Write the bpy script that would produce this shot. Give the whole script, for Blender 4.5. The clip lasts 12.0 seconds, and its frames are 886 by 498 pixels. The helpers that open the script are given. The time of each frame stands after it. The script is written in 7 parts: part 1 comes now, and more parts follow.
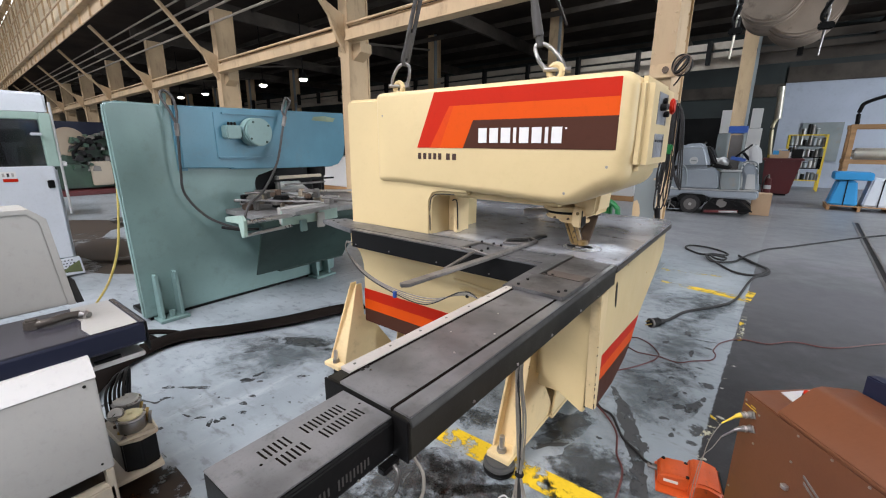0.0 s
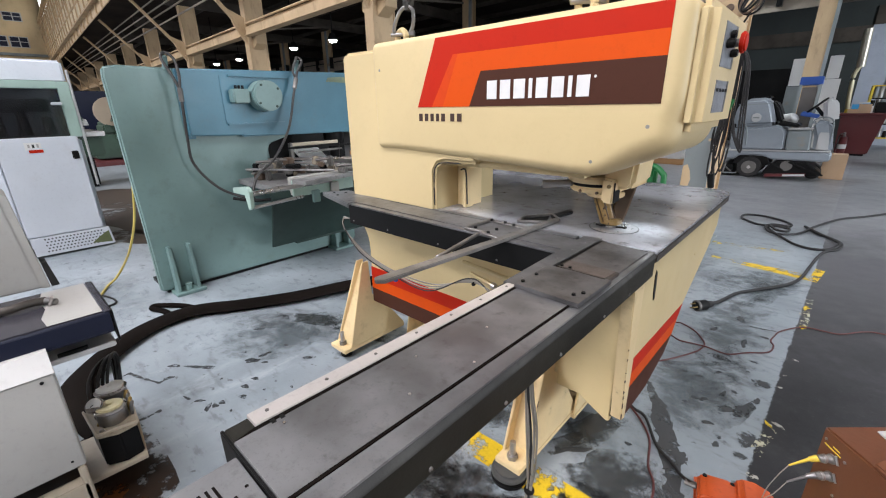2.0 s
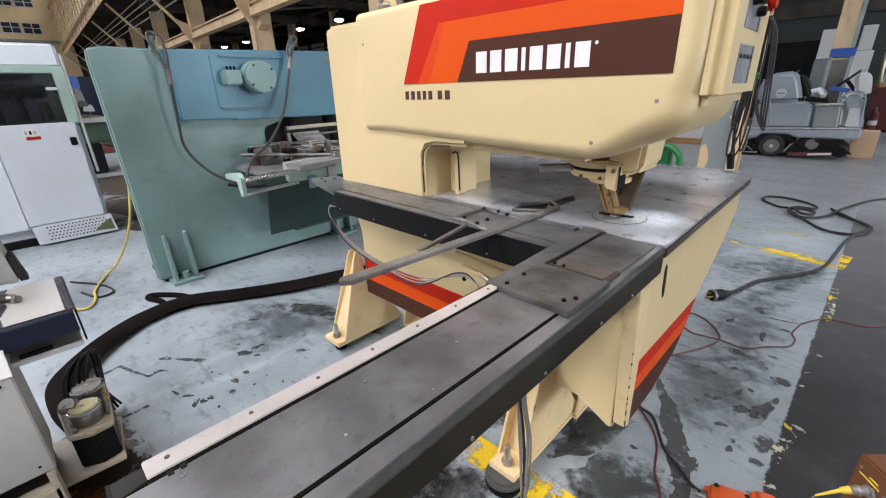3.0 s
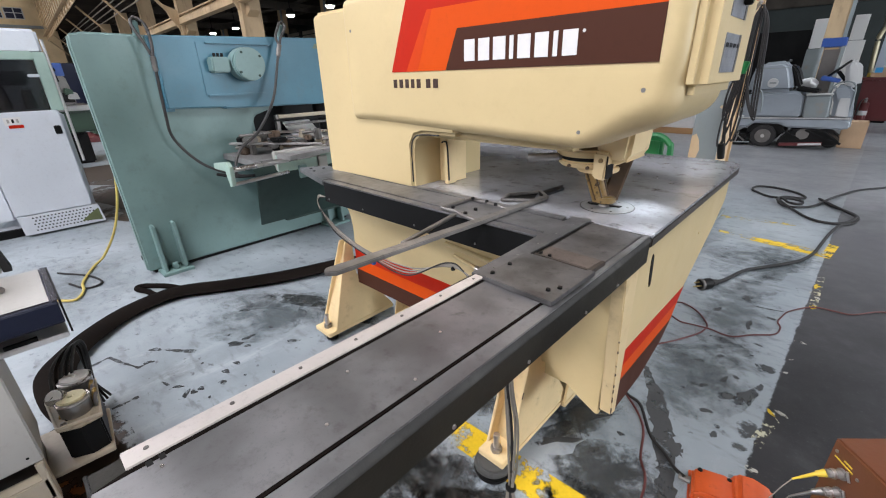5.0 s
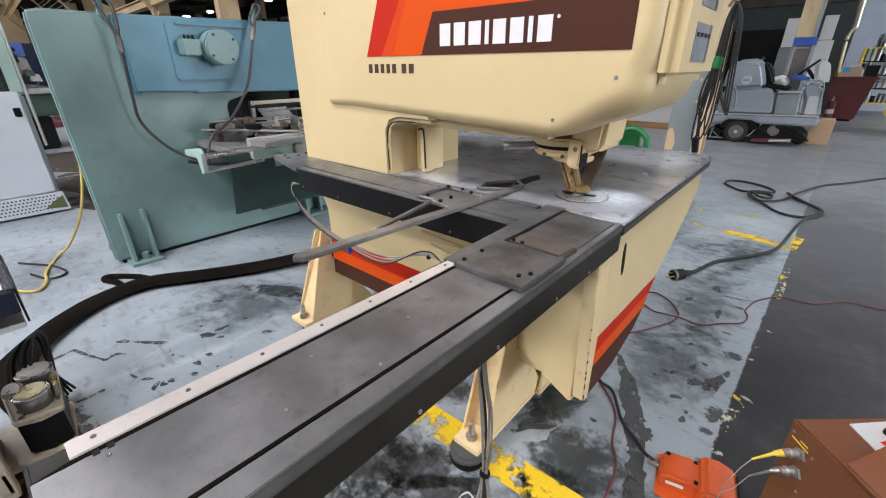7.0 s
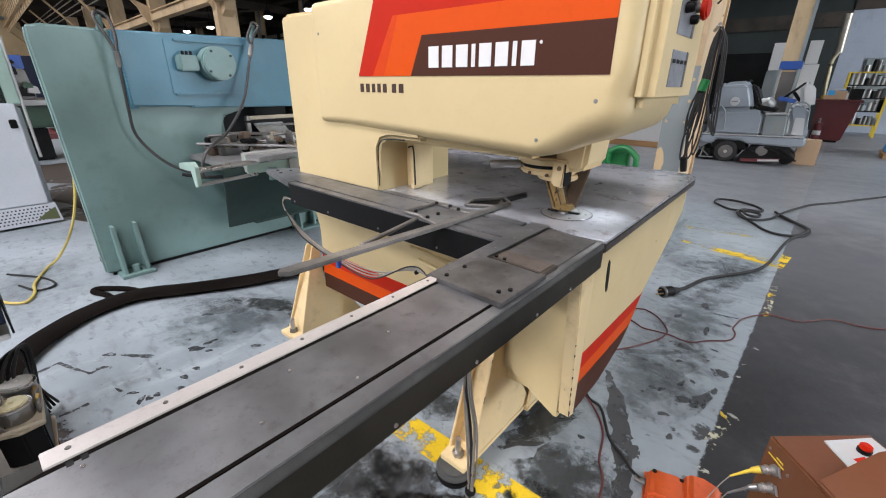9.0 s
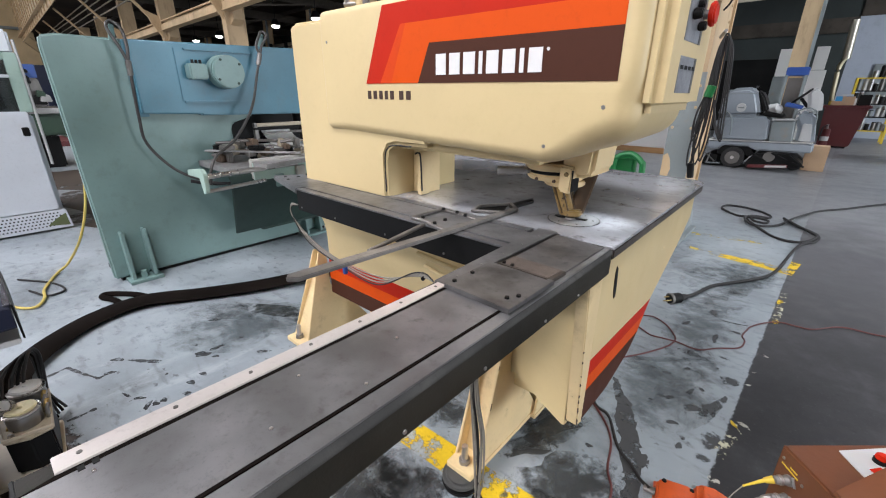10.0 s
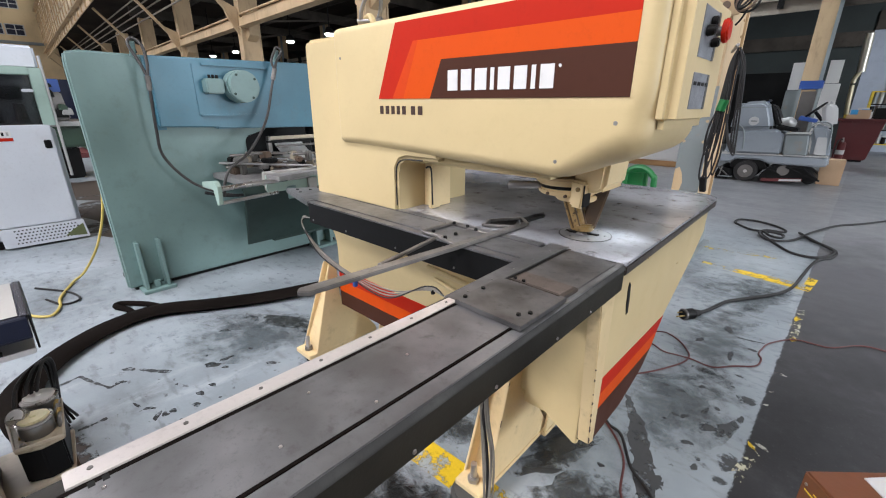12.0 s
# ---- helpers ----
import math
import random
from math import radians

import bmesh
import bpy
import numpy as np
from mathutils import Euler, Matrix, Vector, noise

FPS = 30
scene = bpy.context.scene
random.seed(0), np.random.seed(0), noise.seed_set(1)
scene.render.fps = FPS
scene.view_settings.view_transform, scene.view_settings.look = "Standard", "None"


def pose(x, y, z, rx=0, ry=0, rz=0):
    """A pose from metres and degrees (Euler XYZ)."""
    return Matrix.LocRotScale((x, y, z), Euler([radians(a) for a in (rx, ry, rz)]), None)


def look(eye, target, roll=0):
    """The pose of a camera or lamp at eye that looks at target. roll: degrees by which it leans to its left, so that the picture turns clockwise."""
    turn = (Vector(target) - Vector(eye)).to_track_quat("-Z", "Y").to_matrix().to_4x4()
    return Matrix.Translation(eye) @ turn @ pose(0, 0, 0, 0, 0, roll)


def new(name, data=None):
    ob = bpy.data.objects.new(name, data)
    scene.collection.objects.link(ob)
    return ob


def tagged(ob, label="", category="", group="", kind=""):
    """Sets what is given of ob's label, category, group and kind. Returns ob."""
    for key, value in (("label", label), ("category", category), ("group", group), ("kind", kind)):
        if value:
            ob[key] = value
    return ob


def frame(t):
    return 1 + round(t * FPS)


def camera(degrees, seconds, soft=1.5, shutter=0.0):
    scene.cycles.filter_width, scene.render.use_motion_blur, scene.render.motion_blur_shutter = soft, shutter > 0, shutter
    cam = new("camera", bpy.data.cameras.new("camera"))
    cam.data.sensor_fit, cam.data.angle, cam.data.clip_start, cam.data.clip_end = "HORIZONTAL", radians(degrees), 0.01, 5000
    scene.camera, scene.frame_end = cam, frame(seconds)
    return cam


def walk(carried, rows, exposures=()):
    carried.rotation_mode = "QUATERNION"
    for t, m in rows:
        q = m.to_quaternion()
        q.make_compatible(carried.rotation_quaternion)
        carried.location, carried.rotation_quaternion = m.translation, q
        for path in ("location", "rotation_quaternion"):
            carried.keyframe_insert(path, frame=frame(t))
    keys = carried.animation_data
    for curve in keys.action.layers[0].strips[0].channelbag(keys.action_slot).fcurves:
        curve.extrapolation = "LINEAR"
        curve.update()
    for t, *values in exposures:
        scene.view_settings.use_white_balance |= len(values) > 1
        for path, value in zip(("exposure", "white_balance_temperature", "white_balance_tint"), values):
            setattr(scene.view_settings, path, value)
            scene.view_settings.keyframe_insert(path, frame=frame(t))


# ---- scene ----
cam = camera(94.0, 12.0, soft=1.1)
PATH = [
    (0, (0.557, -1.616, 1.306), (-0.622, -0.076, 0.815), 0.4),
    (0.5, (0.558, -1.619, 1.304), (-0.629, -0.092, 0.796), 0.3),
    (1, (0.553, -1.594, 1.296), (-0.659, -0.098, 0.754), 0.1),
    (1.5, (0.528, -1.478, 1.287), (-0.721, -0.035, 0.691), -0.4),
    (2, (0.494, -1.34, 1.292), (-0.79, 0.048, 0.642), -0.9),
    (2.5, (0.475, -1.247, 1.28), (-0.83, 0.099, 0.586), -1.5),
    (3, (0.468, -1.196, 1.277), (-0.842, 0.13, 0.551), -1.8),
    (5, (0.479, -1.184, 1.276), (-0.798, 0.148, 0.505), -1.6),
    (5.5, (0.478, -1.184, 1.272), (-0.782, 0.156, 0.486), -1.3),
    (6, (0.484, -1.176, 1.267), (-0.756, 0.175, 0.468), -1.1),
    (6.5, (0.489, -1.17, 1.262), (-0.731, 0.195, 0.455), -0.7),
    (7, (0.491, -1.168, 1.261), (-0.712, 0.212, 0.454), -0.3),
    (9, (0.519, -1.163, 1.27), (-0.685, 0.252, 0.529), 0.5),
    (9.5, (0.517, -1.165, 1.269), (-0.7, 0.247, 0.544), 0.4),
    (10, (0.515, -1.167, 1.269), (-0.715, 0.241, 0.556), 0.3),
    (10.5, (0.515, -1.163, 1.268), (-0.727, 0.238, 0.566), 0.3),
    (11, (0.511, -1.163, 1.269), (-0.742, 0.235, 0.579), 0.3),
    (11.5, (0.51, -1.164, 1.271), (-0.755, 0.229, 0.595), 0.2),
    (12, (0.509, -1.166, 1.275), (-0.766, 0.226, 0.615), 0.3),
]
walk(cam, [(t, look(eye, target, roll)) for t, eye, target, roll in PATH])

# ---------------------------------------------------------------- light
EXPOSURE = -0.07
scene.view_settings.exposure = EXPOSURE
world = bpy.data.worlds.new("world")
scene.world = world
world.use_nodes = True
world.node_tree.nodes["Background"].inputs[0].default_value = (0.75, 0.85, 1.0, 1)
world.node_tree.nodes["Background"].inputs[1].default_value = 0.05


def area(name, at, target, sx, sy, watts, colour):
    d = bpy.data.lights.new(name, "AREA")
    d.shape, d.size, d.size_y, d.energy, d.color = "RECTANGLE", sx, sy, watts, colour
    ob = new(name, d)
    ob.matrix_world = look(at, target)
    return ob


# unseen lamps; back rows added to brighten front faces, far ones the girder
for ly, watts, row in ((-4.0, 480, (3.0, -2.0, -7.0, -13.0, -20.0, -28.0, -36.0, -44.0)), (-10.0, 800, (4.0, -5.0, -14.0)), (-17.0, 1150, (4.0, -5.0))):
    for lx in row:
        area("unseen_aisle_light", (lx, ly, 8.4), (lx, ly, 0), 2.4, 2.4, watts, (0.955, 0.94, 1.0))
# fill lights added out of view for the table sheen and the bay floor
for lx, ly, watts in ((5.5, 6.0, 330), (5.5, 12.5, 420), (0.4, 5.6, 70), (-2.0, 9.0, 220)):
    area("bay_lamp_and_fill", (lx, ly, 5.1), (lx - 0.3, ly, 0), 2.2, 1.4, watts, (0.86, 0.92, 1.0))
# cool fill added from the unseen east side; no opening is built there
area("east_fill_light", (15.0, 5.5, 2.8), (0.0, 2.0, 0.8), 5.0, 4.0, 2100, (0.86, 0.92, 1.0))
# light of the high bay lamps hung in the bay
for lx in (-11.67, -14.07, -18.6, -21.05):
    area("bay_lamp_and_fill", (lx, 6.9, 3.27), (lx, 6.9, 0), 0.2, 0.2, 90, (0.95, 0.97, 1.0))


# ---------------------------------------------------------------- materials
def mix_rgb(nt, fac, a, b):
    m = nt.nodes.new("ShaderNodeMix")
    m.data_type = "RGBA"
    for sock, v in ((m.inputs[0], fac), (m.inputs[6], a), (m.inputs[7], b)):
        if isinstance(v, (int, float, tuple)):
            sock.default_value = v
        else:
            nt.links.new(v, sock)
    return m.outputs[2]


def ramp(nt, src, lo, hi):
    r = nt.nodes.new("ShaderNodeMapRange")
    r.interpolation_type = "SMOOTHSTEP"
    r.inputs[1].default_value, r.inputs[2].default_value = lo, hi
    nt.links.new(src, r.inputs[0])
    return r.outputs[0]


def noise_of(nt, vec, scale, detail=6.0, rough=0.6, stretch=None):
    n = nt.nodes.new("ShaderNodeTexNoise")
    n.inputs["Scale"].default_value, n.inputs["Detail"].default_value = scale, detail
    n.inputs["Roughness"].default_value = rough
    if stretch:
        mp = nt.nodes.new("ShaderNodeMapping")
        mp.inputs["Scale"].default_value = stretch
        nt.links.new(vec, mp.inputs[0])
        vec = mp.outputs[0]
    nt.links.new(vec, n.inputs["Vector"])
    return n.outputs["Fac"]


def rgba(c):
    return (*c, 1.0)


def surface(name, base, rough=0.5, metal=0.0, tone=0.12, dirt=(0.05, 0.045, 0.04), dirty=0.25, size=1.0, bump=0.15, chips=None, chip_at=0.72, stretch=None, coat=0.0, gloss=0.5, grain=0.18, sheen=1.0):
    """A painted or bare surface: base colour with a slow change of tone, patches of dirt, fine grain, and chips where paint came off."""
    m = bpy.data.materials.new(name)
    m.use_nodes = True
    nt = m.node_tree
    bsdf = nt.nodes["Principled BSDF"]
    vec = nt.nodes.new("ShaderNodeTexCoord").outputs["Object"]
    slow = ramp(nt, noise_of(nt, vec, 1.6 / size, 3.0, 0.5, stretch), 0.3, 0.7)
    mid = noise_of(nt, vec, 7.0 / size, 8.0, 0.65, stretch)
    fine = noise_of(nt, vec, 90.0 / size, 3.0, 0.6, stretch)
    dark = tuple(c * (1 - tone) for c in base)
    light = tuple(min(1.0, c * (1 + tone)) for c in base)
    col = mix_rgb(nt, slow, rgba(dark), rgba(light))
    f = nt.nodes.new("ShaderNodeMath")
    f.operation = "MULTIPLY"
    nt.links.new(ramp(nt, mid, 0.52, 0.78), f.inputs[0])
    f.inputs[1].default_value = dirty
    col = mix_rgb(nt, f.outputs[0], col, rgba(dirt))
    if chips:
        edge = noise_of(nt, vec, 14.0 / size, 10.0, 0.75)
        col = mix_rgb(nt, ramp(nt, edge, chip_at, chip_at + 0.02), col, rgba(chips))
    # fine specks of dust and wear
    if grain:
        g = nt.nodes.new("ShaderNodeMath")
        g.operation = "MULTIPLY"
        nt.links.new(ramp(nt, noise_of(nt, vec, 38.0 / size, 6.0, 0.75, stretch), 0.50, 0.75), g.inputs[0])
        g.inputs[1].default_value = grain
        col = mix_rgb(nt, g.outputs[0], col, rgba(tuple(c * 0.45 for c in base)))
    nt.links.new(col, bsdf.inputs["Base Color"])
    r = nt.nodes.new("ShaderNodeMapRange")
    r.inputs[3].default_value, r.inputs[4].default_value = max(0.05, rough - 0.12 * sheen), min(1.0, rough + 0.15 * sheen)
    nt.links.new(mid, r.inputs[0])
    nt.links.new(r.outputs[0], bsdf.inputs["Roughness"])
    bsdf.inputs["Metallic"].default_value = metal
    bsdf.inputs["Coat Weight"].default_value = coat
    bsdf.inputs["Specular IOR Level"].default_value = gloss
    if bump:
        b = nt.nodes.new("ShaderNodeBump")
        b.inputs["Strength"].default_value, b.inputs["Distance"].default_value = bump, 0.002
        nt.links.new(fine, b.inputs["Height"])
        nt.links.new(b.outputs[0], bsdf.inputs["Normal"])
    return m


def glow(name, colour, strength):
    m = bpy.data.materials.new(name)
    m.use_nodes = True
    b = m.node_tree.nodes["Principled BSDF"]
    b.inputs["Emission Color"].default_value, b.inputs["Emission Strength"].default_value = rgba(colour), strength
    b.inputs["Base Color"].default_value = rgba(colour)
    return m


CREAM = surface("cream_enamel", (0.605, 0.475, 0.252), 0.50, tone=0.06, dirty=0.12, dirt=(0.36, 0.25, 0.11), grain=0.07)
CREAM_WORN = surface("cream_enamel_worn", (0.72, 0.56, 0.31), 0.5, tone=0.10, dirty=0.45, dirt=(0.20, 0.13, 0.06), chips=(0.05, 0.035, 0.025), chip_at=0.66, size=0.7)
GREASE = surface("dark_grease", (0.075, 0.042, 0.016), 0.35, tone=0.35, dirty=0.6, dirt=(0.02, 0.012, 0.006), size=0.15, grain=0.4)
CREAM_OILY = surface("cream_enamel_oily", (0.25, 0.16, 0.052), 0.30, tone=0.3, dirty=0.85, dirt=(0.07, 0.036, 0.012), chips=(0.03, 0.02, 0.012), chip_at=0.57, size=0.22, grain=0.4)
RED = surface("red_stripe", (0.46, 0.015, 0.002), 0.55, tone=0.05, dirty=0.06, gloss=0.18)
ORANGE = surface("orange_stripe", (0.62, 0.070, 0.001), 0.55, tone=0.05, dirty=0.06, gloss=0.18)
BROWN = surface("brown_stripe", (0.062, 0.022, 0.013), 0.55, tone=0.08, dirty=0.10, gloss=0.14)
WHITE_VINYL = surface("white_vinyl", (0.72, 0.71, 0.69), 0.4, tone=0.02, dirty=0.05)
DARK_PRINT = surface("dark_print", (0.05, 0.025, 0.018), 0.45, tone=0.05, dirty=0.0)
STEEL = surface("ground_steel", (0.30, 0.29, 0.28), 0.30, metal=0.85, tone=0.25, dirty=0.75, dirt=(0.12, 0.10, 0.085), bump=0.08)
STEEL_DARK = surface("oiled_steel", (0.17, 0.16, 0.15), 0.36, metal=0.75, tone=0.25, dirty=0.6, dirt=(0.09, 0.07, 0.06), bump=0.10)
STEEL_BRIGHT = surface("bright_steel", (0.55, 0.52, 0.50), 0.28, metal=0.9, tone=0.1, dirty=0.4, dirt=(0.25, 0.2, 0.17), bump=0.05)
ALUMINIUM = surface("scuffed_aluminium", (0.53, 0.49, 0.46), 0.34, metal=0.3, tone=0.16, dirty=0.6, dirt=(0.30, 0.25, 0.21), bump=0.05, size=0.35, grain=0.3)
BLACK = surface("black_paint", (0.007, 0.0068, 0.0068), 0.42, tone=0.25, dirty=0.30, dirt=(0.020, 0.018, 0.016), gloss=0.14)
BEAM_BLACK = surface("scuffed_black_paint", (0.0180, 0.0165, 0.0125), 0.45, tone=0.3, dirty=0.5, dirt=(0.030, 0.027, 0.022), gloss=0.16, size=0.35, grain=0.3, chips=(0.16, 0.14, 0.12), chip_at=0.735)
RUBBER = surface("black_rubber", (0.012, 0.011, 0.011), 0.7, tone=0.25, dirty=0.4, dirt=(0.04, 0.035, 0.032))
SLING = surface("sling_webbing", (0.008, 0.006, 0.005), 0.95, tone=0.4, dirty=0.5, dirt=(0.020, 0.015, 0.011), bump=0.9, gloss=0.05)
TEAL = surface("teal_enamel", (0.172, 0.268, 0.256), 0.42, tone=0.14, dirty=0.50, dirt=(0.120, 0.165, 0.145))
TEAL_BLUE = surface("blue_enamel", (0.062, 0.184, 0.252), 0.40, tone=0.16, dirty=0.35, dirt=(0.09, 0.145, 0.165))
WHITE = surface("white_paint", (0.64, 0.67, 0.715), 0.4, tone=0.05, dirty=0.14, dirt=(0.38, 0.36, 0.32))
GREY = surface("grey_paint", (0.37, 0.36, 0.335), 0.45, tone=0.06, dirty=0.10)
BEIGE = surface("beige_paint", (0.46, 0.40, 0.305), 0.5, tone=0.10, dirty=0.3)
NAVY = surface("navy_paint", (0.009, 0.012, 0.030), 0.4, tone=0.1, dirty=0.15, dirt=(0.012, 0.013, 0.018), gloss=0.3)
BROWN_BOX = surface("brown_enamel", (0.125, 0.043, 0.018), 0.34, tone=0.08, dirty=0.15, dirt=(0.05, 0.02, 0.012))
ORANGE_PAINT = surface("orange_enamel", (0.55, 0.085, 0.015), 0.42, tone=0.2, dirty=0.6, dirt=(0.10, 0.035, 0.015), chips=(0.06, 0.035, 0.03), chip_at=0.66, size=0.3)
COLUMN = surface("cream_structural_steel", (0.50, 0.36, 0.21), 0.6, tone=0.14, dirty=0.55, dirt=(0.20, 0.13, 0.075), stretch=(1, 1, 0.35))
COLUMN_GREY = surface("grey_structural_steel", (0.21, 0.235, 0.24), 0.6, tone=0.14, dirty=0.45, dirt=(0.3, 0.2, 0.12))
ROOF = surface("dark_brown_roof", (0.036, 0.026, 0.020), 0.9, tone=0.3, dirty=0.5, dirt=(0.015, 0.011, 0.009), size=3, gloss=0.2)
YELLOW_HOSE = surface("yellow_hose", (0.52, 0.40, 0.10), 0.5, tone=0.1, dirty=0.2)
RED_CABLE = surface("red_cable", (0.105, 0.027, 0.025), 0.5, tone=0.15, dirty=0.4)
GREY_CABLE = surface("grey_cable", (0.21, 0.19, 0.16), 0.5, tone=0.1, dirty=0.3)
LAMP_GLOW = glow("lamp_glow", (1.0, 0.97, 0.9), 14.0)


def floor_material():
    m = bpy.data.materials.new("shop_floor")
    m.use_nodes = True
    nt = m.node_tree
    bsdf = nt.nodes["Principled BSDF"]
    vec = nt.nodes.new("ShaderNodeTexCoord").outputs["Object"]
    sep = nt.nodes.new("ShaderNodeSeparateXYZ")
    nt.links.new(vec, sep.inputs[0])

    def math(op, a, b):
        n = nt.nodes.new("ShaderNodeMath")
        n.operation = op
        for s, v in ((n.inputs[0], a), (n.inputs[1], b)):
            if isinstance(v, (int, float)):
                s.default_value = v
            else:
                nt.links.new(v, s)
        return n.outputs[0]

    slow = noise_of(nt, vec, 0.9, 5.0, 0.6)
    blot = noise_of(nt, vec, 3.4, 9.0, 0.66)
    blot2 = noise_of(nt, vec, 1.7, 7.0, 0.62, (1.0, 1.6, 1.0))
    mid = noise_of(nt, vec, 9.0, 9.0, 0.68)
    chip = noise_of(nt, vec, 17.0, 5.0, 0.6)
    fine = noise_of(nt, vec, 70.0, 4.0, 0.7)
    streak = noise_of(nt, vec, 6.0, 8.0, 0.66, (1.0, 0.30, 1.0))
    # worn blue-grey paint: pale and dark washes, scuffs, chips down to the dark concrete
    paint = mix_rgb(nt, ramp(nt, slow, 0.3, 0.7), (0.215, 0.248, 0.270, 1), (0.345, 0.388, 0.418, 1))
    paint = mix_rgb(nt, math("MULTIPLY", ramp(nt, blot2, 0.52, 0.72), 0.36), paint, (0.115, 0.125, 0.130, 1))
    paint = mix_rgb(nt, math("MULTIPLY", ramp(nt, streak, 0.50, 0.70), 0.70), paint, (0.38, 0.41, 0.44, 1))
    paint = mix_rgb(nt, math("MULTIPLY", ramp(nt, blot, 0.55, 0.75), 0.46), paint, (0.085, 0.096, 0.100, 1))
    paint = mix_rgb(nt, math("MULTIPLY", ramp(nt, mid, 0.60, 0.70), 0.55), paint, (0.045, 0.046, 0.049, 1))
    paint = mix_rgb(nt, math("MULTIPLY", ramp(nt, chip, 0.63, 0.69), 0.6), paint, (0.032, 0.032, 0.034, 1))
    paint = mix_rgb(nt, math("MULTIPLY", ramp(nt, fine, 0.62, 0.75), 0.25), paint, (0.42, 0.44, 0.46, 1))
    smudge = noise_of(nt, vec, 11.0, 7.0, 0.62, (0.55, 1.5, 1.0))
    paint = mix_rgb(nt, math("MULTIPLY", ramp(nt, smudge, 0.53, 0.68), 0.55), paint, (0.120, 0.134, 0.140, 1))
    # bare dark aisle
    bare = mix_rgb(nt, ramp(nt, slow, 0.3, 0.7), (0.026, 0.026, 0.0275, 1), (0.043, 0.043, 0.0455, 1))
    bare = mix_rgb(nt, math("MULTIPLY", ramp(nt, blot, 0.5, 0.75), 0.45), bare, (0.085, 0.085, 0.090, 1))
    bare = mix_rgb(nt, math("MULTIPLY", ramp(nt, fine, 0.58, 0.72), 0.35), bare, (0.10, 0.10, 0.105, 1))
    bare = mix_rgb(nt, math("MULTIPLY", ramp(nt, chip, 0.66, 0.72), 0.5), bare, (0.018, 0.018, 0.019, 1))
    # lighter with distance: grazing sheen put into the aisle's colour
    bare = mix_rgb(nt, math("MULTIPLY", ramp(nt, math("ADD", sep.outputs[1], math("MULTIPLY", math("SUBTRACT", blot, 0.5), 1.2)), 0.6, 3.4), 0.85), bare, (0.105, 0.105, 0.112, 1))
    # plain grey concrete of the bay behind; over the aisle it carries on the painted sheen
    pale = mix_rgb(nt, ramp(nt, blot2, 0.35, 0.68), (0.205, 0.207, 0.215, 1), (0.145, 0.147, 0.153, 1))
    # border of the paint
    wob = math("ADD", math("ADD", math("MULTIPLY", math("SUBTRACT", mid, 0.5), 0.030), math("MULTIPLY", math("SUBTRACT", fine, 0.5), 0.022)), math("MULTIPLY", math("SUBTRACT", slow, 0.5), 0.03))
    line = math("ADD", math("MULTIPLY", sep.outputs[1], 0.033), 0.506)
    edge = ramp(nt, math("ADD", math("SUBTRACT", sep.outputs[0], line), wob), -0.004, 0.004)
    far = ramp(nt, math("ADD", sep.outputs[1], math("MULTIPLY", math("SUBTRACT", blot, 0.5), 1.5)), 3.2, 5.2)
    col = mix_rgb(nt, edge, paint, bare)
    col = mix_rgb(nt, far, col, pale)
    nt.links.new(col, bsdf.inputs["Base Color"])
    r = nt.nodes.new("ShaderNodeMapRange")
    r.inputs[3].default_value, r.inputs[4].default_value = 0.20, 0.48
    nt.links.new(mid, r.inputs[0])
    worn = math("MULTIPLY", edge, math("SUBTRACT", 1.0, math("MULTIPLY", far, 0.8)))
    nt.links.new(math("ADD", r.outputs[0], math("MULTIPLY", worn, 0.30)), bsdf.inputs["Roughness"])
    nt.links.new(math("SUBTRACT", 0.5, math("MULTIPLY", worn, 0.30)), bsdf.inputs["Specular IOR Level"])
    b = nt.nodes.new("ShaderNodeBump")
    b.inputs["Strength"].default_value, b.inputs["Distance"].default_value = 0.25, 0.003
    nt.links.new(math("ADD", fine, math("MULTIPLY", mid, 1.5)), b.inputs["Height"])
    nt.links.new(b.outputs[0], bsdf.inputs["Normal"])
    return m


RED_ORANGE = surface("red_orange_stripe", (0.58, 0.050, 0.004), 0.55, tone=0.05, dirty=0.06, gloss=0.18)
TABLE_STEEL = surface("table_steel", (0.42, 0.43, 0.46), 0.14, metal=0.35, tone=0.3, dirty=0.9, dirt=(0.085, 0.068, 0.056), bump=0.02, size=0.42, grain=0.4, sheen=0.7)
COVER_STEEL = surface("sheet_steel", (0.140, 0.139, 0.141), 0.36, metal=0.35, tone=0.38, dirty=0.65, dirt=(0.048, 0.043, 0.040), bump=0.06, size=0.22, grain=0.4)
WORN_EDGE = surface("worn_black_edge", (0.042, 0.041, 0.038), 0.6, tone=0.4, dirty=0.7, dirt=(0.013, 0.012, 0.010), size=0.2, grain=0.5, gloss=0.3)
PAD = surface("grey_rubber_pad", (0.055, 0.055, 0.052), 0.7, tone=0.2, dirty=0.4)
BLUE_PLASTIC = surface("blue_plastic", (0.022, 0.075, 0.30), 0.4, tone=0.05, dirty=0.1)
BLUE_BRIGHT = surface("light_blue_plastic", (0.03, 0.27, 0.56), 0.45, tone=0.08, dirty=0.15)
STAIN_YELLOW = surface("yellowed_paint", (0.19, 0.235, 0.15), 0.6, tone=0.3, dirty=0.8, dirt=(0.08, 0.20, 0.26), size=0.3, grain=0.4)
ROPE = surface("wire_rope", (0.06, 0.057, 0.055), 0.5, metal=0.4, tone=0.2, dirty=0.4, bump=0.9, size=0.4)
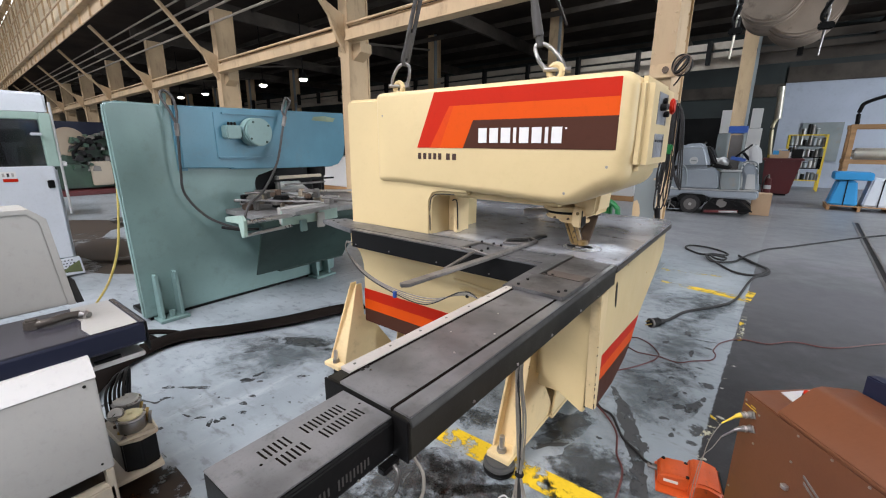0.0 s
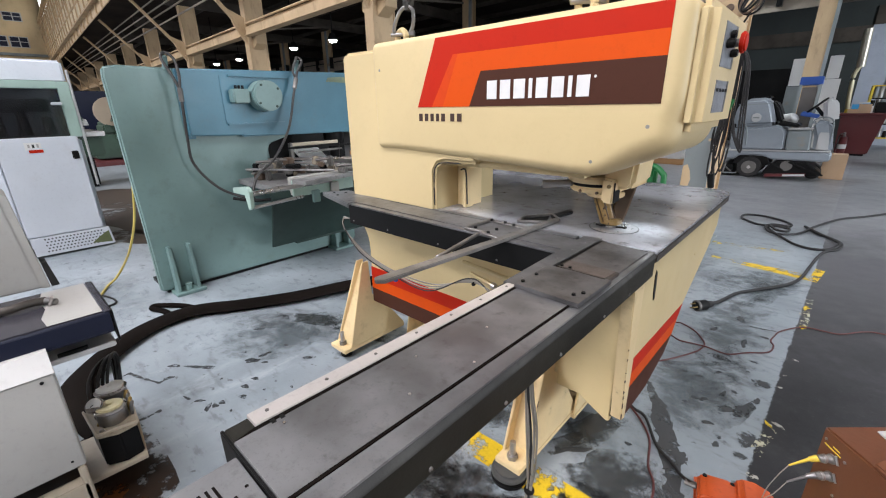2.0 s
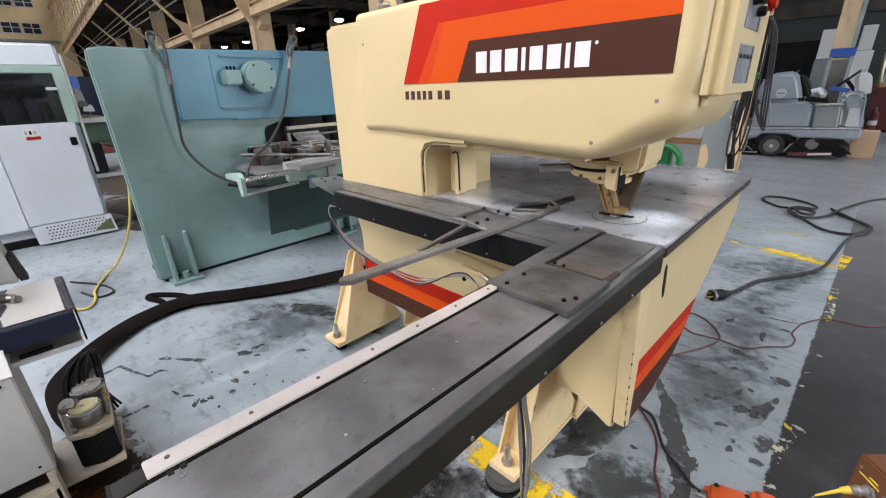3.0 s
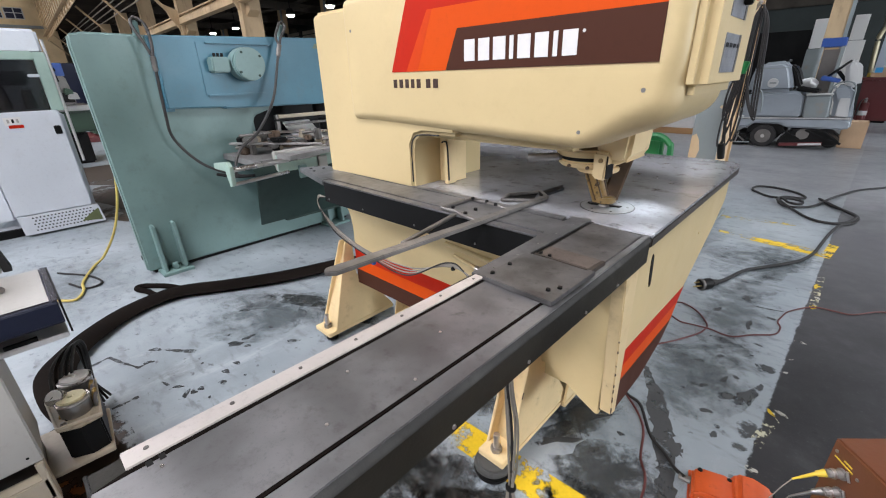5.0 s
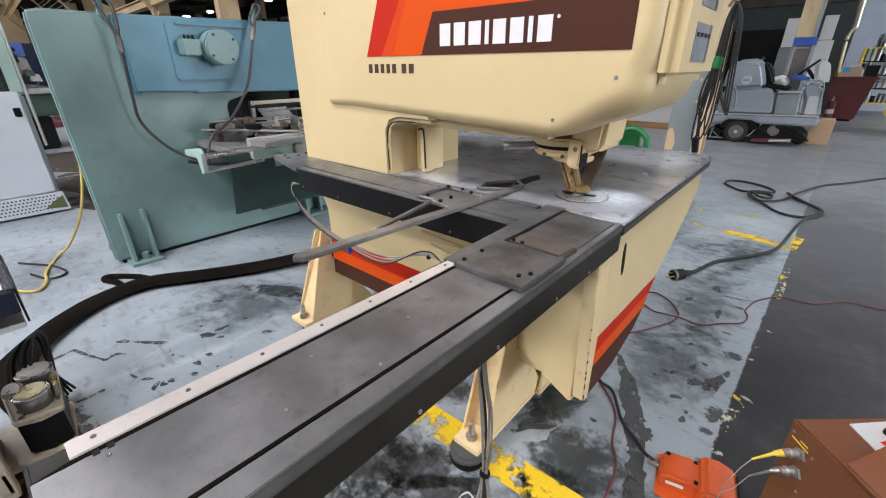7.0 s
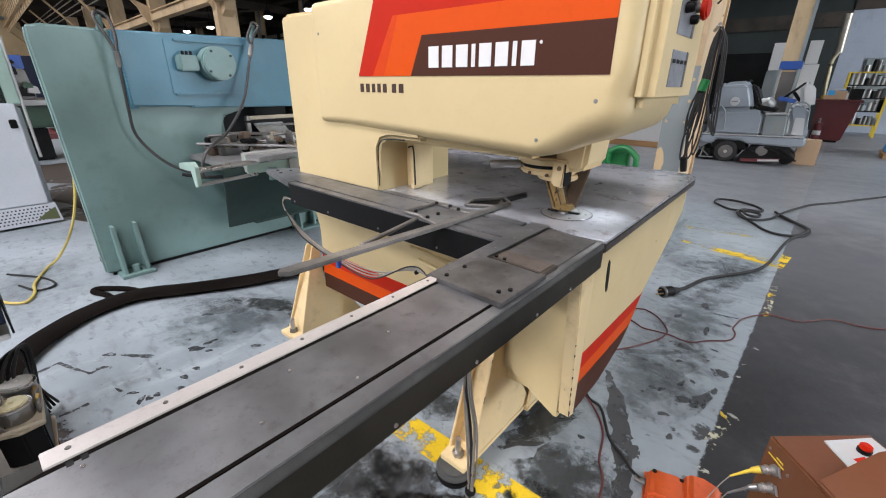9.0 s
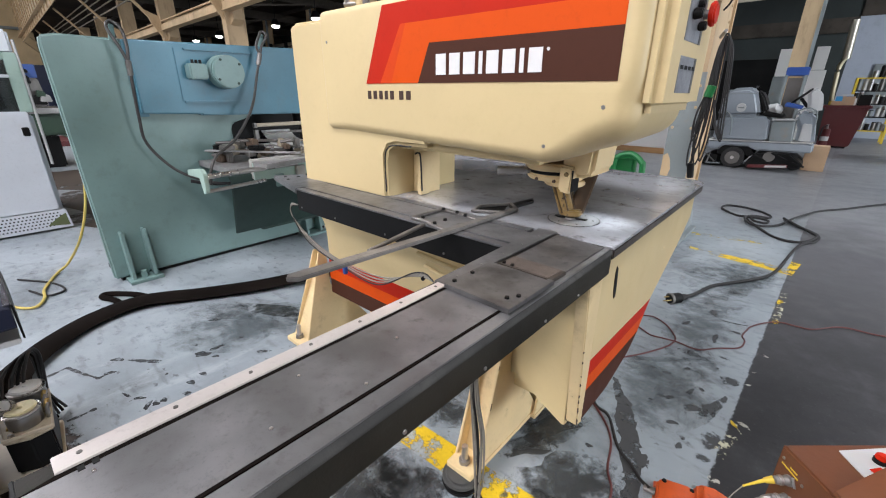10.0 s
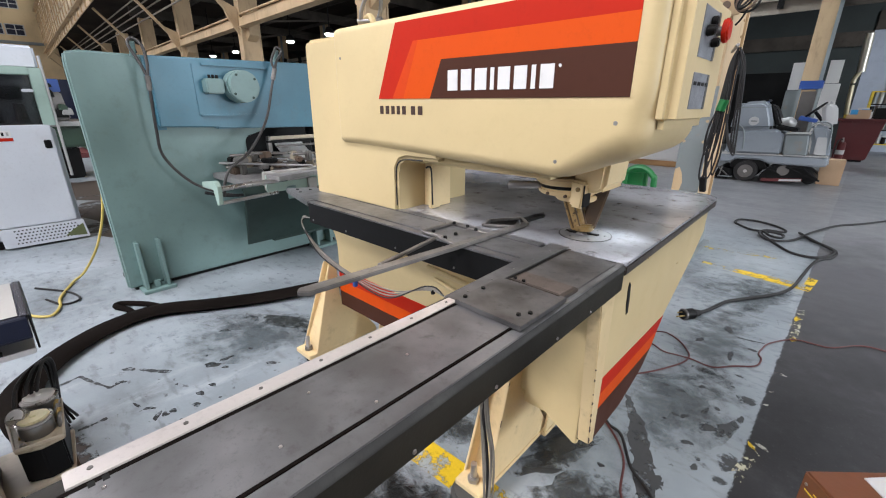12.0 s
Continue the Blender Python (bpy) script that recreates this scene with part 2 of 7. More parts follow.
RUSTY = surface("rusty_steel", (0.115, 0.078, 0.055), 0.65, metal=0.3, tone=0.3, dirty=0.6, dirt=(0.045, 0.03, 0.02), size=0.4, bump=0.4)
GREY_PLATE = surface("satin_grey_plate", (0.27, 0.28, 0.30), 0.35, metal=0.4, tone=0.2, dirty=0.3, size=0.15)
GREEN_TRIM = surface("pale_green_paint", (0.34, 0.46, 0.40), 0.45, tone=0.08, dirty=0.25)
GREEN_MACHINE = surface("dark_green_paint", (0.025, 0.06, 0.035), 0.45, tone=0.2, dirty=0.4, dirt=(0.01, 0.012, 0.01))
GREEN_PLASTIC = surface("green_plastic", (0.012, 0.15, 0.04), 0.35, tone=0.08, dirty=0.1)
SMOKED = surface("smoked_window", (0.16, 0.16, 0.165), 0.12, tone=0.05, dirty=0.05, bump=0, sheen=0.2)
SMOKED.node_tree.nodes["Principled BSDF"].inputs["Transmission Weight"].default_value = 1.0
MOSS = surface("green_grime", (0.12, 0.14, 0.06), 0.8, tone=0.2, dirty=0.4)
WHITE_GREY = surface("pale_grey_paint", (0.47, 0.47, 0.465), 0.42, tone=0.05, dirty=0.12)
SCRUBBER_GREY = surface("scrubber_plastic", (0.255, 0.285, 0.315), 0.4, tone=0.06, dirty=0.15)
CARDBOARD = surface("cardboard", (0.42, 0.28, 0.17), 0.8, tone=0.08, dirty=0.15)
DARK_RED = surface("dark_red_paint", (0.10, 0.014, 0.015), 0.45, tone=0.1, dirty=0.25)
WOOD = surface("pallet_wood", (0.36, 0.20, 0.09), 0.8, tone=0.2, dirty=0.4, stretch=(1, 6, 6))
YELLOW_PAINT = surface("yellow_paint", (0.62, 0.44, 0.04), 0.5, tone=0.1, dirty=0.3)
BLOCK_WALL = surface("white_block_wall", (0.37, 0.405, 0.475), 0.8, tone=0.10, dirty=0.35, dirt=(0.22, 0.23, 0.26), size=3)
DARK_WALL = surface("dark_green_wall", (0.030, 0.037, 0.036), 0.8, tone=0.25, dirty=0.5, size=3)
TAN_STEEL = surface("tan_steel", (0.36, 0.29, 0.21), 0.6, tone=0.15, dirty=0.5, dirt=(0.16, 0.12, 0.08), size=2)
FAR_STEEL = surface("dark_beam_paint", (0.065, 0.054, 0.044), 0.7, tone=0.25, dirty=0.5, dirt=(0.03, 0.023, 0.018), gloss=0.3)
DRUM = surface("dusty_drum_paint", (0.27, 0.215, 0.17), 0.7, tone=0.3, dirty=0.7, dirt=(0.045, 0.035, 0.028), size=2, gloss=0.2)
# teal darkened to stand for shade on the apron; cap bolts share it
TEAL_SHADED = surface("shaded_teal_enamel", (0.034, 0.060, 0.052), 0.5, tone=0.2, dirty=0.5, dirt=(0.018, 0.026, 0.022), gloss=0.3)
BEAM_PAINT = surface("dusty_beam_paint", (0.33, 0.285, 0.23), 0.6, tone=0.2, dirty=0.55, dirt=(0.13, 0.10, 0.08), size=2)
POLISHED = surface("polished_steel", (0.52, 0.53, 0.54), 0.20, metal=0.6, tone=0.08, dirty=0.35, dirt=(0.25, 0.22, 0.19), bump=0, size=0.3)
EDGE_STEEL = surface("greasy_edge_steel", (0.060, 0.050, 0.042), 0.42, metal=0.3, tone=0.3, dirty=0.5, dirt=(0.025, 0.02, 0.016), size=0.3)
STOP_STEEL = surface("worn_bar_steel", (0.17, 0.16, 0.15), 0.40, metal=0.4, tone=0.35, dirty=0.7, dirt=(0.055, 0.045, 0.038), size=0.2, grain=0.4)
GRIMY = surface("grimy_beige_paint", (0.36, 0.31, 0.23), 0.55, tone=0.2, dirty=0.8, dirt=(0.08, 0.06, 0.045), size=0.25, grain=0.4)
BENCH_STEEL = surface("bench_sheet_steel", (0.050, 0.048, 0.058), 0.20, metal=0.1, tone=0.15, dirty=0.3, dirt=(0.03, 0.029, 0.03), bump=0.02)
CARRIAGE_STEEL = surface("smeared_plate_steel", (0.085, 0.083, 0.083), 0.34, metal=0.3, tone=0.45, dirty=0.85, dirt=(0.024, 0.021, 0.019), bump=0.05, size=0.13, grain=0.4)
RUST_PLATE = surface("rust_tinted_plate", (0.125, 0.102, 0.090), 0.45, metal=0.2, tone=0.25, dirty=0.6, dirt=(0.05, 0.04, 0.035), size=0.15, grain=0.4)
TEAL_TABLE = surface("scratched_machine_table", (0.27, 0.265, 0.26), 0.38, metal=0.3, tone=0.3, dirty=0.7, dirt=(0.09, 0.075, 0.06), size=0.3, grain=0.4)
SHEETING = surface("pale_tan_sheeting", (0.72, 0.61, 0.42), 0.6, tone=0.14, dirty=0.5, dirt=(0.36, 0.27, 0.16), stretch=(1, 1, 0.35), size=2)
ZINC = surface("zinc_pipe", (0.55, 0.52, 0.44), 0.35, metal=0.8, tone=0.15, dirty=0.3)
YELLOW_ZINC = surface("yellow_chromate_pipe", (0.50, 0.45, 0.30), 0.40, metal=0.5, tone=0.15, dirty=0.3)
END_WALL = surface("cream_washed_brick", (0.66, 0.50, 0.29), 0.8, tone=0.12, dirty=0.4, dirt=(0.40, 0.27, 0.13), size=3)
WINDOW_GLOW = glow("daylit_glazing", (0.95, 0.97, 1.0), 2.6)


def chipped(name, base, hold, rough=0.6, scale=11.0, radial=False, soft=0.05, cover=1.0):
    """Thin paint, stain or dimming wash on the floor, with gaps where it has worn off."""
    m = bpy.data.materials.new(name)
    m.use_nodes = True
    nt = m.node_tree
    bsdf = nt.nodes["Principled BSDF"]
    vec = nt.nodes.new("ShaderNodeTexCoord").outputs["Object"]
    a = noise_of(nt, vec, scale, 10.0, 0.7)
    b = noise_of(nt, vec, 60.0, 5.0, 0.7)
    tone = mix_rgb(nt, b, rgba(tuple(c * 0.75 for c in base)), rgba(tuple(min(1, c * 1.2) for c in base)))
    nt.links.new(tone, bsdf.inputs["Base Color"])
    bsdf.inputs["Roughness"].default_value = rough
    if radial:
        gen = nt.nodes.new("ShaderNodeTexCoord").outputs["Generated"]
        d = nt.nodes.new("ShaderNodeVectorMath")
        d.operation = "DISTANCE"
        flat = nt.nodes.new("ShaderNodeVectorMath")
        flat.operation = "MULTIPLY"
        nt.links.new(gen, flat.inputs[0])
        flat.inputs[1].default_value = (1.0, 1.0, 0.0)
        nt.links.new(flat.outputs[0], d.inputs[0])
        d.inputs[1].default_value = (0.5, 0.5, 0.0)
        k = nt.nodes.new("ShaderNodeMath")
        k.operation = "SUBTRACT"
        nt.links.new(a, k.inputs[0])
        m2 = nt.nodes.new("ShaderNodeMath")
        m2.operation = "MULTIPLY"
        nt.links.new(d.outputs["Value"], m2.inputs[0])
        m2.inputs[1].default_value = 0.62
        nt.links.new(m2.outputs[0], k.inputs[1])
        a = k.outputs[0]
    thin = nt.nodes.new("ShaderNodeMath")
    thin.operation = "MULTIPLY"
    nt.links.new(ramp(nt, a, hold, hold + soft), thin.inputs[0])
    thin.inputs[1].default_value = cover
    nt.links.new(thin.outputs[0], bsdf.inputs["Alpha"])
    return m


YELLOW_LINE = chipped("yellow_floor_line", (0.66, 0.44, 0.012), 0.425, 0.55, 11.0, False, 0.09)
YELLOW_WORN = chipped("worn_yellow_floor_line", (0.56, 0.42, 0.08), 0.49)
OIL = chipped("dark_bare_patch", (0.046, 0.048, 0.050), 0.19, 0.4, 22.0, True, 0.16, 0.8)
OIL_THIN = chipped("thin_oil_stain", (0.050, 0.052, 0.054), 0.19, 0.4, 11.0, True, 0.40, 0.28)
BARE = chipped("scraped_bare_floor", (0.042, 0.043, 0.044), 0.30, 0.4, 15.0, False, 0.20, 0.92)
BROWN_GRIME = chipped("brown_floor_grime", (0.060, 0.045, 0.033), 0.06, 0.5, 3.0, True, 0.20, 0.88)
SHADE_WASH = chipped("grey_shade_wash", (0.072, 0.088, 0.094), 0.20, 0.35, 7.0, True, 0.30, 0.50)
DARK_BROWN = chipped("dark_brown_patch", (0.030, 0.018, 0.012), 0.12, 0.4, 9.0, True, 0.10, 0.96)
RUST_ORANGE = chipped("orange_rust_bloom", (0.21, 0.085, 0.025), 0.20, 0.8, 25.0, True, 0.16, 0.85)
WHITE_CHIP = chipped("pale_paint_chip", (0.40, 0.39, 0.34), 0.42, 0.6, 30.0, False, 0.1)
DARK_GREY_PATCH = chipped("dark_grey_floor", (0.044, 0.047, 0.046), 0.18, 0.35, 14.0, True, 0.26, 0.70)
CAP_CREAM = surface("yellowed_cap", (0.62, 0.56, 0.34), 0.5, tone=0.1, dirty=0.5, dirt=(0.25, 0.20, 0.10), size=0.15)
BRASS = surface("dull_brass", (0.45, 0.32, 0.12), 0.4, metal=0.8, tone=0.15, dirty=0.4)
OIL_SPOT = chipped("oil_spot", (0.032, 0.033, 0.035), 0.34, 0.4, 34.0, False, 0.20, 0.85)
WHITE_CHIP2 = chipped("pale_paint_chips", (0.52, 0.50, 0.36), 0.53, 0.6, 22.0)


FLOOR = floor_material()


# ---------------------------------------------------------------- mesh helpers
ORIGIN = {}


def thing(name, at, label, category, group="", kind=""):
    ob = new(name)
    ob.empty_display_size = 0.1
    ob.location = at
    ORIGIN[ob.name] = Vector(at)
    return tagged(ob, label, category, group, kind)


def part(name, bm, material, parent=None, label="", smooth=True):
    """One mesh object from a bmesh in world coordinates, under a thing or a part."""
    o = ORIGIN[parent.name] if parent else Vector((0, 0, 0))
    bmesh.ops.translate(bm, verts=bm.verts, vec=-o)
    bmesh.ops.recalc_face_normals(bm, faces=bm.faces)
    me = bpy.data.meshes.new(name)
    bm.to_mesh(me)
    bm.free()
    if smooth:
        me.polygons.foreach_set("use_smooth", [True] * len(me.polygons))
        me.set_sharp_from_angle(angle=radians(35))
    for mt in material if isinstance(material, (list, tuple)) else (material,):
        me.materials.append(mt)
    ob = new(name, me)
    if parent:
        ob.parent = parent
    ORIGIN[ob.name] = o
    if label:
        ob["label"] = label
    return ob


def box(x0, x1, y0, y1, z0, z1, bev=0.004, seg=2, bm=None):
    own = bmesh.new()
    bmesh.ops.create_cube(own, size=1.0, matrix=Matrix.Translation(((x0 + x1) / 2, (y0 + y1) / 2, (z0 + z1) / 2)) @ Matrix.Diagonal((abs(x1 - x0), abs(y1 - y0), abs(z1 - z0), 1)))
    if bev:
        bmesh.ops.bevel(own, geom=own.edges[:], offset=min(bev, 0.45 * min(abs(x1 - x0), abs(y1 - y0), abs(z1 - z0))), segments=seg, affect="EDGES")
    return join(bm, own)


def join(bm, own):
    if bm is None:
        return own
    me = bpy.data.meshes.new("tmp")
    own.to_mesh(me)
    own.free()
    bm.from_mesh(me)
    bpy.data.meshes.remove(me)
    return bm


def prism(pts, axis, a, b, bev=0.004, seg=2, bm=None):
    """A closed outline pushed along an axis from a to b. Outline: (y, z) for x, (x, z) for y, (x, y) for z."""
    own = bmesh.new()
    place = {"x": lambda p, h: (h, p[0], p[1]), "y": lambda p, h: (p[0], h, p[1]), "z": lambda p, h: (p[0], p[1], h)}[axis]
    lo = [own.verts.new(place(p, a)) for p in pts]
    hi = [own.verts.new(place(p, b)) for p in pts]
    own.faces.new(lo)
    own.faces.new(hi)
    for i in range(len(pts)):
        j = (i + 1) % len(pts)
        own.faces.new((lo[i], lo[j], hi[j], hi[i]))
    bmesh.ops.recalc_face_normals(own, faces=own.faces)
    if bev:
        bmesh.ops.bevel(own, geom=[e for e in own.edges if e.calc_face_angle(0) > 0.5], offset=bev, segments=seg, affect="EDGES")
    return join(bm, own)


def turn_to(a, b):
    d = Vector(b) - Vector(a)
    return Matrix.Translation((Vector(a) + Vector(b)) / 2) @ d.to_track_quat("Z", "Y").to_matrix().to_4x4(), d.length


def rod(a, b, r, r2=None, n=16, bev=0.0, bm=None):
    """A round bar or cone from a to b."""
    own = bmesh.new()
    m, h = turn_to(a, b)
    bmesh.ops.create_cone(own, cap_ends=True, segments=n, radius1=r, radius2=r if r2 is None else r2, depth=h, matrix=m)
    if bev:
        bmesh.ops.bevel(own, geom=[e for e in own.edges if e.calc_face_angle(0) > 1.0], offset=bev, segments=2, affect="EDGES")
    return join(bm, own)


def bar(a, b, w, h, bev=0.002, roll=0.0, bm=None):
    """A straight bar of section w by h from a to b."""
    own = bmesh.new()
    m, length = turn_to(a, b)
    bmesh.ops.create_cube(own, size=1.0, matrix=m @ pose(0, 0, 0, 0, 0, roll) @ Matrix.Diagonal((w, h, length, 1)))
    if bev:
        bmesh.ops.bevel(own, geom=own.edges[:], offset=bev, segments=1, affect="EDGES")
    return join(bm, own)


def glide(pts, steps=8):
    """A smooth line through the points."""
    p = [Vector(q) for q in pts]
    p = [2 * p[0] - p[1]] + p + [2 * p[-1] - p[-2]]
    out = []
    for i in range(1, len(p) - 2):
        for k in range(steps):
            t = k / steps
            a, b, c, d = p[i - 1:i + 3]
            out.append(0.5 * (2 * b + (c - a) * t + (2 * a - 5 * b + 4 * c - d) * t * t + (3 * b - 3 * c + d - a) * t ** 3))
    return out + [p[-2]]


def tube(pts, r, n=8, steps=8, flat=1.0, bm=None, up=(0, 0, 1)):
    """A cable along the points; flat below 1 squeezes it sideways into a band."""
    line = glide(pts, steps) if steps > 1 else [Vector(q) for q in pts]
    own = bm or bmesh.new()
    rings = []
    for i, c in enumerate(line):
        d = (line[min(i + 1, len(line) - 1)] - line[max(i - 1, 0)]).normalized()
        side = d.cross(Vector(up))
        side = side.normalized() if side.length > 1e-4 else d.orthogonal().normalized()
        top = side.cross(d)
        rings.append([own.verts.new(c + r * (flat * math.cos(2 * math.pi * k / n) * side + math.sin(2 * math.pi * k / n) * top)) for k in range(n)])
    for a, b in zip(rings, rings[1:]):
        for k in range(n):
            own.faces.new((a[k], a[(k + 1) % n], b[(k + 1) % n], b[k]))
    own.faces.new(rings[0])
    own.faces.new(rings[-1])
    return own


def dots(points, r, direction, h=0.006, bm=None, n=8):
    """Bolt heads at the points."""
    d = Vector(direction)
    for p in points:
        bm = rod(Vector(p) - d * 0.002, Vector(p) + d * h, r, r * 0.8, n, bm=bm)
    return bm


# ---------------------------------------------------------------- building
ROW = [(-0.34 - 4.85 * k, 3.02 + 0.25 * k) for k in range(-2, 10)]

fl = bmesh.new()
bmesh.ops.create_grid(fl, x_segments=1, y_segments=1, size=30.0, matrix=Matrix.Translation((-18, 0, 0)) @ Matrix.Diagonal((1.4, 1, 1, 1)))
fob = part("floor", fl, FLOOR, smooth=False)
tagged(fob, "worn blue-grey painted concrete floor with a bare dark aisle", "floor", kind="structure")


def building_column(x, y, low, hx=0.105, hy=0.30, top=4.28):
    t = thing("building_column", (x, y, 0), "riveted cream steel building column, grey towards the floor" if low else "riveted cream steel building column", "column", "columns of the shop", "structure")
    bm = box(x - hx, x + hx, y - hy, y - hy + 0.025, 0, top, 0)
    box(x - hx, x + hx, y + hy - 0.025, y + hy, 0, top, 0, bm=bm)
    box(x - hx + 0.02, x + hx - 0.02, y - hy + 0.025, y + hy - 0.025, 0, top, 0, bm=bm)
    part("shaft", bm, COLUMN, t)
    if low:
        bm = box(x - hx - 0.003, x + hx + 0.003, y - hy - 0.003, y - hy + 0.028, 0.04, 1.42, 0)
        foot = part("painted_foot", bm, COLUMN_GREY, t)
        part("peeled_patch", prism([(x - hx - 0.002, 0.56), (x - hx + 0.05, 0.57), (x - hx + 0.07, 0.66), (x - hx + 0.055, 0.74), (x - hx + 0.03, 0.79), (x - hx - 0.002, 0.77)], "y", y - hy - 0.005, y - hy - 0.002, 0), COLUMN, foot)
    bm = box(x - hx - 0.065, x + hx + 0.065, y - hy - 0.06, y + hy + 0.06, 0, 0.03, 0.004)
    part("base_plate", bm, COLUMN_GREY if low else COLUMN, t)
    for s in (-1, 1):
        bm = prism([(y - hy - 0.06, 0.03), (y + hy + 0.06, 0.03), (y + hy - 0.04, 0.24), (y - hy + 0.04, 0.24)], "x", x + s * (hx + 0.002), x + s * (hx + 0.02), 0.002)
        part("gusset", bm, COLUMN_GREY if low else COLUMN, t)
    # bracket under the beam on each side
    for s in (-1, 1):
        bm = prism([(x + s * (hx - 0.03), 2.62), (x + s * 0.28, 2.74), (x + s * 0.28, 2.88), (x + s * (hx - 0.03), 2.88)], "y", y - 0.12, y + 0.12, 0.004)
        part("beam_bracket", bm, COLUMN, t)
    rv = [(x + (2 * i - 1) * (hx - 0.025), y - hy, 1.0 + 0.16 * k) for i in (0, 1) for k in range(18)]
    rv2 = [(x + hx - 0.02, y + s * (hy - 0.08), 1.7 + 0.12 * k) for s in (-1, 1) for k in range(12)]
    bm = dots(rv, 0.014, (0, -1, 0), 0.008, n=6)
    dots(rv2, 0.013, (1, 0, 0), 0.008, bm, 6)
    part("rivets", bm, COLUMN, t)["kind"] = "stuff"
    # knee brace with its gusset up to the crane girder
    bm = bar((x, y - hy, 2.98), (x, y - 1.53, 4.42), 0.08, 0.07, 0.004)
    part("knee_brace", bm, COLUMN, t)
    bm = prism([(y - hy, 2.72), (y - hy, 3.28), (y - 0.56, 3.42), (y - 0.46, 3.10)], "x", x - 0.03, x + 0.03, 0.003)
    part("brace_gusset", bm, COLUMN, t)
    return t


for k, (x, y) in enumerate(ROW):
    if k == 2:
        building_column(x + 0.005, y + 0.07, True, 0.095, 0.31, 5.2)
    else:
        building_column(x + 0.03, y + 0.13, False, 0.105, 0.22)
for (xa, ya), (xb, yb) in zip(ROW, ROW[1:]):
    bm = bar((xa - 0.13, ya - 0.06, 2.985), (xb + 0.13, yb - 0.06, 2.985), 0.12, 0.175, 0.004)
    bar((xa - 0.13, ya - 0.06, 2.905), (xb + 0.13, yb - 0.06, 2.905), 0.20, 0.018, 0.002, bm=bm)
    bar((xa - 0.13, ya - 0.09, 3.15), (xb + 0.13, yb - 0.09, 3.15), 0.05, 0.03, 0.002, bm=bm)
    bar((xa - 0.13, ya, 3.10), (xb + 0.13, yb, 3.10), 0.05, 0.08, 0.002, bm=bm)
    tagged(part("tie_beam", bm, COLUMN), "cream steel beam between two columns", "beam", "tie beams", "structure")

# crane girder in front of the columns
(gxa, gya), (gxb, gyb) = ROW[0], ROW[-1]
girder = thing("crane_girder", (gxa, gya - 1.42, 4.5), "cream lattice crane girder along the columns", "girder", kind="structure")
bm = bar((gxa, gya - 1.53, 4.71), (gxb, gyb - 1.53, 4.71), 0.36, 0.03)
bar((gxa, gya - 1.53, 4.55), (gxb, gyb - 1.53, 4.55), 0.03, 0.29, bm=bm)
part("bottom_chord", bm, COLUMN, girder)
bm = bar((gxa, gya - 1.53, 7.50), (gxb, gyb - 1.53, 7.50), 0.2, 0.16)
for rz in (4.90, 5.40, 5.95, 6.50, 7.05):
    bar((gxa, gya - 1.56, rz), (gxb, gyb - 1.56, rz), 0.04, 0.045, bm=bm)
part("top_chord", bm, COLUMN, girder)
bm = bmesh.new()
N = 44
for i in range(N):
    f, g = i / N, (i + 1) / N
    pa = (gxa + (gxb - gxa) * f, gya + (gyb - gya) * f - 1.55)
    pb = (gxa + (gxb - gxa) * g, gya + (gyb - gya) * g - 1.55)
    bar((*pa, 4.72), (*pa, 7.45), 0.045, 0.05, 0, bm=bm)
    if i % 2:
        bar((*pa, 5.35), (*pb, 7.2), 0.05, 0.04, 0, bm=bm)
    bar((pa[0], pa[1] - 0.02, 4.41), (pa[0], pa[1] - 0.02, 4.70), 0.05, 0.05, 0, bm=bm)
part("lattice", bm, COLUMN, girder)["kind"] = "stuff"
bm = bar((gxa, gya - 1.30, 6.20), (gxb, gyb - 1.30, 6.20), 0.06, 2.6, 0)
tagged(part("upper_wall", bm, SHEETING), "tan sheeting behind the crane girder", "wall", kind="structure")

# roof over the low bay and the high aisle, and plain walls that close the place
tagged(part("ceiling", prism([(24, 0.87), (24, 22), (-60, 22), (-60, 5.20)], "z", 5.2, 5.4, 0), ROOF), "dark brown roof deck of the low bay", "ceiling", kind="structure")
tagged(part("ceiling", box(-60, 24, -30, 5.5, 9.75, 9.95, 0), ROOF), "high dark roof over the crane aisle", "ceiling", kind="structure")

# ---------------------------------------------------------------- cream punch press
press = thing("punch_press", (-0.5, 0, 0), "cream punch press with red, orange and brown stripes", "punch press")


def arc(cx, cz, r, a0, a1, n):
    return [(cx + r * math.cos(radians(a0 + (a1 - a0) * i / n)), cz + r * math.sin(radians(a0 + (a1 - a0) * i / n))) for i in range(n + 1)]


# arm: its nose curves up under the head
def drop(a, b, n):
    return [(a[0] + (b[0] - a[0]) * i / n, a[1] + (b[1] - a[1]) * i / n) for i in range(1, n)]


prof = arc(-0.890, 1.160, 0.025, 180, 268, 5) + drop((-0.890, 1.135), (0.0, 1.100), 8) + arc(0.0, 1.250, 0.150, -90, -67, 4) + drop((0.059, 1.112), (0.170, 1.161), 6) + arc(0.141, 1.230, 0.075, -67, 0, 9) + drop((0.216, 1.230), (0.216, 1.48), 8) + arc(0.166, 1.480, 0.050, 0, 90, 6) + drop((0.166, 1.53), (-0.89, 1.53), 6) + arc(-0.890, 1.505, 0.025, 90, 180, 5)


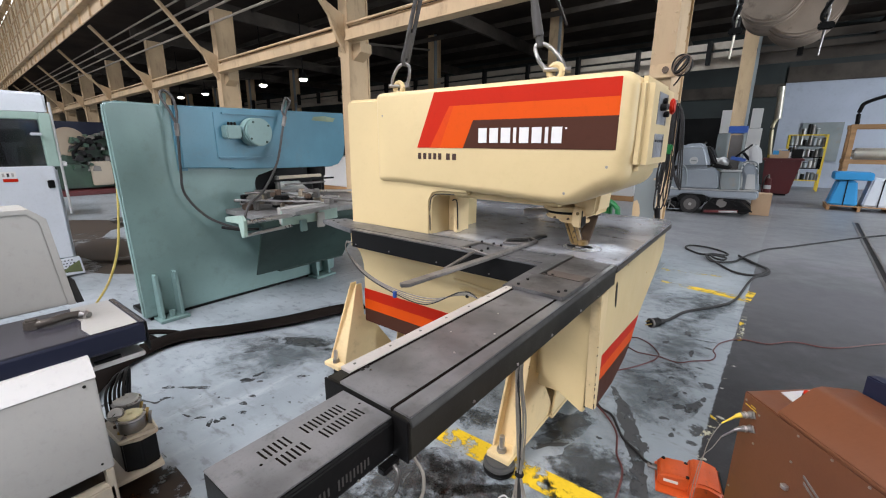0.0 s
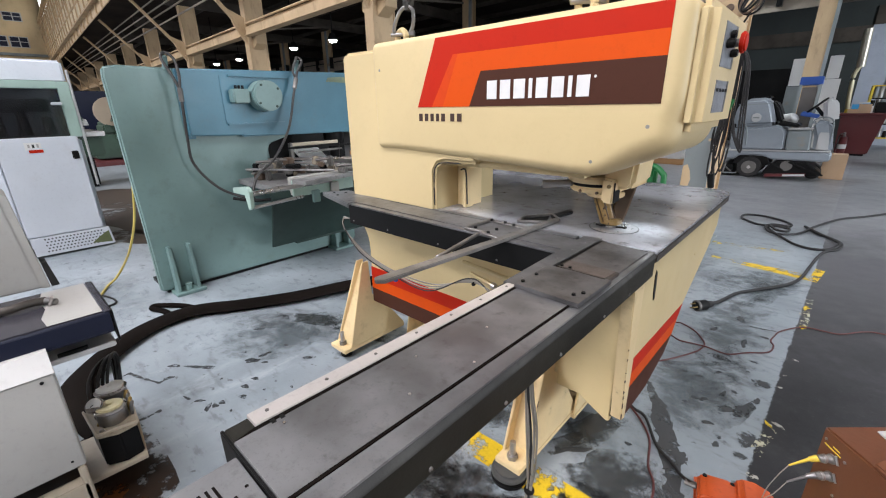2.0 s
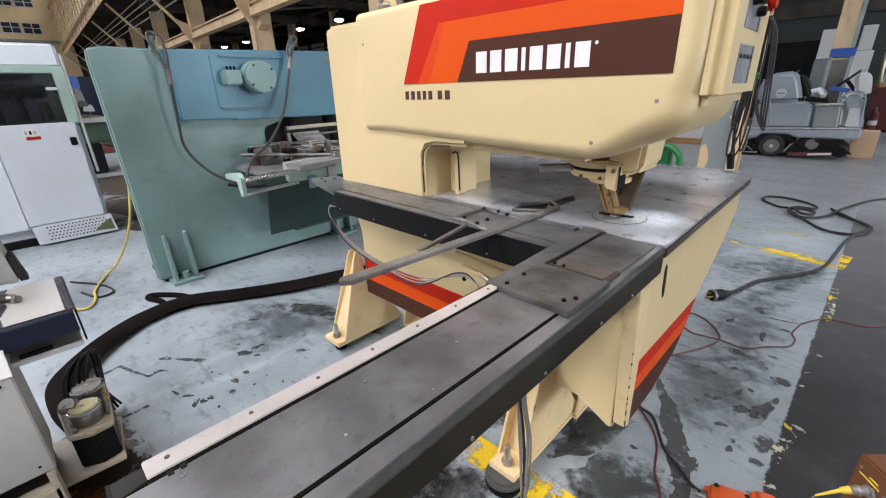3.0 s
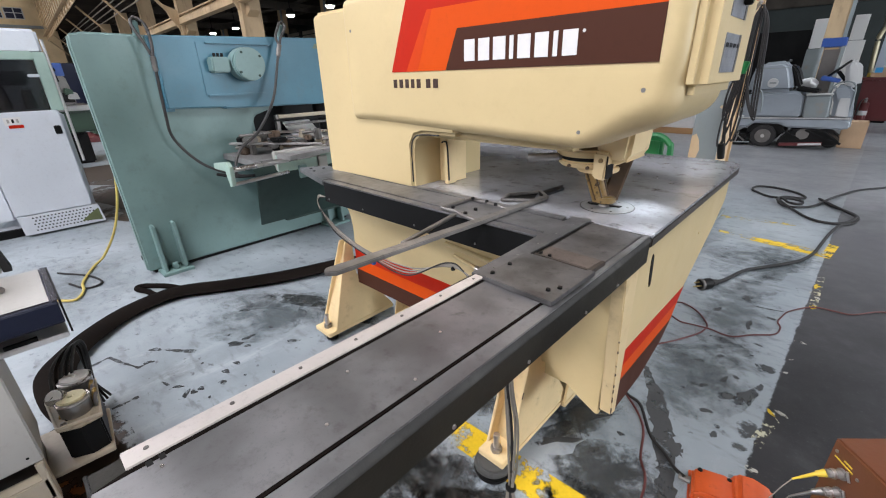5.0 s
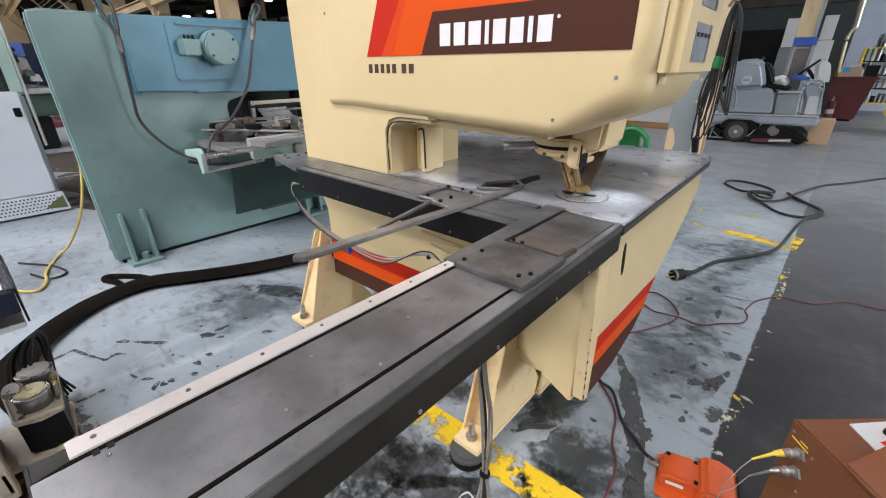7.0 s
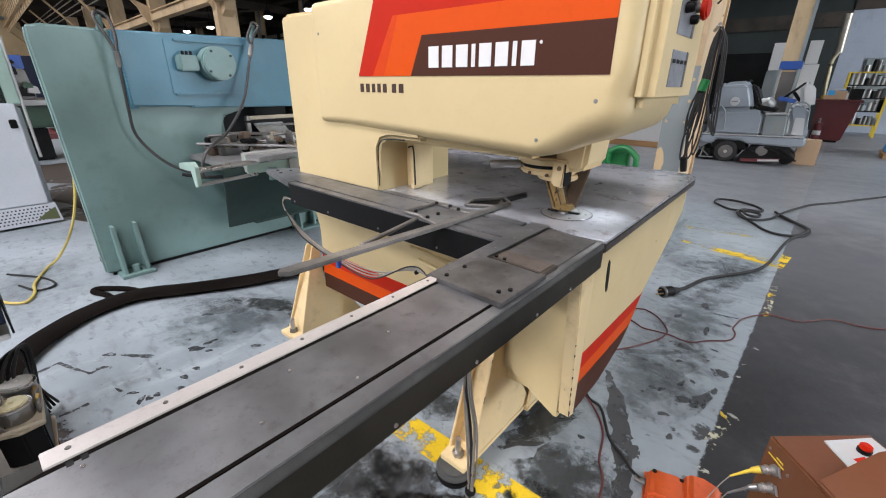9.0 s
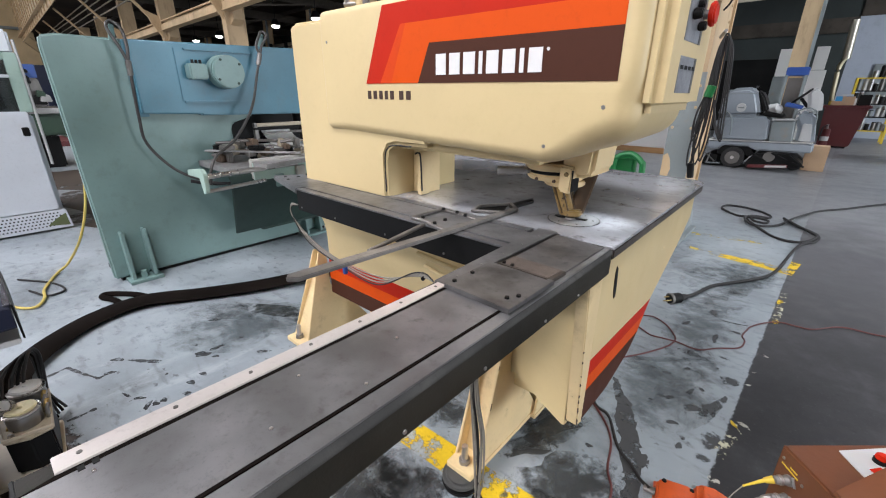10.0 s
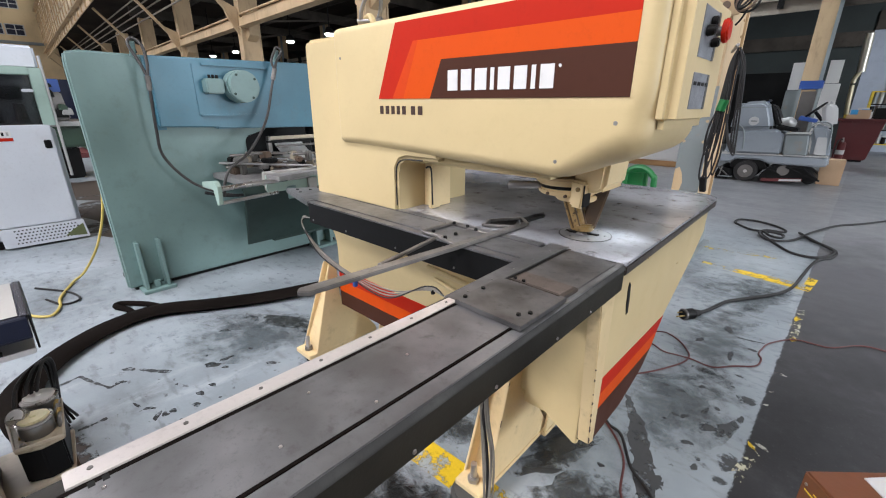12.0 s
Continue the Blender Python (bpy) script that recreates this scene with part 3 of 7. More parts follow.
def pillow(pts, half, radius, steps=8):
    """A thick plate along y whose rim is rounded by radius(x, z)."""
    n = len(pts)
    bm = bmesh.new()
    rings = []
    for k in range(steps + 1):
        ang = radians(90 * k / steps)
        ring = []
        for i, (px, pz) in enumerate(pts):
            (ax, az), (bx, bz) = pts[i - 1], pts[(i + 1) % n]
            t = Vector((bx - ax, bz - az)).normalized()
            r = radius(px, pz)
            inset = r * (1 - math.sin(ang))
            ring.append((px - t.y * inset, -half + r * (1 - math.cos(ang)), pz + t.x * inset))
        rings.append(ring)
    rings += [[(px, -py, pz) for px, py, pz in ring] for ring in reversed(rings)]
    grid = [[bm.verts.new(p) for p in ring] for ring in rings]
    for ra, rb in zip(grid, grid[1:]):
        for i in range(n):
            bm.faces.new((ra[i], ra[(i + 1) % n], rb[(i + 1) % n], rb[i]))
    bm.faces.new(list(reversed(grid[0])))
    bm.faces.new(grid[-1])
    bmesh.ops.recalc_face_normals(bm, faces=bm.faces)
    return bm


def arm_rim(px, pz):
    if pz > 1.515 or px < -0.85:
        return 0.022
    if px < 0.0:
        return 0.035
    if pz < 1.25:
        return 0.035 + 0.028 * min(1.0, px / 0.12)
    if pz < 1.31:
        return 0.063 - 0.029 * (pz - 1.25) / 0.06
    return 0.034 - 0.012 * max(0.0, pz - 1.42) / 0.095


arm = part("arm", pillow(prof, 0.215, arm_rim), CREAM, press, "smooth cream arm with a rounded nose")
part("arm_frame", box(-0.62, -0.02, -0.160, 0.160, 1.084, 1.16, 0.010, 3), CREAM, press)
# column with its rounded opening at the throat
part("column", prism([(-1.14, 0.85), (-0.604, 0.85), (-0.604, 1.06), (-0.585, 1.09), (-0.55, 1.10), (-0.40, 1.10), (-0.40, 1.505), (-1.120, 1.513), (-1.14, 1.495)], "y", -0.197, 0.197, 0.012, 3), CREAM, press)
part("throat_wall", box(-0.606, -0.545, -0.06, 0.03, 0.905, 1.12, 0.006), CREAM_WORN, press)
part("throat_plate", box(-0.545, -0.525, -0.10, -0.05, 0.912, 1.09, 0.004), CREAM_WORN, press)
part("throat_seal", tube([(-0.602, -0.199, 0.93), (-0.602, -0.199, 1.05), (-0.585, -0.199, 1.086), (-0.55, -0.199, 1.097), (-0.47, -0.199, 1.10)], 0.0026, 6, 4), RUBBER, press)
part("throat_seal", tube([(-0.548, -0.104, 1.06), (-0.535, -0.104, 1.065), (-0.522, -0.104, 1.05), (-0.516, -0.104, 0.93)], 0.003, 6, 4), RUBBER, press)


# stripes on the arm
def stripe(name, pts, mat, y=-0.2165):
    return part(name, prism(pts, "y", y, y + 0.004, 0), mat, arm)


stripe("red_stripe", [(-0.660, 1.292), (-0.566, 1.512), (0.171, 1.512), (0.171, 1.455), (-0.488, 1.455), (-0.589, 1.292)], RED)
stripe("orange_stripe", [(-0.589, 1.292), (-0.488, 1.455), (0.171, 1.455), (0.171, 1.398), (-0.372, 1.398), (-0.418, 1.292)], ORANGE, -0.2166)
stripe("brown_stripe", [(-0.418, 1.292), (-0.372, 1.398), (0.171, 1.398), (0.171, 1.292)], BROWN, -0.2167)
stripe("dark_orange_stripe", [(-0.589, 1.292), (-0.488, 1.455), (-0.466, 1.455), (-0.536, 1.292)], RED_ORANGE, -0.2168)
x = -0.345
for w in (0.037, 0.037, 0.039, 0.012, 0.037, 0.037, 0.012, 0.037):
    part("marking_bar", prism([(x, 1.313), (x + w, 1.313), (x + w, 1.367), (x, 1.367)], "y", -0.2180, -0.2165, 0), WHITE_VINYL, arm)
    x += w + 0.0125
part("marking_dot", rod((0.004, -0.2165, 1.362), (0.004, -0.2178, 1.362), 0.004, 0.004, 8), WHITE_VINYL, arm)
x = -0.655
for w in (0.023, 0.023, 0.021, 0.020, 0.023, 0.0, 0.025, 0.027):
    if w:
        part("small_marking_bar", prism([(x, 1.244), (x + w * 0.72, 1.244), (x + w * 0.72, 1.270), (x, 1.270)], "y", -0.2165, -0.2135, 0), DARK_PRINT, arm)
    x += (w + 0.006) if w else 0.013

# front panel
panel = part("front_panel", box(0.195, 0.252, -0.180, 0.180, 1.226, 1.515, 0.022, 5), CREAM, press)
for z0, z1 in ((1.375, 1.475), (1.268, 1.345)):
    part("control_plate", box(0.248, 0.2535, -0.085, 0.055, z0, z1, 0.001), GREY_PLATE, panel)
    # dark strip drawn as the shadow at the right of the recessed plate
    part("plate_shadow_strip", box(0.248, 0.2542, 0.040, 0.0565, z0, z1, 0), STEEL_DARK, panel)
for i in range(4):
    part("plate_legend_bar", box(0.2545, 0.2550, -0.08 + 0.035 * i, -0.058 + 0.035 * i, 1.318, 1.326, 0), BLACK, panel)
part("selector_switch", rod((0.254, -0.05, 1.428), (0.272, -0.05, 1.428), 0.012, 0.010, 12, 0.002), BLACK, panel)
part("push_button", rod((0.254, -0.02, 1.45), (0.266, -0.02, 1.45), 0.010, 0.010, 12, 0.002), BLACK, panel)
part("push_button", rod((0.254, 0.01, 1.41), (0.270, 0.01, 1.41), 0.010, 0.010, 12, 0.002), BLACK, panel)
stop_b = part("stop_button", rod((0.250, 0.045, 1.437), (0.268, 0.045, 1.437), 0.010, 0.010, 12), STEEL_DARK, panel)
part("stop_button_cap", rod((0.266, 0.045, 1.437), (0.279, 0.045, 1.437), 0.028, 0.024, 20, 0.004), RED, press, "red mushroom stop button")
for bx, bz in ((0.012, 1.143), (0.148, 1.238), (-0.87, 1.43)):
    part("cover_bolt", dots([(bx, -0.211, bz)], 0.006, (0, -1, 0), 0.005, n=10), STEEL, arm)

# punch head
part("head_housing", prism([(0.000, 1.046), (0.076, 1.048), (0.090, 1.062), (0.098, 1.16), (0.000, 1.16)], "y", -0.078, 0.075, 0.012, 3), CREAM_WORN, press)
part("clamp_ring", rod((-0.050, -0.015, 1.058), (-0.050, -0.015, 1.080), 0.086, 0.089, 40, 0.006), CREAM_WORN, press)
part("ring_groove", rod((-0.048, -0.015, 1.046), (-0.048, -0.015, 1.060), 0.076, 0.076, 40), BLACK, press)
part("lower_ring", rod((-0.044, -0.015, 1.030), (-0.044, -0.015, 1.048), 0.083, 0.085, 40, 0.005), CREAM_WORN, press)
part("flange_ring", rod((-0.014, -0.015, 1.014), (-0.014, -0.015, 1.030), 0.058, 0.060, 32, 0.003), CREAM_WORN, press)
part("ring_bolt", dots([(-0.062, -0.098, 1.036), (-0.010, -0.094, 1.034)], 0.005, (0, -1, 0), 0.005), RUSTY, press)
part("lock_block", prism([(0.004, 1.008), (0.040, 1.004), (0.046, 1.078), (0.004, 1.082)], "y", -0.096, -0.045, 0.006, 2), CREAM_WORN, press)
part("lock_screw", dots([(0.026, -0.096, 1.058)], 0.007, (0, -1, 0), 0.004, n=10), CREAM_OILY, press)
part("lock_gap", box(0.0405, 0.0435, -0.094, -0.05, 1.010, 1.070, 0), BLACK, press)
part("clamp_handle", rod((-0.110, -0.070, 1.051), (-0.185, -0.118, 1.047), 0.0120, 0.0130, 18, 0.002), STEEL, press, "short steel clamp handle")
part("handle_neck", rod((-0.085, -0.052, 1.052), (-0.118, -0.075, 1.051), 0.0095, 0.0095, 14), STEEL_DARK, press)
part("punch_holder", rod((0.004, -0.004, 0.926), (-0.028, -0.010, 1.020), 0.026, 0.029, 28, 0.003), CREAM_OILY, press, "oily chipped punch holder")
for a in (-0.3, 0.5, 1.3):
    part("holder_flute", bar((0.004 + 0.027 * math.sin(a), -0.004 - 0.027 * math.cos(a), 0.930), (-0.028 + 0.030 * math.sin(a), -0.010 - 0.030 * math.cos(a), 1.016), 0.006, 0.004, 0.001), GREASE, press)
part("stripper_arm", bar((0.024, 0.004, 0.932), (0.052, 0.012, 1.060), 0.024, 0.044, 0.005), GREASE, press, "dark greasy stripper arm")
part("stripper_foot", rod((0.012, 0, 0.921), (0.012, 0, 0.944), 0.031, 0.033, 28, 0.004), CREAM_OILY, press)
part("work_light", rod((0.060, 0.030, 1.0455), (0.060, 0.030, 1.050), 0.007, 0.007, 16), LAMP_GLOW, press, "small lit work lamp under the head")
wl = bpy.data.lights.new("work_lamp", "SPOT")
wl.energy, wl.spot_size, wl.spot_blend, wl.shadow_soft_size, wl.color = 2.2, radians(96), 1.0, 0.012, (0.86, 0.93, 1.0)
new("work_lamp", wl).matrix_world = look((0.092, 0.058, 1.044), (0.095, 0.025, 0.9))

# table
TABLE = [(-1.10, 0.945), (0.11, 0.945), (0.17, 0.93), (0.20, 0.89), (0.2055, 0.84), (0.2055, -0.166), (-1.10, -0.166)]
part("table_top", prism([(x * 0.998, y * 0.999) for x, y in TABLE], "z", 0.901, 0.910, 0.002), TABLE_STEEL, press, "grey steel table top worn to a shine")
part("table_edge", prism(TABLE, "z", 0.876, 0.9015, 0.003), EDGE_STEEL, press, "dark greasy table edge")
part("die_ring", rod((0.022, -0.004, 0.9085), (0.022, -0.004, 0.9115), 0.074, 0.073, 48), POLISHED, press, "bright round die plate")
part("die_ring_gap", rod((0.022, -0.004, 0.9080), (0.022, -0.004, 0.9108), 0.077, 0.077, 48), BLACK, press)
part("die", rod((0.012, 0, 0.911), (0.012, 0, 0.916), 0.022, 0.020, 24), STEEL_DARK, press)
part("die_lock", prism([(-0.035, -0.012), (-0.018, -0.022), (0.020, -0.012), (0.058, -0.004), (0.062, 0.006), (0.0, 0.0), (-0.03, 0.004)], "z", 0.9118, 0.9165, 0.001), BLACK, press)
for a in range(6):
    part("die_screw", dots([(0.022 + 0.056 * math.cos(a + 0.3), -0.004 + 0.056 * math.sin(a + 0.3), 0.9113)], 0.004, (0, 0, 1), 0.001), BLACK, press)
part("frame_gap", prism([(-0.240, -0.140), (-0.258, -0.096), (-0.208, -0.012), (-0.178, -0.083)], "z", 0.9112, 0.9122, 0), BLACK, press)
part("stop_bar", prism([(-0.203, -0.012), (-0.174, -0.046), (-0.163, 0.082), (-0.188, 0.120), (-0.194, 0.06)], "z", 0.9105, 0.919, 0.001), BLACK, press)

# base with stripes, coved under the column and cut back towards the rear
FRONT = -0.105
cove = [(FRONT, 0.60)] + [(FRONT - 0.085 * (1 - math.cos(radians(a))), 0.60 + 0.17 * math.sin(radians(a))) for a in range(15, 91, 15)]
part("base", prism([(0.10, 0.300), (0.30, 0.345), (0.40, 0.410), (0.48, 0.487), (0.82, 0.655), (0.95, 0.74), (0.95, 0.875), (-0.190, 0.875)] + cove[::-1] + [(FRONT, 0.305)], "x", -1.165, 0.168, 0.004), CREAM, press)
part("red_base_stripe", prism([(-0.118, 0.470), (0.435, 0.452), (0.48, 0.489), (0.492, 0.495), (-0.118, 0.525)], "x", 0.1665, 0.1695, 0), RED, press)
part("orange_base_stripe", prism([(-0.118, 0.418), (0.382, 0.400), (0.435, 0.452), (-0.118, 0.470)], "x", 0.1665, 0.1697, 0), ORANGE, press)
part("brown_base_stripe", prism([(-0.118, 0.308), (0.10, 0.303), (0.298, 0.348), (0.382, 0.400), (-0.118, 0.418)], "x", 0.1665, 0.1699, 0), BROWN, press)
for name, z0, z1, mt in (("red_base_stripe", 0.443, 0.505, RED), ("orange_base_stripe", 0.385, 0.443, ORANGE), ("brown_base_stripe", 0.306, 0.385, BROWN)):
    part(name, prism([(-1.163, z0), (-0.20, z0), (-0.20, z1), (-1.163, z1)], "y", FRONT - 0.0025, FRONT + 0.002, 0), mt, press)
part("side_slot", prism([(-0.004, 0.775), (0.004, 0.715), (0.016, 0.685), (0.027, 0.690), (0.024, 0.73), (0.014, 0.785), (0.002, 0.795)], "x", 0.1665, 0.1700, 0), BLACK, press)
for yy, zz in ((0.15, 0.83), (0.50, 0.83), (0.82, 0.86), (0.55, 0.70)):
    part("panel_screw", dots([(0.168, yy, zz)], 0.005, (1, 0, 0), 0.002), CREAM_WORN, press)
part("end_flange", prism([(-0.148, 0.312), (-0.112, 0.300), (-0.112, 0.80), (-0.205, 0.80), (-0.192, 0.735)], "x", 0.136, 0.1722, 0.003), CREAM_WORN, press)
part("end_door", prism([(-0.085, 0.375), (-0.055, 0.375), (0.05, 0.31), (0.118, 0.272), (0.130, 0.275), (0.130, 0.79), (-0.085, 0.79)], "y", -0.134, -0.112, 0.003), CREAM, press, "plain cream access panel")
part("door_seam", prism([(0.1305, 0.30), (0.1355, 0.30), (0.1355, 0.79), (0.1305, 0.79)], "y", -0.136, -0.128, 0), BLACK, press)


# legs on round pads: two side plates and a web lean in towards the base above a square foot
def leg(fx, fy, g, back, tz, w, lean, deep, pad_r=0.064):
    part("leg_foot", box(fx - w, fx + w, min(fy, back * g) if g > 0 else fy, back if g > 0 else back, 0.050, 0.074, 0.003), CREAM_WORN, press)
    top = -0.118 if g > 0 else 0.16
    for s in (-1, 1):
        x0 = fx + s * (w - 0.006)
        bm = prism([(fy + 0.045 * g, 0.074), (back, 0.074), (top + 0.06 * g, 0.315), (top + 0.02 * g, 0.33), (top + 0.01 * g, tz), (top - 0.03 * g, tz)], "x", x0 - 0.005, x0 + 0.005, 0.002)
        for v in bm.verts:
            if s < 0:
                v.co.x += lean * (v.co.z - 0.08) / (tz - 0.08)
        part("leg_plate", bm, CREAM_WORN, press)
    bm = prism([(fy + deep * g, 0.074), (fy + (deep + 0.012) * g, 0.074), (top + 0.005 * g, tz - 0.04), (top - 0.007 * g, tz - 0.04)], "x", fx - w + 0.011, fx + w - 0.011, 0)
    for v in bm.verts:
        if v.co.x < fx:
            v.co.x += lean * (v.co.z - 0.08) / (tz - 0.08)
    part("leg_web", bm, CREAM_WORN, press)
    part("levelling_bolt", rod((fx, fy + 0.035 * g, 0.03), (fx, fy + 0.035 * g, 0.150), 0.012, 0.011, 12, 0.002), STEEL_BRIGHT, press)
    part("levelling_nut", rod((fx, fy + 0.035 * g, 0.074), (fx, fy + 0.035 * g, 0.094), 0.021, 0.021, 6, 0.002), STEEL, press)
    part("pad", rod((fx, fy + (0.082 - pad_r) * g, 0.0), (fx, fy + (0.082 - pad_r) * g, 0.020), pad_r, pad_r + 0.002, 36, 0.004), BLACK, press)
    part("pad_top", rod((fx, fy + (0.082 - pad_r) * g, 0.020), (fx, fy + (0.082 - pad_r) * g, 0.050), pad_r + 0.003, pad_r - 0.002, 36, 0.010), PAD, press)


leg(-0.130, -0.345, 1, 0.10, 0.66, 0.052, 0.02, 0.095)
leg(-1.250, -0.305, 1, 0.12, 0.53, 0.066, 0.075, 0.055, 0.03)
leg(-0.130, 0.40, -1, 0.05, 0.40, 0.07, 0.0, 0.06)
leg(-1.02, 0.36, -1, 0.05, 0.40, 0.07, 0.0, 0.06)

random.seed(12)
for k in range(14):
    zz, ln = 0.31 + 0.32 * random.random() ** 1.4, random.uniform(0.004, 0.016)
    w = random.uniform(0.002, 0.006)
    yf = -0.148 - (zz - 0.312) * 0.104
    part("paint_chip", prism([(yf - 0.0006, zz), (yf + w, zz + ln * 0.3), (yf + w * 0.6, zz + ln * 0.7), (yf - 0.001, zz + ln)], "x", 0.1700, 0.1728, 0), RUSTY, press)
for k in range(9):
    f, ln = random.random(), random.uniform(0.008, 0.022)
    y0, z0 = -0.300 + 0.152 * f, 0.074 + 0.586 * f
    part("paint_chip", prism([(y0, z0), (y0 + 0.005, z0 + ln * 0.3), (y0 + 0.006, z0 + ln * 0.8), (y0 + ln * 0.26, z0 + ln)], "x", -0.0796, -0.0782, 0), RUSTY, press)

# cross beam towards the loading side, set a degree out of square
SKEW = Matrix.Translation((0.206, -0.17, 0)) @ pose(0, 0, 0, 0, 0, -0.3) @ Matrix.Translation((-0.206, 0.17, 0))


def skewed(bm):
    bmesh.ops.transform(bm, matrix=SKEW, verts=bm.verts)
    return bm


beam = part("cross_beam", skewed(prism([(0.004, 0.832), (0.194, 0.832), (0.202, 0.838), (0.202, 0.890), (0.198, 0.901), (0.188, 0.907), (0.004, 0.907)], "y", -1.222, -0.168, 0.0015)), BEAM_BLACK, press, "scuffed black steel cross beam")
part("beam_cover", prism([(0.034, -1.222), (0.1545, -1.222), (0.1645, -0.82), (0.1708, -0.56), (0.046, -0.56), (0.044, -0.72)], "z", 0.906, 0.9115, 0.001), COVER_STEEL, beam, "oiled sheet steel cover")
part("gauge_strip", prism([(0.000, -1.192), (0.029, -1.192), (0.0385, -0.72), (0.0385, -0.610), (0.016, -0.610), (0.012, -0.72)], "z", 0.907, 0.9140, 0.001), ALUMINIUM, beam, "bright steel gauge strip with screws")
part("edge_strip", skewed(prism([(0.1635, -1.219), (0.1995, -1.219), (0.2005, -0.172), (0.184, -0.172), (0.1715, -0.82)], "z", 0.9066, 0.9100, 0.0012)), COVER_STEEL, beam)
part("edge_roll", skewed(prism([(0.190, 0.9096), (0.1975, 0.9080), (0.2032, 0.9010), (0.2045, 0.893), (0.190, 0.893)], "y", -1.2195, -0.172, 0.001)), WORN_EDGE, beam, "worn rounded edge")
part("seam", prism([(0.1542, -1.221), (0.1585, -1.221), (0.1688, -0.82), (0.1742, -0.60), (0.1695, -0.60), (0.1642, -0.82)], "z", 0.9066, 0.9117, 0), SLING, beam)
part("seam", prism([(0.0285, -1.19), (0.0345, -1.221), (0.0445, -0.72), (0.0465, -0.61), (0.0380, -0.61), (0.0380, -0.72)], "z", 0.9066, 0.9120, 0), SLING, beam)
part("inner_bar", prism([(0.002, -0.606), (0.0385, -0.606), (0.045, -0.150), (-0.010, -0.150)], "z", 0.9066, 0.9118, 0.001), COVER_STEEL, beam)
for i in range(7):
    f = i / 6
    part("strip_screw", dots([(0.013 + 0.014 * f, -1.170 + 0.54 * f, 0.9140)], 0.0034, (0, 0, 1), 0.0010), STEEL_DARK, beam)
for i in range(5):
    part("bar_screw", dots([(0.024, -0.56 + 0.085 * i, 0.9118)], 0.003, (0, 0, 1), 0.0012), STEEL, beam)
for i in range(2):
    part("strip_slot", box(0.032, 0.040, -1.176 + 0.012 * i, -1.170 + 0.012 * i, 0.9100, 0.9122, 0), BLACK, beam)
for sx, sy in ((0.05, -1.165), (0.13, -1.02), (0.10, -0.80), (0.07, -0.95), (0.15, -0.9)):
    part("cover_screw", dots([(sx, sy, 0.9115)], 0.0026, (0, 0, 1), 0.0015), STEEL_BRIGHT, beam)
for yy in (-1.05, -0.88, -0.70, -0.5, -0.35):
    part("side_screw", skewed(dots([(0.202, yy, 0.848)], 0.004, (1, 0, 0), 0.002)), STEEL_BRIGHT, beam)
plate = part("carriage_plate", prism([(0.040, -0.620), (0.191, -0.625), (0.195, -0.466), (0.042, -0.470)], "z", 0.9120, 0.9220, 0.001), CARRIAGE_STEEL, beam, "bolted carriage plate with oily smears")
for px, py in ((0.050, -0.600), (0.052, -0.545), (0.166, -0.592), (0.178, -0.572)):
    part("plate_bolt", dots([(px, py, 0.9218)], 0.0052, (0, 0, 1), 0.004), BLACK, plate)
clip = part("carriage_clip", prism([(0.058, -0.468), (0.186, -0.474), (0.189, -0.402), (0.060, -0.400)], "z", 0.9100, 0.9185, 0.001), EDGE_STEEL, beam)
part("clip_plate", prism([(0.064, -0.455), (0.178, -0.460), (0.181, -0.405), (0.066, -0.403)], "z", 0.9185, 0.9205, 0.0006), RUST_PLATE, clip, "rust-tinted thin plate")
part("clip_edge", prism([(0.060, -0.467), (0.182, -0.473), (0.182, -0.467), (0.060, -0.461)], "z", 0.9185, 0.9235, 0.0008), EDGE_STEEL, clip)
for px, py in ((0.068, -0.452), (0.090, -0.454)):
    part("plate_bolt", dots([(px, py, 0.9205)], 0.0048, (0, 0, 1), 0.004), BLACK, clip)
part("far_cover", prism([(0.056, -0.398), (0.184, -0.400), (0.188, -0.190), (0.056, -0.176)], "z", 0.906, 0.9128, 0.001), CARRIAGE_STEEL, beam)
part("cover_gap", prism([(0.047, -0.470), (0.054, -0.470), (0.056, -0.165), (0.049, -0.165)], "z", 0.906, 0.9110, 0), BLACK, beam)
part("end_cap", skewed(prism([(0.0, 0.832), (0.20, 0.832), (0.20, 0.905), (0.0, 0.905)], "y", -1.226, -1.2215, 0.001)), BLACK, beam)

# drive box with louvres at the end of the beam
drive = part("drive_box", prism([(0.050, 0.838), (0.164, 0.838), (0.167, 0.842), (0.167, 0.896), (0.162, 0.9012), (0.050, 0.9012)], "y", -1.452, -1.2270, 0.002), BLACK, press)
part("drive_lid", box(0.050, 0.1635, -1.452, -1.2272, 0.9010, 0.9035, 0.001), COVER_STEEL, drive, "grey sheet steel lid with slots")
for gy, gx, n in ((-1.372, 0.085, 6), (-1.363, 0.115, 6), (-1.293, 0.085, 10), (-1.281, 0.115, 10)):
    for i in range(n):
        yy = gy + (i - n / 2) * 0.0074
        part("louvre", prism([(gx - 0.011, yy), (gx + 0.011, yy + 0.001), (gx + 0.011, yy + 0.0040), (gx - 0.011, yy + 0.0030)], "z", 0.9025, 0.9038, 0), SLING, drive)
for gx, gy in ((0.100, -1.402), (0.100, -1.236)):
    part("lid_hole", rod((gx, gy, 0.9032), (gx, gy, 0.9038), 0.0022, 0.0022, 10), SLING, drive)
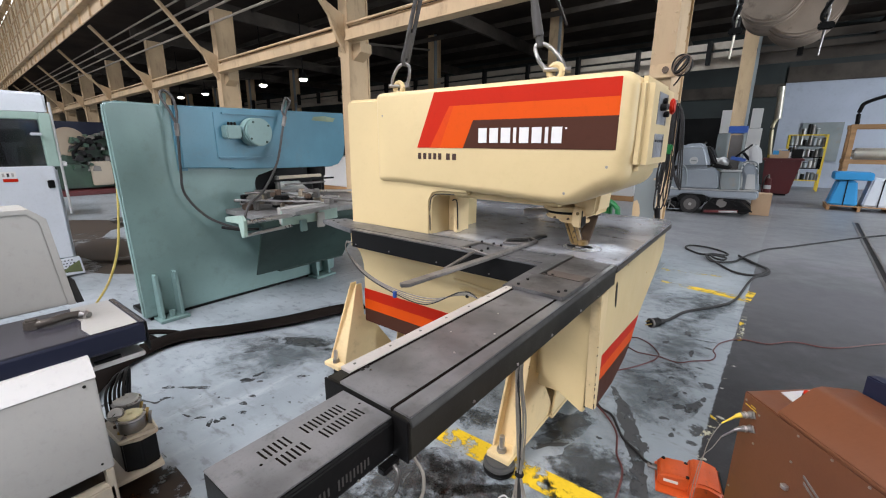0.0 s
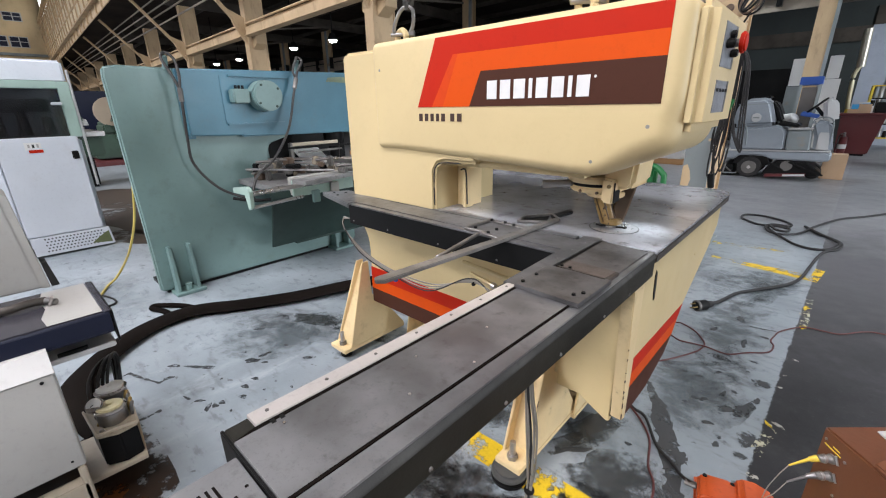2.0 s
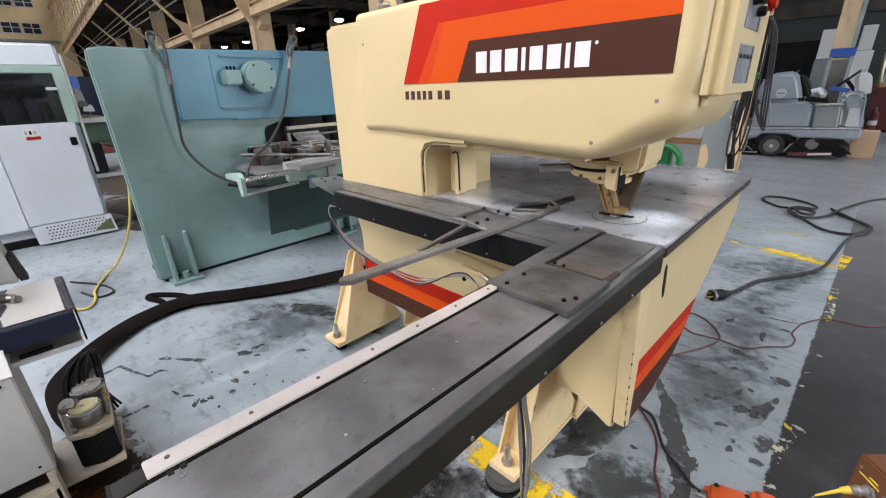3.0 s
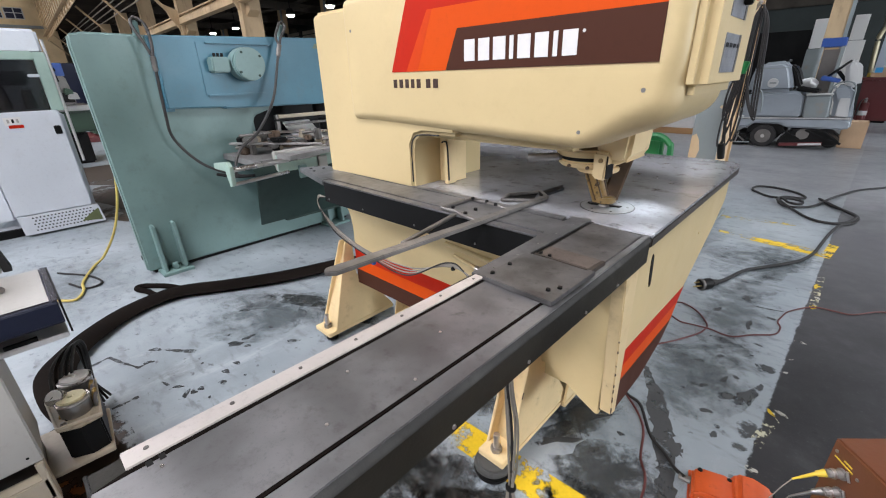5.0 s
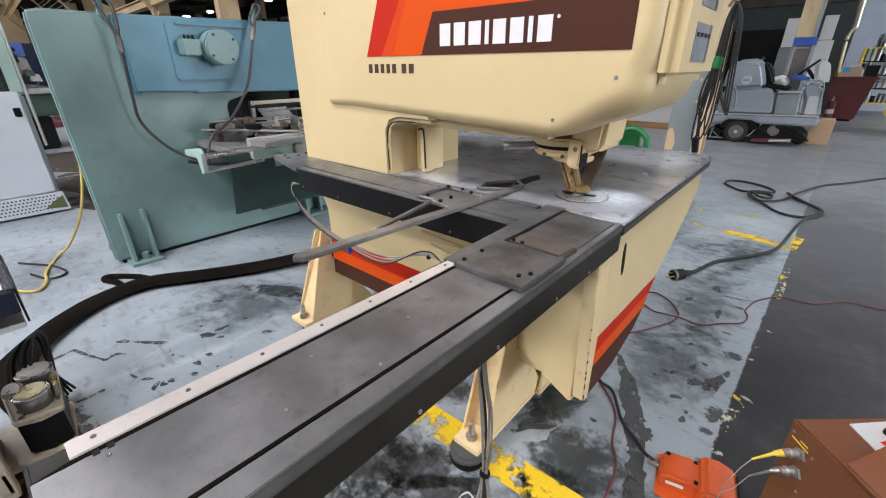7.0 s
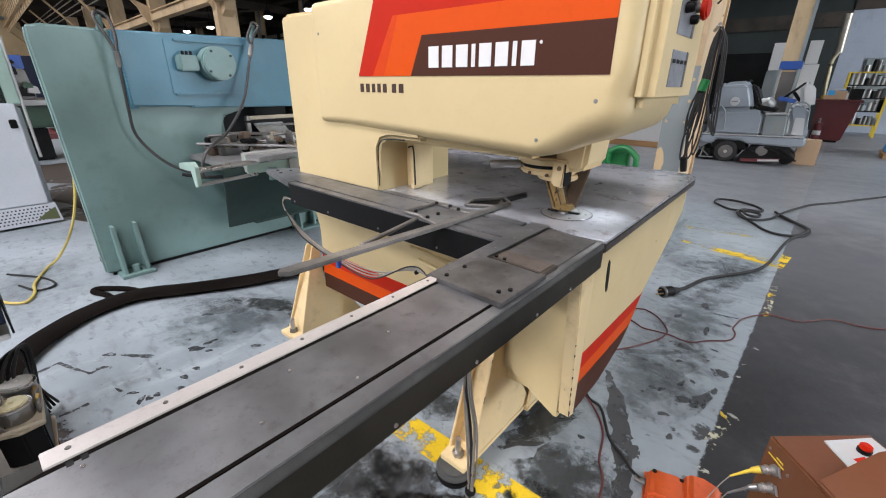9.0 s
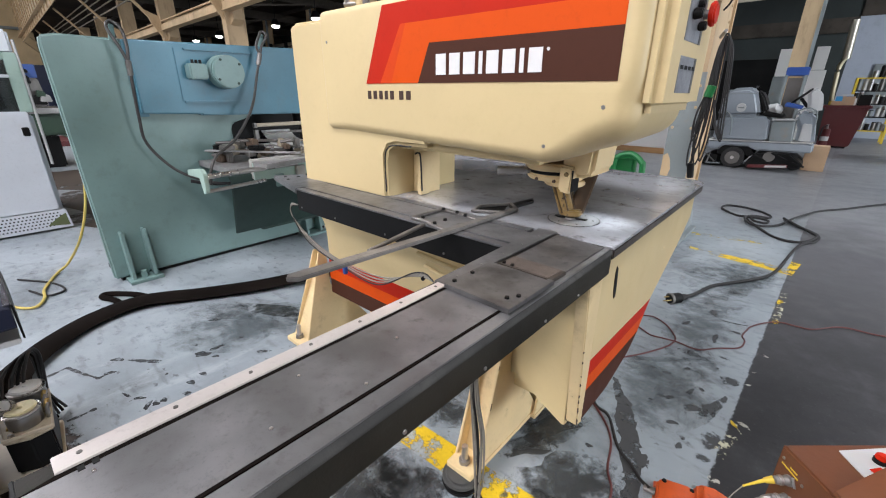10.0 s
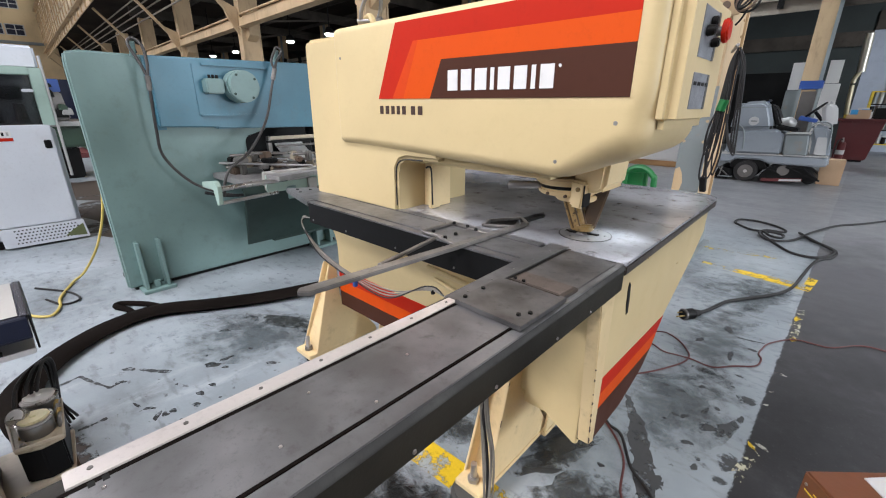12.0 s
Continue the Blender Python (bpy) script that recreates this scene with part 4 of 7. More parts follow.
for gy, n in ((-1.385, 6), (-1.335, 9)):
    for i in range(n):
        yy = gy + i * 0.0066
        part("louvre", box(0.1665, 0.1678, yy, yy + 0.0026, 0.851 + 0.002 * (i % 3), 0.868, 0), STEEL_DARK, drive)
for yy in (-1.30, -1.40):
    part("drive_screw", dots([(0.167, yy, 0.8415)], 0.0025, (1, 0, 0), 0.0012), STEEL_BRIGHT, drive)
part("cable_bracket", box(0.164, 0.180, -1.262, -1.228, 0.826, 0.838, 0.002), BLACK, press)
part("cable_clip", tube([(0.184, -1.245, 0.838), (0.196, -1.250, 0.834), (0.198, -1.258, 0.812), (0.188, -1.262, 0.80)], 0.0036, 8, 4), STEEL_DARK, press)
part("wire", tube([(0.188, -1.262, 0.80), (0.190, -1.256, 0.775), (0.205, -1.240, 0.768), (0.218, -1.222, 0.785), (0.212, -1.212, 0.815), (0.190, -1.210, 0.834)], 0.0028, 6), GREY_CABLE, press)

# long rail beside the column, open well in front of it
rail = part("rail", box(-0.97, 0.0, -0.345, -0.168, 0.825, 0.906, 0.002), BLACK, press)
part("rail_top", box(-1.02, -0.004, -0.310, -0.205, 0.905, 0.9112, 0.001), COVER_STEEL, rail)
part("rail_edge", box(-0.97, -0.004, -0.345, -0.318, 0.905, 0.9105, 0.001), COVER_STEEL, rail)
part("rail_edge", box(-1.06, -0.02, -0.198, -0.169, 0.905, 0.9118, 0.001), COVER_STEEL, rail)
rail_end = part("rail_end", prism([(-1.29, -0.270), (-0.975, -0.345), (-0.965, -0.170), (-1.22, -0.165)], "z", 0.888, 0.9105, 0.003), COVER_STEEL, rail)
for px, py in ((-1.22, -0.25), (-1.16, -0.27), (-1.18, -0.21)):
    part("end_bolt", dots([(px, py, 0.9105)], 0.008, (0, 0, 1), 0.002), BLACK, rail_end)
for px in (-0.94, -0.72, -0.45, -0.2):
    part("rail_screw", dots([(px, -0.345, 0.84)], 0.004, (0, -1, 0), 0.002), STEEL, rail)
# long work stop with open frames
stop = part("work_stop", prism([(-0.224, -0.800), (-0.208, -0.812), (-0.190, -0.795), (-0.158, -0.38), (-0.144, -0.06), (-0.152, -0.045), (-0.165, -0.05), (-0.184, -0.36), (-0.204, -0.58)], "z", 0.9125, 0.9225, 0.002), STOP_STEEL, press, "long flat steel work stop")
for a, b in (((-0.213, -0.60), (-0.262, -0.36)), ((-0.262, -0.345), (-0.165, -0.365)), ((-0.335, -0.335), (-0.250, -0.335)), ((-0.335, -0.335), (-0.330, -0.200)), ((-0.330, -0.205), (-0.165, -0.225)), ((-0.246, -0.155), (-0.268, -0.092)), ((-0.268, -0.092), (-0.205, 0.002)), ((-0.160, -0.100), (-0.246, -0.152)), ((-0.152, -0.045), (-0.205, 0.002))):
    part("stop_frame", bar((*a, 0.9165), (*b, 0.9165), 0.012, 0.009, 0.002), STOP_STEEL, stop)
part("stop_plate", prism([(-0.262, -0.345), (-0.165, -0.365), (-0.160, -0.225), (-0.250, -0.215)], "z", 0.9128, 0.9185, 0.001), COVER_STEEL, stop)
for px, py in ((-0.300, -0.325), (-0.235, -0.30), (-0.235, -0.345), (-0.315, -0.215), (-0.26, -0.215), (-0.22, -0.225)):
    part("stop_bolt", dots([(px, py, 0.922)], 0.006, (0, 0, 1), 0.005), BLACK, stop)
# wires under the rail
for i in range(4):
    o = 0.007 * i
    wire = tube([(-0.965, -0.347, 0.845), (-0.985, -0.365, 0.85 - o * 0.5), (-0.975, -0.37, 0.80), (-0.87, -0.35 - o, 0.715), (-0.72, -0.33, 0.665 - o), (-0.52, -0.31 - o, 0.655 - o), (-0.36, -0.30, 0.705 + o * 0.6), (-0.27, -0.31, 0.715), (-0.12, -0.35 - o, 0.69 - 2 * o), (0.03, -0.42, 0.74 - o)], 0.0026, 6)
    part("wire", wire, (GREY_CABLE, GREY_CABLE, GREY_CABLE, RUBBER)[i], press)
part("cable_tie", rod((-0.325, -0.305, 0.708), (-0.319, -0.305, 0.712), 0.007, 0.007, 8), BLACK, press)
part("cable_clip", box(-0.705, -0.690, -0.345, -0.33, 0.625, 0.655, 0.002), BLUE_PLASTIC, press)
part("conduit", rod((-0.50, -0.150, 0.705), (-0.16, -0.150, 0.680), 0.009, 0.009, 12, 0.002), CREAM, press)
part("conduit", rod((-0.47, -0.142, 0.660), (-0.36, -0.142, 0.640), 0.009, 0.009, 12, 0.002), CREAM, press)
part("conduit_cap", rod((-0.362, -0.142, 0.640), (-0.345, -0.142, 0.637), 0.013, 0.012, 12, 0.002), STEEL_BRIGHT, press)
random.seed(31)
for i in range(6):
    a = 0.006 * (i - 2.5)
    j = [random.uniform(-0.009, 0.009) for _ in range(5)]
    wire = tube([(0.00 + a, -0.43, 0.83), (-0.005 + a * 0.7, -0.440 + j[0], 0.62), (-0.004 + a * 0.5 + j[1], -0.436, 0.50), (0.0 + a + j[2], -0.425 + j[3], 0.36), (0.008 + a * 0.6, -0.42 + j[4], 0.20), (0.008 + a * 0.5, -0.425, 0.12), (0.03 + a * 2, -0.45 + j[1], 0.012), (0.09 + a * 3, -0.60 + j[0], 0.008), (0.13 + 2.5 * a, -0.85, 0.008)], 0.0034 if i % 2 else 0.0042, 6)
    part("wire", wire, GREY_CABLE if i in (0, 1, 4, 5) else RUBBER, press)
part("cable_tie", rod((-0.004, -0.438, 0.60), (-0.004, -0.438, 0.61), 0.019, 0.019, 10), BLACK, press)
part("cable_tie", rod((0.008, -0.425, 0.12), (0.008, -0.425, 0.128), 0.017, 0.017, 10), BLACK, press)

# lifting eyes
for ex in (-0.141, -0.966):
    part("lifting_eye_base", box(ex - 0.045, ex + 0.045, -0.028, 0.028, 1.528, 1.552, 0.008, 3), CREAM, press)
    ring = tube([(ex + 0.026 * math.cos(a), 0, 1.578 + 0.026 * math.sin(a)) for a in np.linspace(0, 2 * math.pi, 17)], 0.0125, 8, 1, up=(0, 1, 0))
    part("lifting_eye", ring, CREAM, press)


# hoist slings above the press
def hoist_sling(ex, lean, top, strands, r):
    t = thing("hoist_sling", (ex, 0, 1.60), "dark wire rope hoist sling with a steel shackle", "sling", "hoist slings")
    u = [(ex - 0.030, -0.016, 1.586), (ex - 0.038 + lean * 0.35, -0.018, 1.622), (ex - 0.026 + lean * 0.85, -0.012, 1.672), (ex + lean, 0, 1.688), (ex + 0.026 + lean * 0.85, 0.012, 1.672), (ex + 0.038 + lean * 0.35, 0.018, 1.622), (ex + 0.030, 0.016, 1.586)]
    part("shackle", tube(u, 0.008, 10, 5), STEEL, t)
    part("pin", rod((ex - 0.042, -0.022, 1.588), (ex + 0.042, 0.022, 1.588), 0.009, 0.009, 12), STEEL, t)
    part("pin_nut", rod((ex + 0.036, 0.019, 1.588), (ex + 0.050, 0.026, 1.588), 0.014, 0.014, 6), STEEL, t)
    x0 = ex + lean
    for s in strands:
        part("rope", tube([(x0, 0.004 * s, 1.676), (x0 + (top - x0) * 0.02 + 0.008 * s, 0.012 * s, 1.74), (x0 + (top - x0) * 0.10 + 0.006 * s, 0.010 * s, 1.97), (top, 0.010 * s, 4.6)], r, 10, 6), ROPE, t)
    part("splice", rod((x0 + (top - x0) * 0.012, 0, 1.71), (x0 + (top - x0) * 0.05, 0, 1.82), r * 1.35, r * 1.15, 12, 0.003), ROPE, t)


hoist_sling(-0.141, -0.07, -0.84, (0,), 0.015)
hoist_sling(-0.966, 0.04, 0.04, (-1, 1), 0.010)

# ---------------------------------------------------------------- teal press
tp = thing("teal_punch_press", (-3.2, 0.1, 0), "older teal and blue punch press with lifting ropes on it", "punch press", "punch presses")
press["group"] = "punch presses"
part("frame", prism([(-0.70, 0.025), (1.04, 0.025), (1.04, 0.66), (0.30, 0.70), (0.24, 0.80), (0.25, 0.94), (0.28, 1.03), (0.45, 1.08), (0.45, 1.56), (-0.64, 1.575), (-0.715, 1.56), (-0.722, 1.50)], "x", -2.99, -2.93, 0.012, 3), TEAL, tp, "teal welded frame")
part("body", prism([(-0.56, 0.03), (0.95, 0.03), (0.95, 0.60), (0.30, 0.70), (0.26, 1.55), (-0.56, 1.55)], "x", -3.5, -2.985, 0.01), TEAL, tp)
# the apron slopes down and away; its shade is in the colour
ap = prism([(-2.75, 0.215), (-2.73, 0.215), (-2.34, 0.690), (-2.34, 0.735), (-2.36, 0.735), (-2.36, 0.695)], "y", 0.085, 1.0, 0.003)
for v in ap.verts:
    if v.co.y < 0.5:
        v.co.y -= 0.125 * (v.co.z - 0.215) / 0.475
part("apron", ap, TEAL_SHADED, tp, "sloping teal apron under the table, shade put into its colour")
part("apron_shelf", prism([(-2.932, 0.195), (-2.735, 0.195), (-2.735, 0.214), (-2.932, 0.214)], "y", 0.30, 1.0, 0.002), TEAL_SHADED, tp)
part("throat_guard", box(-3.62, -3.50, 0.20, 1.40, 0.78, 1.09, 0.01), BLACK, tp)
part("skid", box(-3.33, -2.95, -0.66, 1.0, 0.0, 0.03, 0), BLACK, tp)
armt = part("arm", prism([(-0.315, 1.12), (0.05, 1.108), (0.052, 1.098), (1.02, 1.085), (1.12, 1.11), (1.19, 1.19), (1.21, 1.30), (1.21, 1.60), (-0.315, 1.567)], "x", -3.37, -2.87, 0.008, 3), TEAL_BLUE, tp, "blue sheet-metal arm cover with a yellow stain")
part("arm_flange", prism([(-0.33, 1.10), (-0.27, 1.10), (-0.27, 1.565), (-0.33, 1.565)], "x", -2.935, -2.905, 0.003), TEAL_BLUE, armt)
for k in range(6):
    part("arm_bolt", dots([(-2.905, -0.305, 1.15 + 0.075 * k)], 0.009, (1, 0, 0)), BLACK, armt)
part("stain", prism([(0.83, 1.515), (1.07, 1.51), (1.10, 1.545), (0.98, 1.56), (0.85, 1.548)], "x", -2.871, -2.868, 0), STAIN_YELLOW, armt)
mp = part("motor_plate", prism([(-0.06, 1.19), (0.47, 1.18), (0.47, 1.53), (-0.06, 1.535)], "x", -2.872, -2.862, 0.003), TEAL_BLUE, armt)
part("plate_lip", box(-2.865, -2.845, -0.05, 0.40, 1.185, 1.20, 0.003), TEAL_BLUE, armt)
part("plate_lip", box(-2.865, -2.845, 0.0, 0.46, 1.525, 1.54, 0.003), TEAL_BLUE, armt)
mot = part("motor", rod((-2.862, 0.235, 1.392), (-2.75, 0.230, 1.392), 0.114, 0.110, 40, 0.012), TEAL, tp)
part("motor_cap", rod((-2.752, 0.230, 1.392), (-2.722, 0.230, 1.392), 0.110, 0.108, 40, 0.006), TEAL, mot)
for a in range(4):
    part("cap_bolt", dots([(-2.722, 0.230 + 0.092 * math.cos(a * 1.571 + 0.6), 1.392 + 0.092 * math.sin(a * 1.571 + 0.6))], 0.010, (1, 0, 0)), TEAL_SHADED, mot)
part("terminal_box", box(-2.87, -2.775, -0.01, 0.11, 1.34, 1.44, 0.01), TEAL, mot)
for yy in (0.03, 0.055, 0.08):
    part("gland", rod((-2.82, yy, 1.438), (-2.82, yy, 1.465), 0.011, 0.009, 10), BLACK, mot)
for yy in (-0.605, -0.475):
    part("foot_rib", prism([(-2.935, 0.02), (-2.835, 0.02), (-2.865, 0.36), (-2.935, 0.36)], "y", yy - 0.011, yy + 0.011, 0.003), TEAL, tp)
part("foot_plate", box(-2.95, -2.80, -0.64, -0.44, 0.0, 0.022, 0.003), TEAL, tp)
part("foot_nut", rod((-2.86, -0.54, 0.02), (-2.86, -0.54, 0.07), 0.022, 0.022, 6), TEAL, tp)
for yy in (0.76, 0.90):
    part("foot_rib", prism([(-2.93, 0.02), (-2.83, 0.02), (-2.86, 0.30), (-2.93, 0.30)], "y", yy - 0.011, yy + 0.011, 0.003), TEAL, tp)
part("foot_plate", box(-2.95, -2.80, 0.72, 0.95, 0.0, 0.022, 0.003), TEAL, tp)
# its table, rails and clamps
part("table", box(-3.9, -2.36, -0.02, 1.45, 0.735, 0.775, 0.004), TEAL_TABLE, tp)
part("table_cover", prism([(-2.74, 0.74), (-2.98, 0.36), (-3.75, 0.74), (-3.52, 1.20)], "z", 0.776, 0.792, 0.003), WHITE, tp, "white sheet lying on the table")
sheet = prism([(-3.66, 0.82), (-3.50, 1.06), (-2.99, 0.89), (-2.92, 0.60)], "z", 0.0, 0.012, 0.002)
for v in sheet.verts:
    v.co.z += 0.795 + 0.125 * (-2.955 - v.co.x) / 0.65
part("table_cover", sheet, WHITE_VINYL, tp, "pale sheet propped up at the back")
part("carriage", prism([(-2.30, 0.10), (-2.16, 0.13), (-2.26, 0.60), (-2.45, 0.60), (-2.58, 0.31)], "z", 0.785, 0.815, 0.004), TEAL_TABLE, tp)
part("clamp_rail", bar((-2.34, 0.10, 0.765), (-2.34, 0.60, 0.765), 0.045, 0.13, 0.005), GREY, tp)
part("rail_face", box(-2.32, -2.295, 0.10, 0.62, 0.69, 0.81, 0.004), GREEN_TRIM, tp)
part("hanger", box(-2.295, -2.27, 0.40, 0.47, 0.64, 0.76, 0.004), GREY, tp)
part("hanger", box(-2.295, -2.27, 0.24, 0.30, 0.63, 0.72, 0.004), TEAL, tp)
part("rail_end", prism([(-2.42, 0.80), (-2.20, 0.83), (-2.16, 0.80), (-2.17, 0.69), (-2.21, 0.675), (-2.24, 0.77), (-2.42, 0.765)], "y", -0.265, -0.240, 0.003), GREEN_TRIM, tp)
part("guide_rod", rod((-2.22, -0.24, 0.775), (-2.30, 0.42, 0.775), 0.017, 0.017, 14), STEEL_BRIGHT, tp)
part("guide_rod", rod((-2.20, -0.24, 0.69), (-2.28, 0.16, 0.69), 0.012, 0.012, 12), STEEL_BRIGHT, tp)
part("flat_bar", bar((-2.75, -0.02, 0.865), (-2.30, 0.46, 0.845), 0.035, 0.012, 0.002), TEAL_TABLE, tp)
part("flat_bar", bar((-2.95, 0.25, 0.90), (-2.55, 1.20, 0.86), 0.02, 0.02, 0.002), STEEL_BRIGHT, tp)
random.seed(5)
for k in range(26):
    f = k / 25
    cx, cy = -2.78 + 0.42 * f + random.uniform(-0.08, 0.08), 0.06 + 0.46 * f + random.uniform(-0.09, 0.09)
    w, z0 = random.uniform(0.025, 0.055), 0.776 + 0.045 * (k % 3)
    bm = prism([(cx - w, cy - w * 0.8), (cx + w, cy - w * 0.5), (cx + w * 0.7, cy + w), (cx - w * 0.8, cy + w * 0.6)], "z", z0, z0 + random.uniform(0.03, 0.08), 0.008)
    part("clamp", bm, (STOP_STEEL, STEEL_DARK, GRIMY, RUSTY, BLACK)[k % 5], tp)
    if k % 2:
        part("clamp_screw", rod((cx - w, cy - w, z0 + 0.05), (cx + w * 1.6, cy + w * 1.4, z0 + 0.06), 0.011, 0.009, 8), STEEL_DARK, tp)
for k in range(5):
    cx, cy = -2.95 + 0.10 * k, 0.06 + 0.13 * k
    part("clamp_bar", bar((cx, cy, 0.84), (cx + 0.32, cy + 0.20, 0.825), 0.030, 0.022, 0.003), (STOP_STEEL, RUSTY, STEEL_DARK, STEEL_DARK, STOP_STEEL)[k], tp)
part("tool_holder", rod((-2.95, 0.90, 0.84), (-2.95, 0.90, 1.00), 0.040, 0.055, 20, 0.004), BLACK, tp)
part("tool_collar", rod((-2.95, 0.90, 1.00), (-2.95, 0.90, 1.09), 0.085, 0.09, 24, 0.004), BLACK, tp)
part("hold_down", bar((-2.80, 0.40, 1.015), (-2.80, 0.84, 1.015), 0.03, 0.028, 0.004), BEIGE, tp)
part("hold_down_bar", bar((-2.79, 0.36, 0.99), (-2.79, 0.98, 0.985), 0.02, 0.016, 0.002), BLACK, tp)
part("hold_down_post", box(-2.83, -2.79, 0.38, 0.41, 0.90, 1.03, 0.004), STEEL_DARK, tp)
part("hold_down", bar((-2.74, 0.42, 0.955), (-2.74, 0.84, 0.958), 0.02, 0.016, 0.003), STOP_STEEL, tp)
part("guide_rod", rod((-2.86, 0.44, 0.86), (-2.56, 0.86, 0.83), 0.008, 0.008, 10), STEEL_BRIGHT, tp)
part("rod_clamp", rod((-2.70, 0.66, 0.845), (-2.685, 0.68, 0.843), 0.016, 0.016, 12), BLACK, tp)


# looped lifting ropes with pressed sleeves
def lifting_rope(y, pts, eye):
    t = thing("lifting_rope", (-2.8, y, 1.57), "frayed wire lifting rope with a pressed metal sleeve", "wire rope", "lifting ropes")
    part("rope", tube(pts, 0.0095, 8, 6), ROPE, t)
    part("eye", tube(eye, 0.0095, 8, 6), ROPE, t)
    a, b = Vector(pts[0]), Vector(pts[1])
    part("sleeve", rod(a, a + (b - a).normalized() * 0.09, 0.017, 0.016, 14, 0.004), STOP_STEEL, t)
    part("lug", rod(Vector(eye[len(eye) // 2]) + Vector((-0.05, 0, -0.10)), Vector(eye[len(eye) // 2]) + Vector((0.0, 0, -0.02)), 0.020, 0.014, 12, 0.003), TEAL, t)


lifting_rope(-0.34, [(-2.80, -0.345, 1.44), (-2.80, -0.350, 1.31), (-2.82, -0.355, 1.10), (-2.84, -0.34, 0.93), (-2.80, -0.22, 0.75), (-2.72, -0.06, 0.655), (-2.66, 0.06, 0.625)], [(-2.80, -0.345, 1.43), (-2.82, -0.37, 1.52), (-2.86, -0.40, 1.62), (-2.88, -0.37, 1.66), (-2.85, -0.33, 1.62), (-2.81, -0.33, 1.52), (-2.80, -0.345, 1.43)])
lifting_rope(0.40, [(-2.78, 0.50, 1.53), (-2.76, 0.45, 1.40), (-2.68, 0.33, 1.15), (-2.55, 0.12, 0.95), (-2.44, -0.06, 0.87), (-2.40, -0.13, 0.79), (-2.40, -0.15, 0.69)], [(-2.78, 0.50, 1.52), (-2.80, 0.53, 1.58), (-2.84, 0.60, 1.66), (-2.87, 0.58, 1.69), (-2.84, 0.54, 1.65), (-2.80, 0.49, 1.58), (-2.78, 0.50, 1.52)])
tagged(part("strap_end", tube([(-2.70, -0.17, 0.675), (-2.68, -0.05, 0.64), (-2.66, 0.10, 0.625)], 0.012, 6, 4), RUBBER), "loose black strap end on the press", "strap")

# ---------------------------------------------------------------- white enclosed machine
wc = thing("machine_cabinet", (-5.4, -1.4, 0), "white enclosed machine with a dark window and green trim", "machine")
bm = box(-6.3, -4.90, -2.9, -0.66, 0.06, 1.05, 0.01)
box(-6.3, -4.80, -2.9, -0.66, 1.55, 1.74, 0.02, 3, bm=bm)
box(-6.3, -4.80, -2.9, -2.75, 1.05, 1.55, 0.01, bm=bm)
box(-6.3, -6.25, -2.75, -0.66, 1.05, 1.55, 0, bm=bm)
part("body", bm, WHITE, wc)
part("plinth", box(-6.2, -4.86, -2.9, -0.70, 0.0, 0.07, 0.0), BLACK, wc)
part("door", box(-4.90, -4.765, -1.26, -0.70, 0.20, 1.085, 0.008), WHITE, wc)
part("side_panel", box(-4.95, -4.83, -2.8, -1.265, 0.16, 1.05, 0.008), WHITE, wc)
part("window_frame", box(-4.86, -4.77, -0.74, -0.655, 1.08, 1.56, 0.006), GREEN_TRIM, wc)
part("window_frame", box(-4.86, -4.77, -2.75, -0.74, 1.50, 1.565, 0.006), GREEN_TRIM, wc)
part("window_glass", box(-4.84, -4.83, -2.75, -0.74, 1.08, 1.50, 0), SMOKED, wc, "smoked glass").visible_shadow = False
part("window_handle", box(-4.77, -4.74, -0.82, -0.74, 1.36, 1.385, 0.006), WHITE, wc)
for k in range(9):
    yy = -0.85 - 0.17 * k
    part("tool_pocket", rod((-5.05, yy, 1.10), (-5.05, yy, 1.26 + 0.06 * (k % 3)), 0.05, 0.035, 12), STEEL_DARK, wc)
part("inside_beam", box(-5.3, -5.1, -2.7, -0.8, 1.30, 1.42, 0.01), STEEL, wc)
part("edge_post", rod((-4.785, -0.645, 0.62), (-4.785, -0.645, 1.66), 0.011, 0.011, 10), WHITE_GREY, wc)
part("latch", box(-4.767, -4.755, -0.775, -0.725, 0.88, 0.955, 0.006), BLACK, wc)
part("grille", prism([(-1.24, 0.02), (-0.64, 0.02), (-0.66, 0.195), (-1.25, 0.195)], "x", -4.80, -4.755, 0.004), WHITE, wc)
bm = bmesh.new()
for i in range(17):
    for j in range(5):
        yy = -1.15 + 0.0265 * i + 0.013 * (j % 2)
        dots([(-4.755, yy, 0.055 + 0.029 * j)], 0.0085, (1, 0, 0), 0.0012, bm, 6)
part("perforation", bm, BLACK, wc)["kind"] = "stuff"
part("grille_stain", prism([(-0.82, 0.06), (-0.66, 0.04), (-0.67, 0.16), (-0.74, 0.12)], "x", -4.7548, -4.7535, 0), MOSS, wc)
part("notice", box(-4.765, -4.763, -1.08, -0.97, 0.98, 1.045, 0), WHITE_VINYL, wc)
part("notice_bar", box(-4.7635, -4.762, -1.06, -0.965, 0.955, 0.982, 0), RED, wc)
for i in range(3):
    part("notice_bar", box(-4.7635, -4.762, -1.06 + 0.03 * i, -1.045 + 0.03 * i, 1.0, 1.03, 0), (GREY, BLACK, GREY)[i], wc)

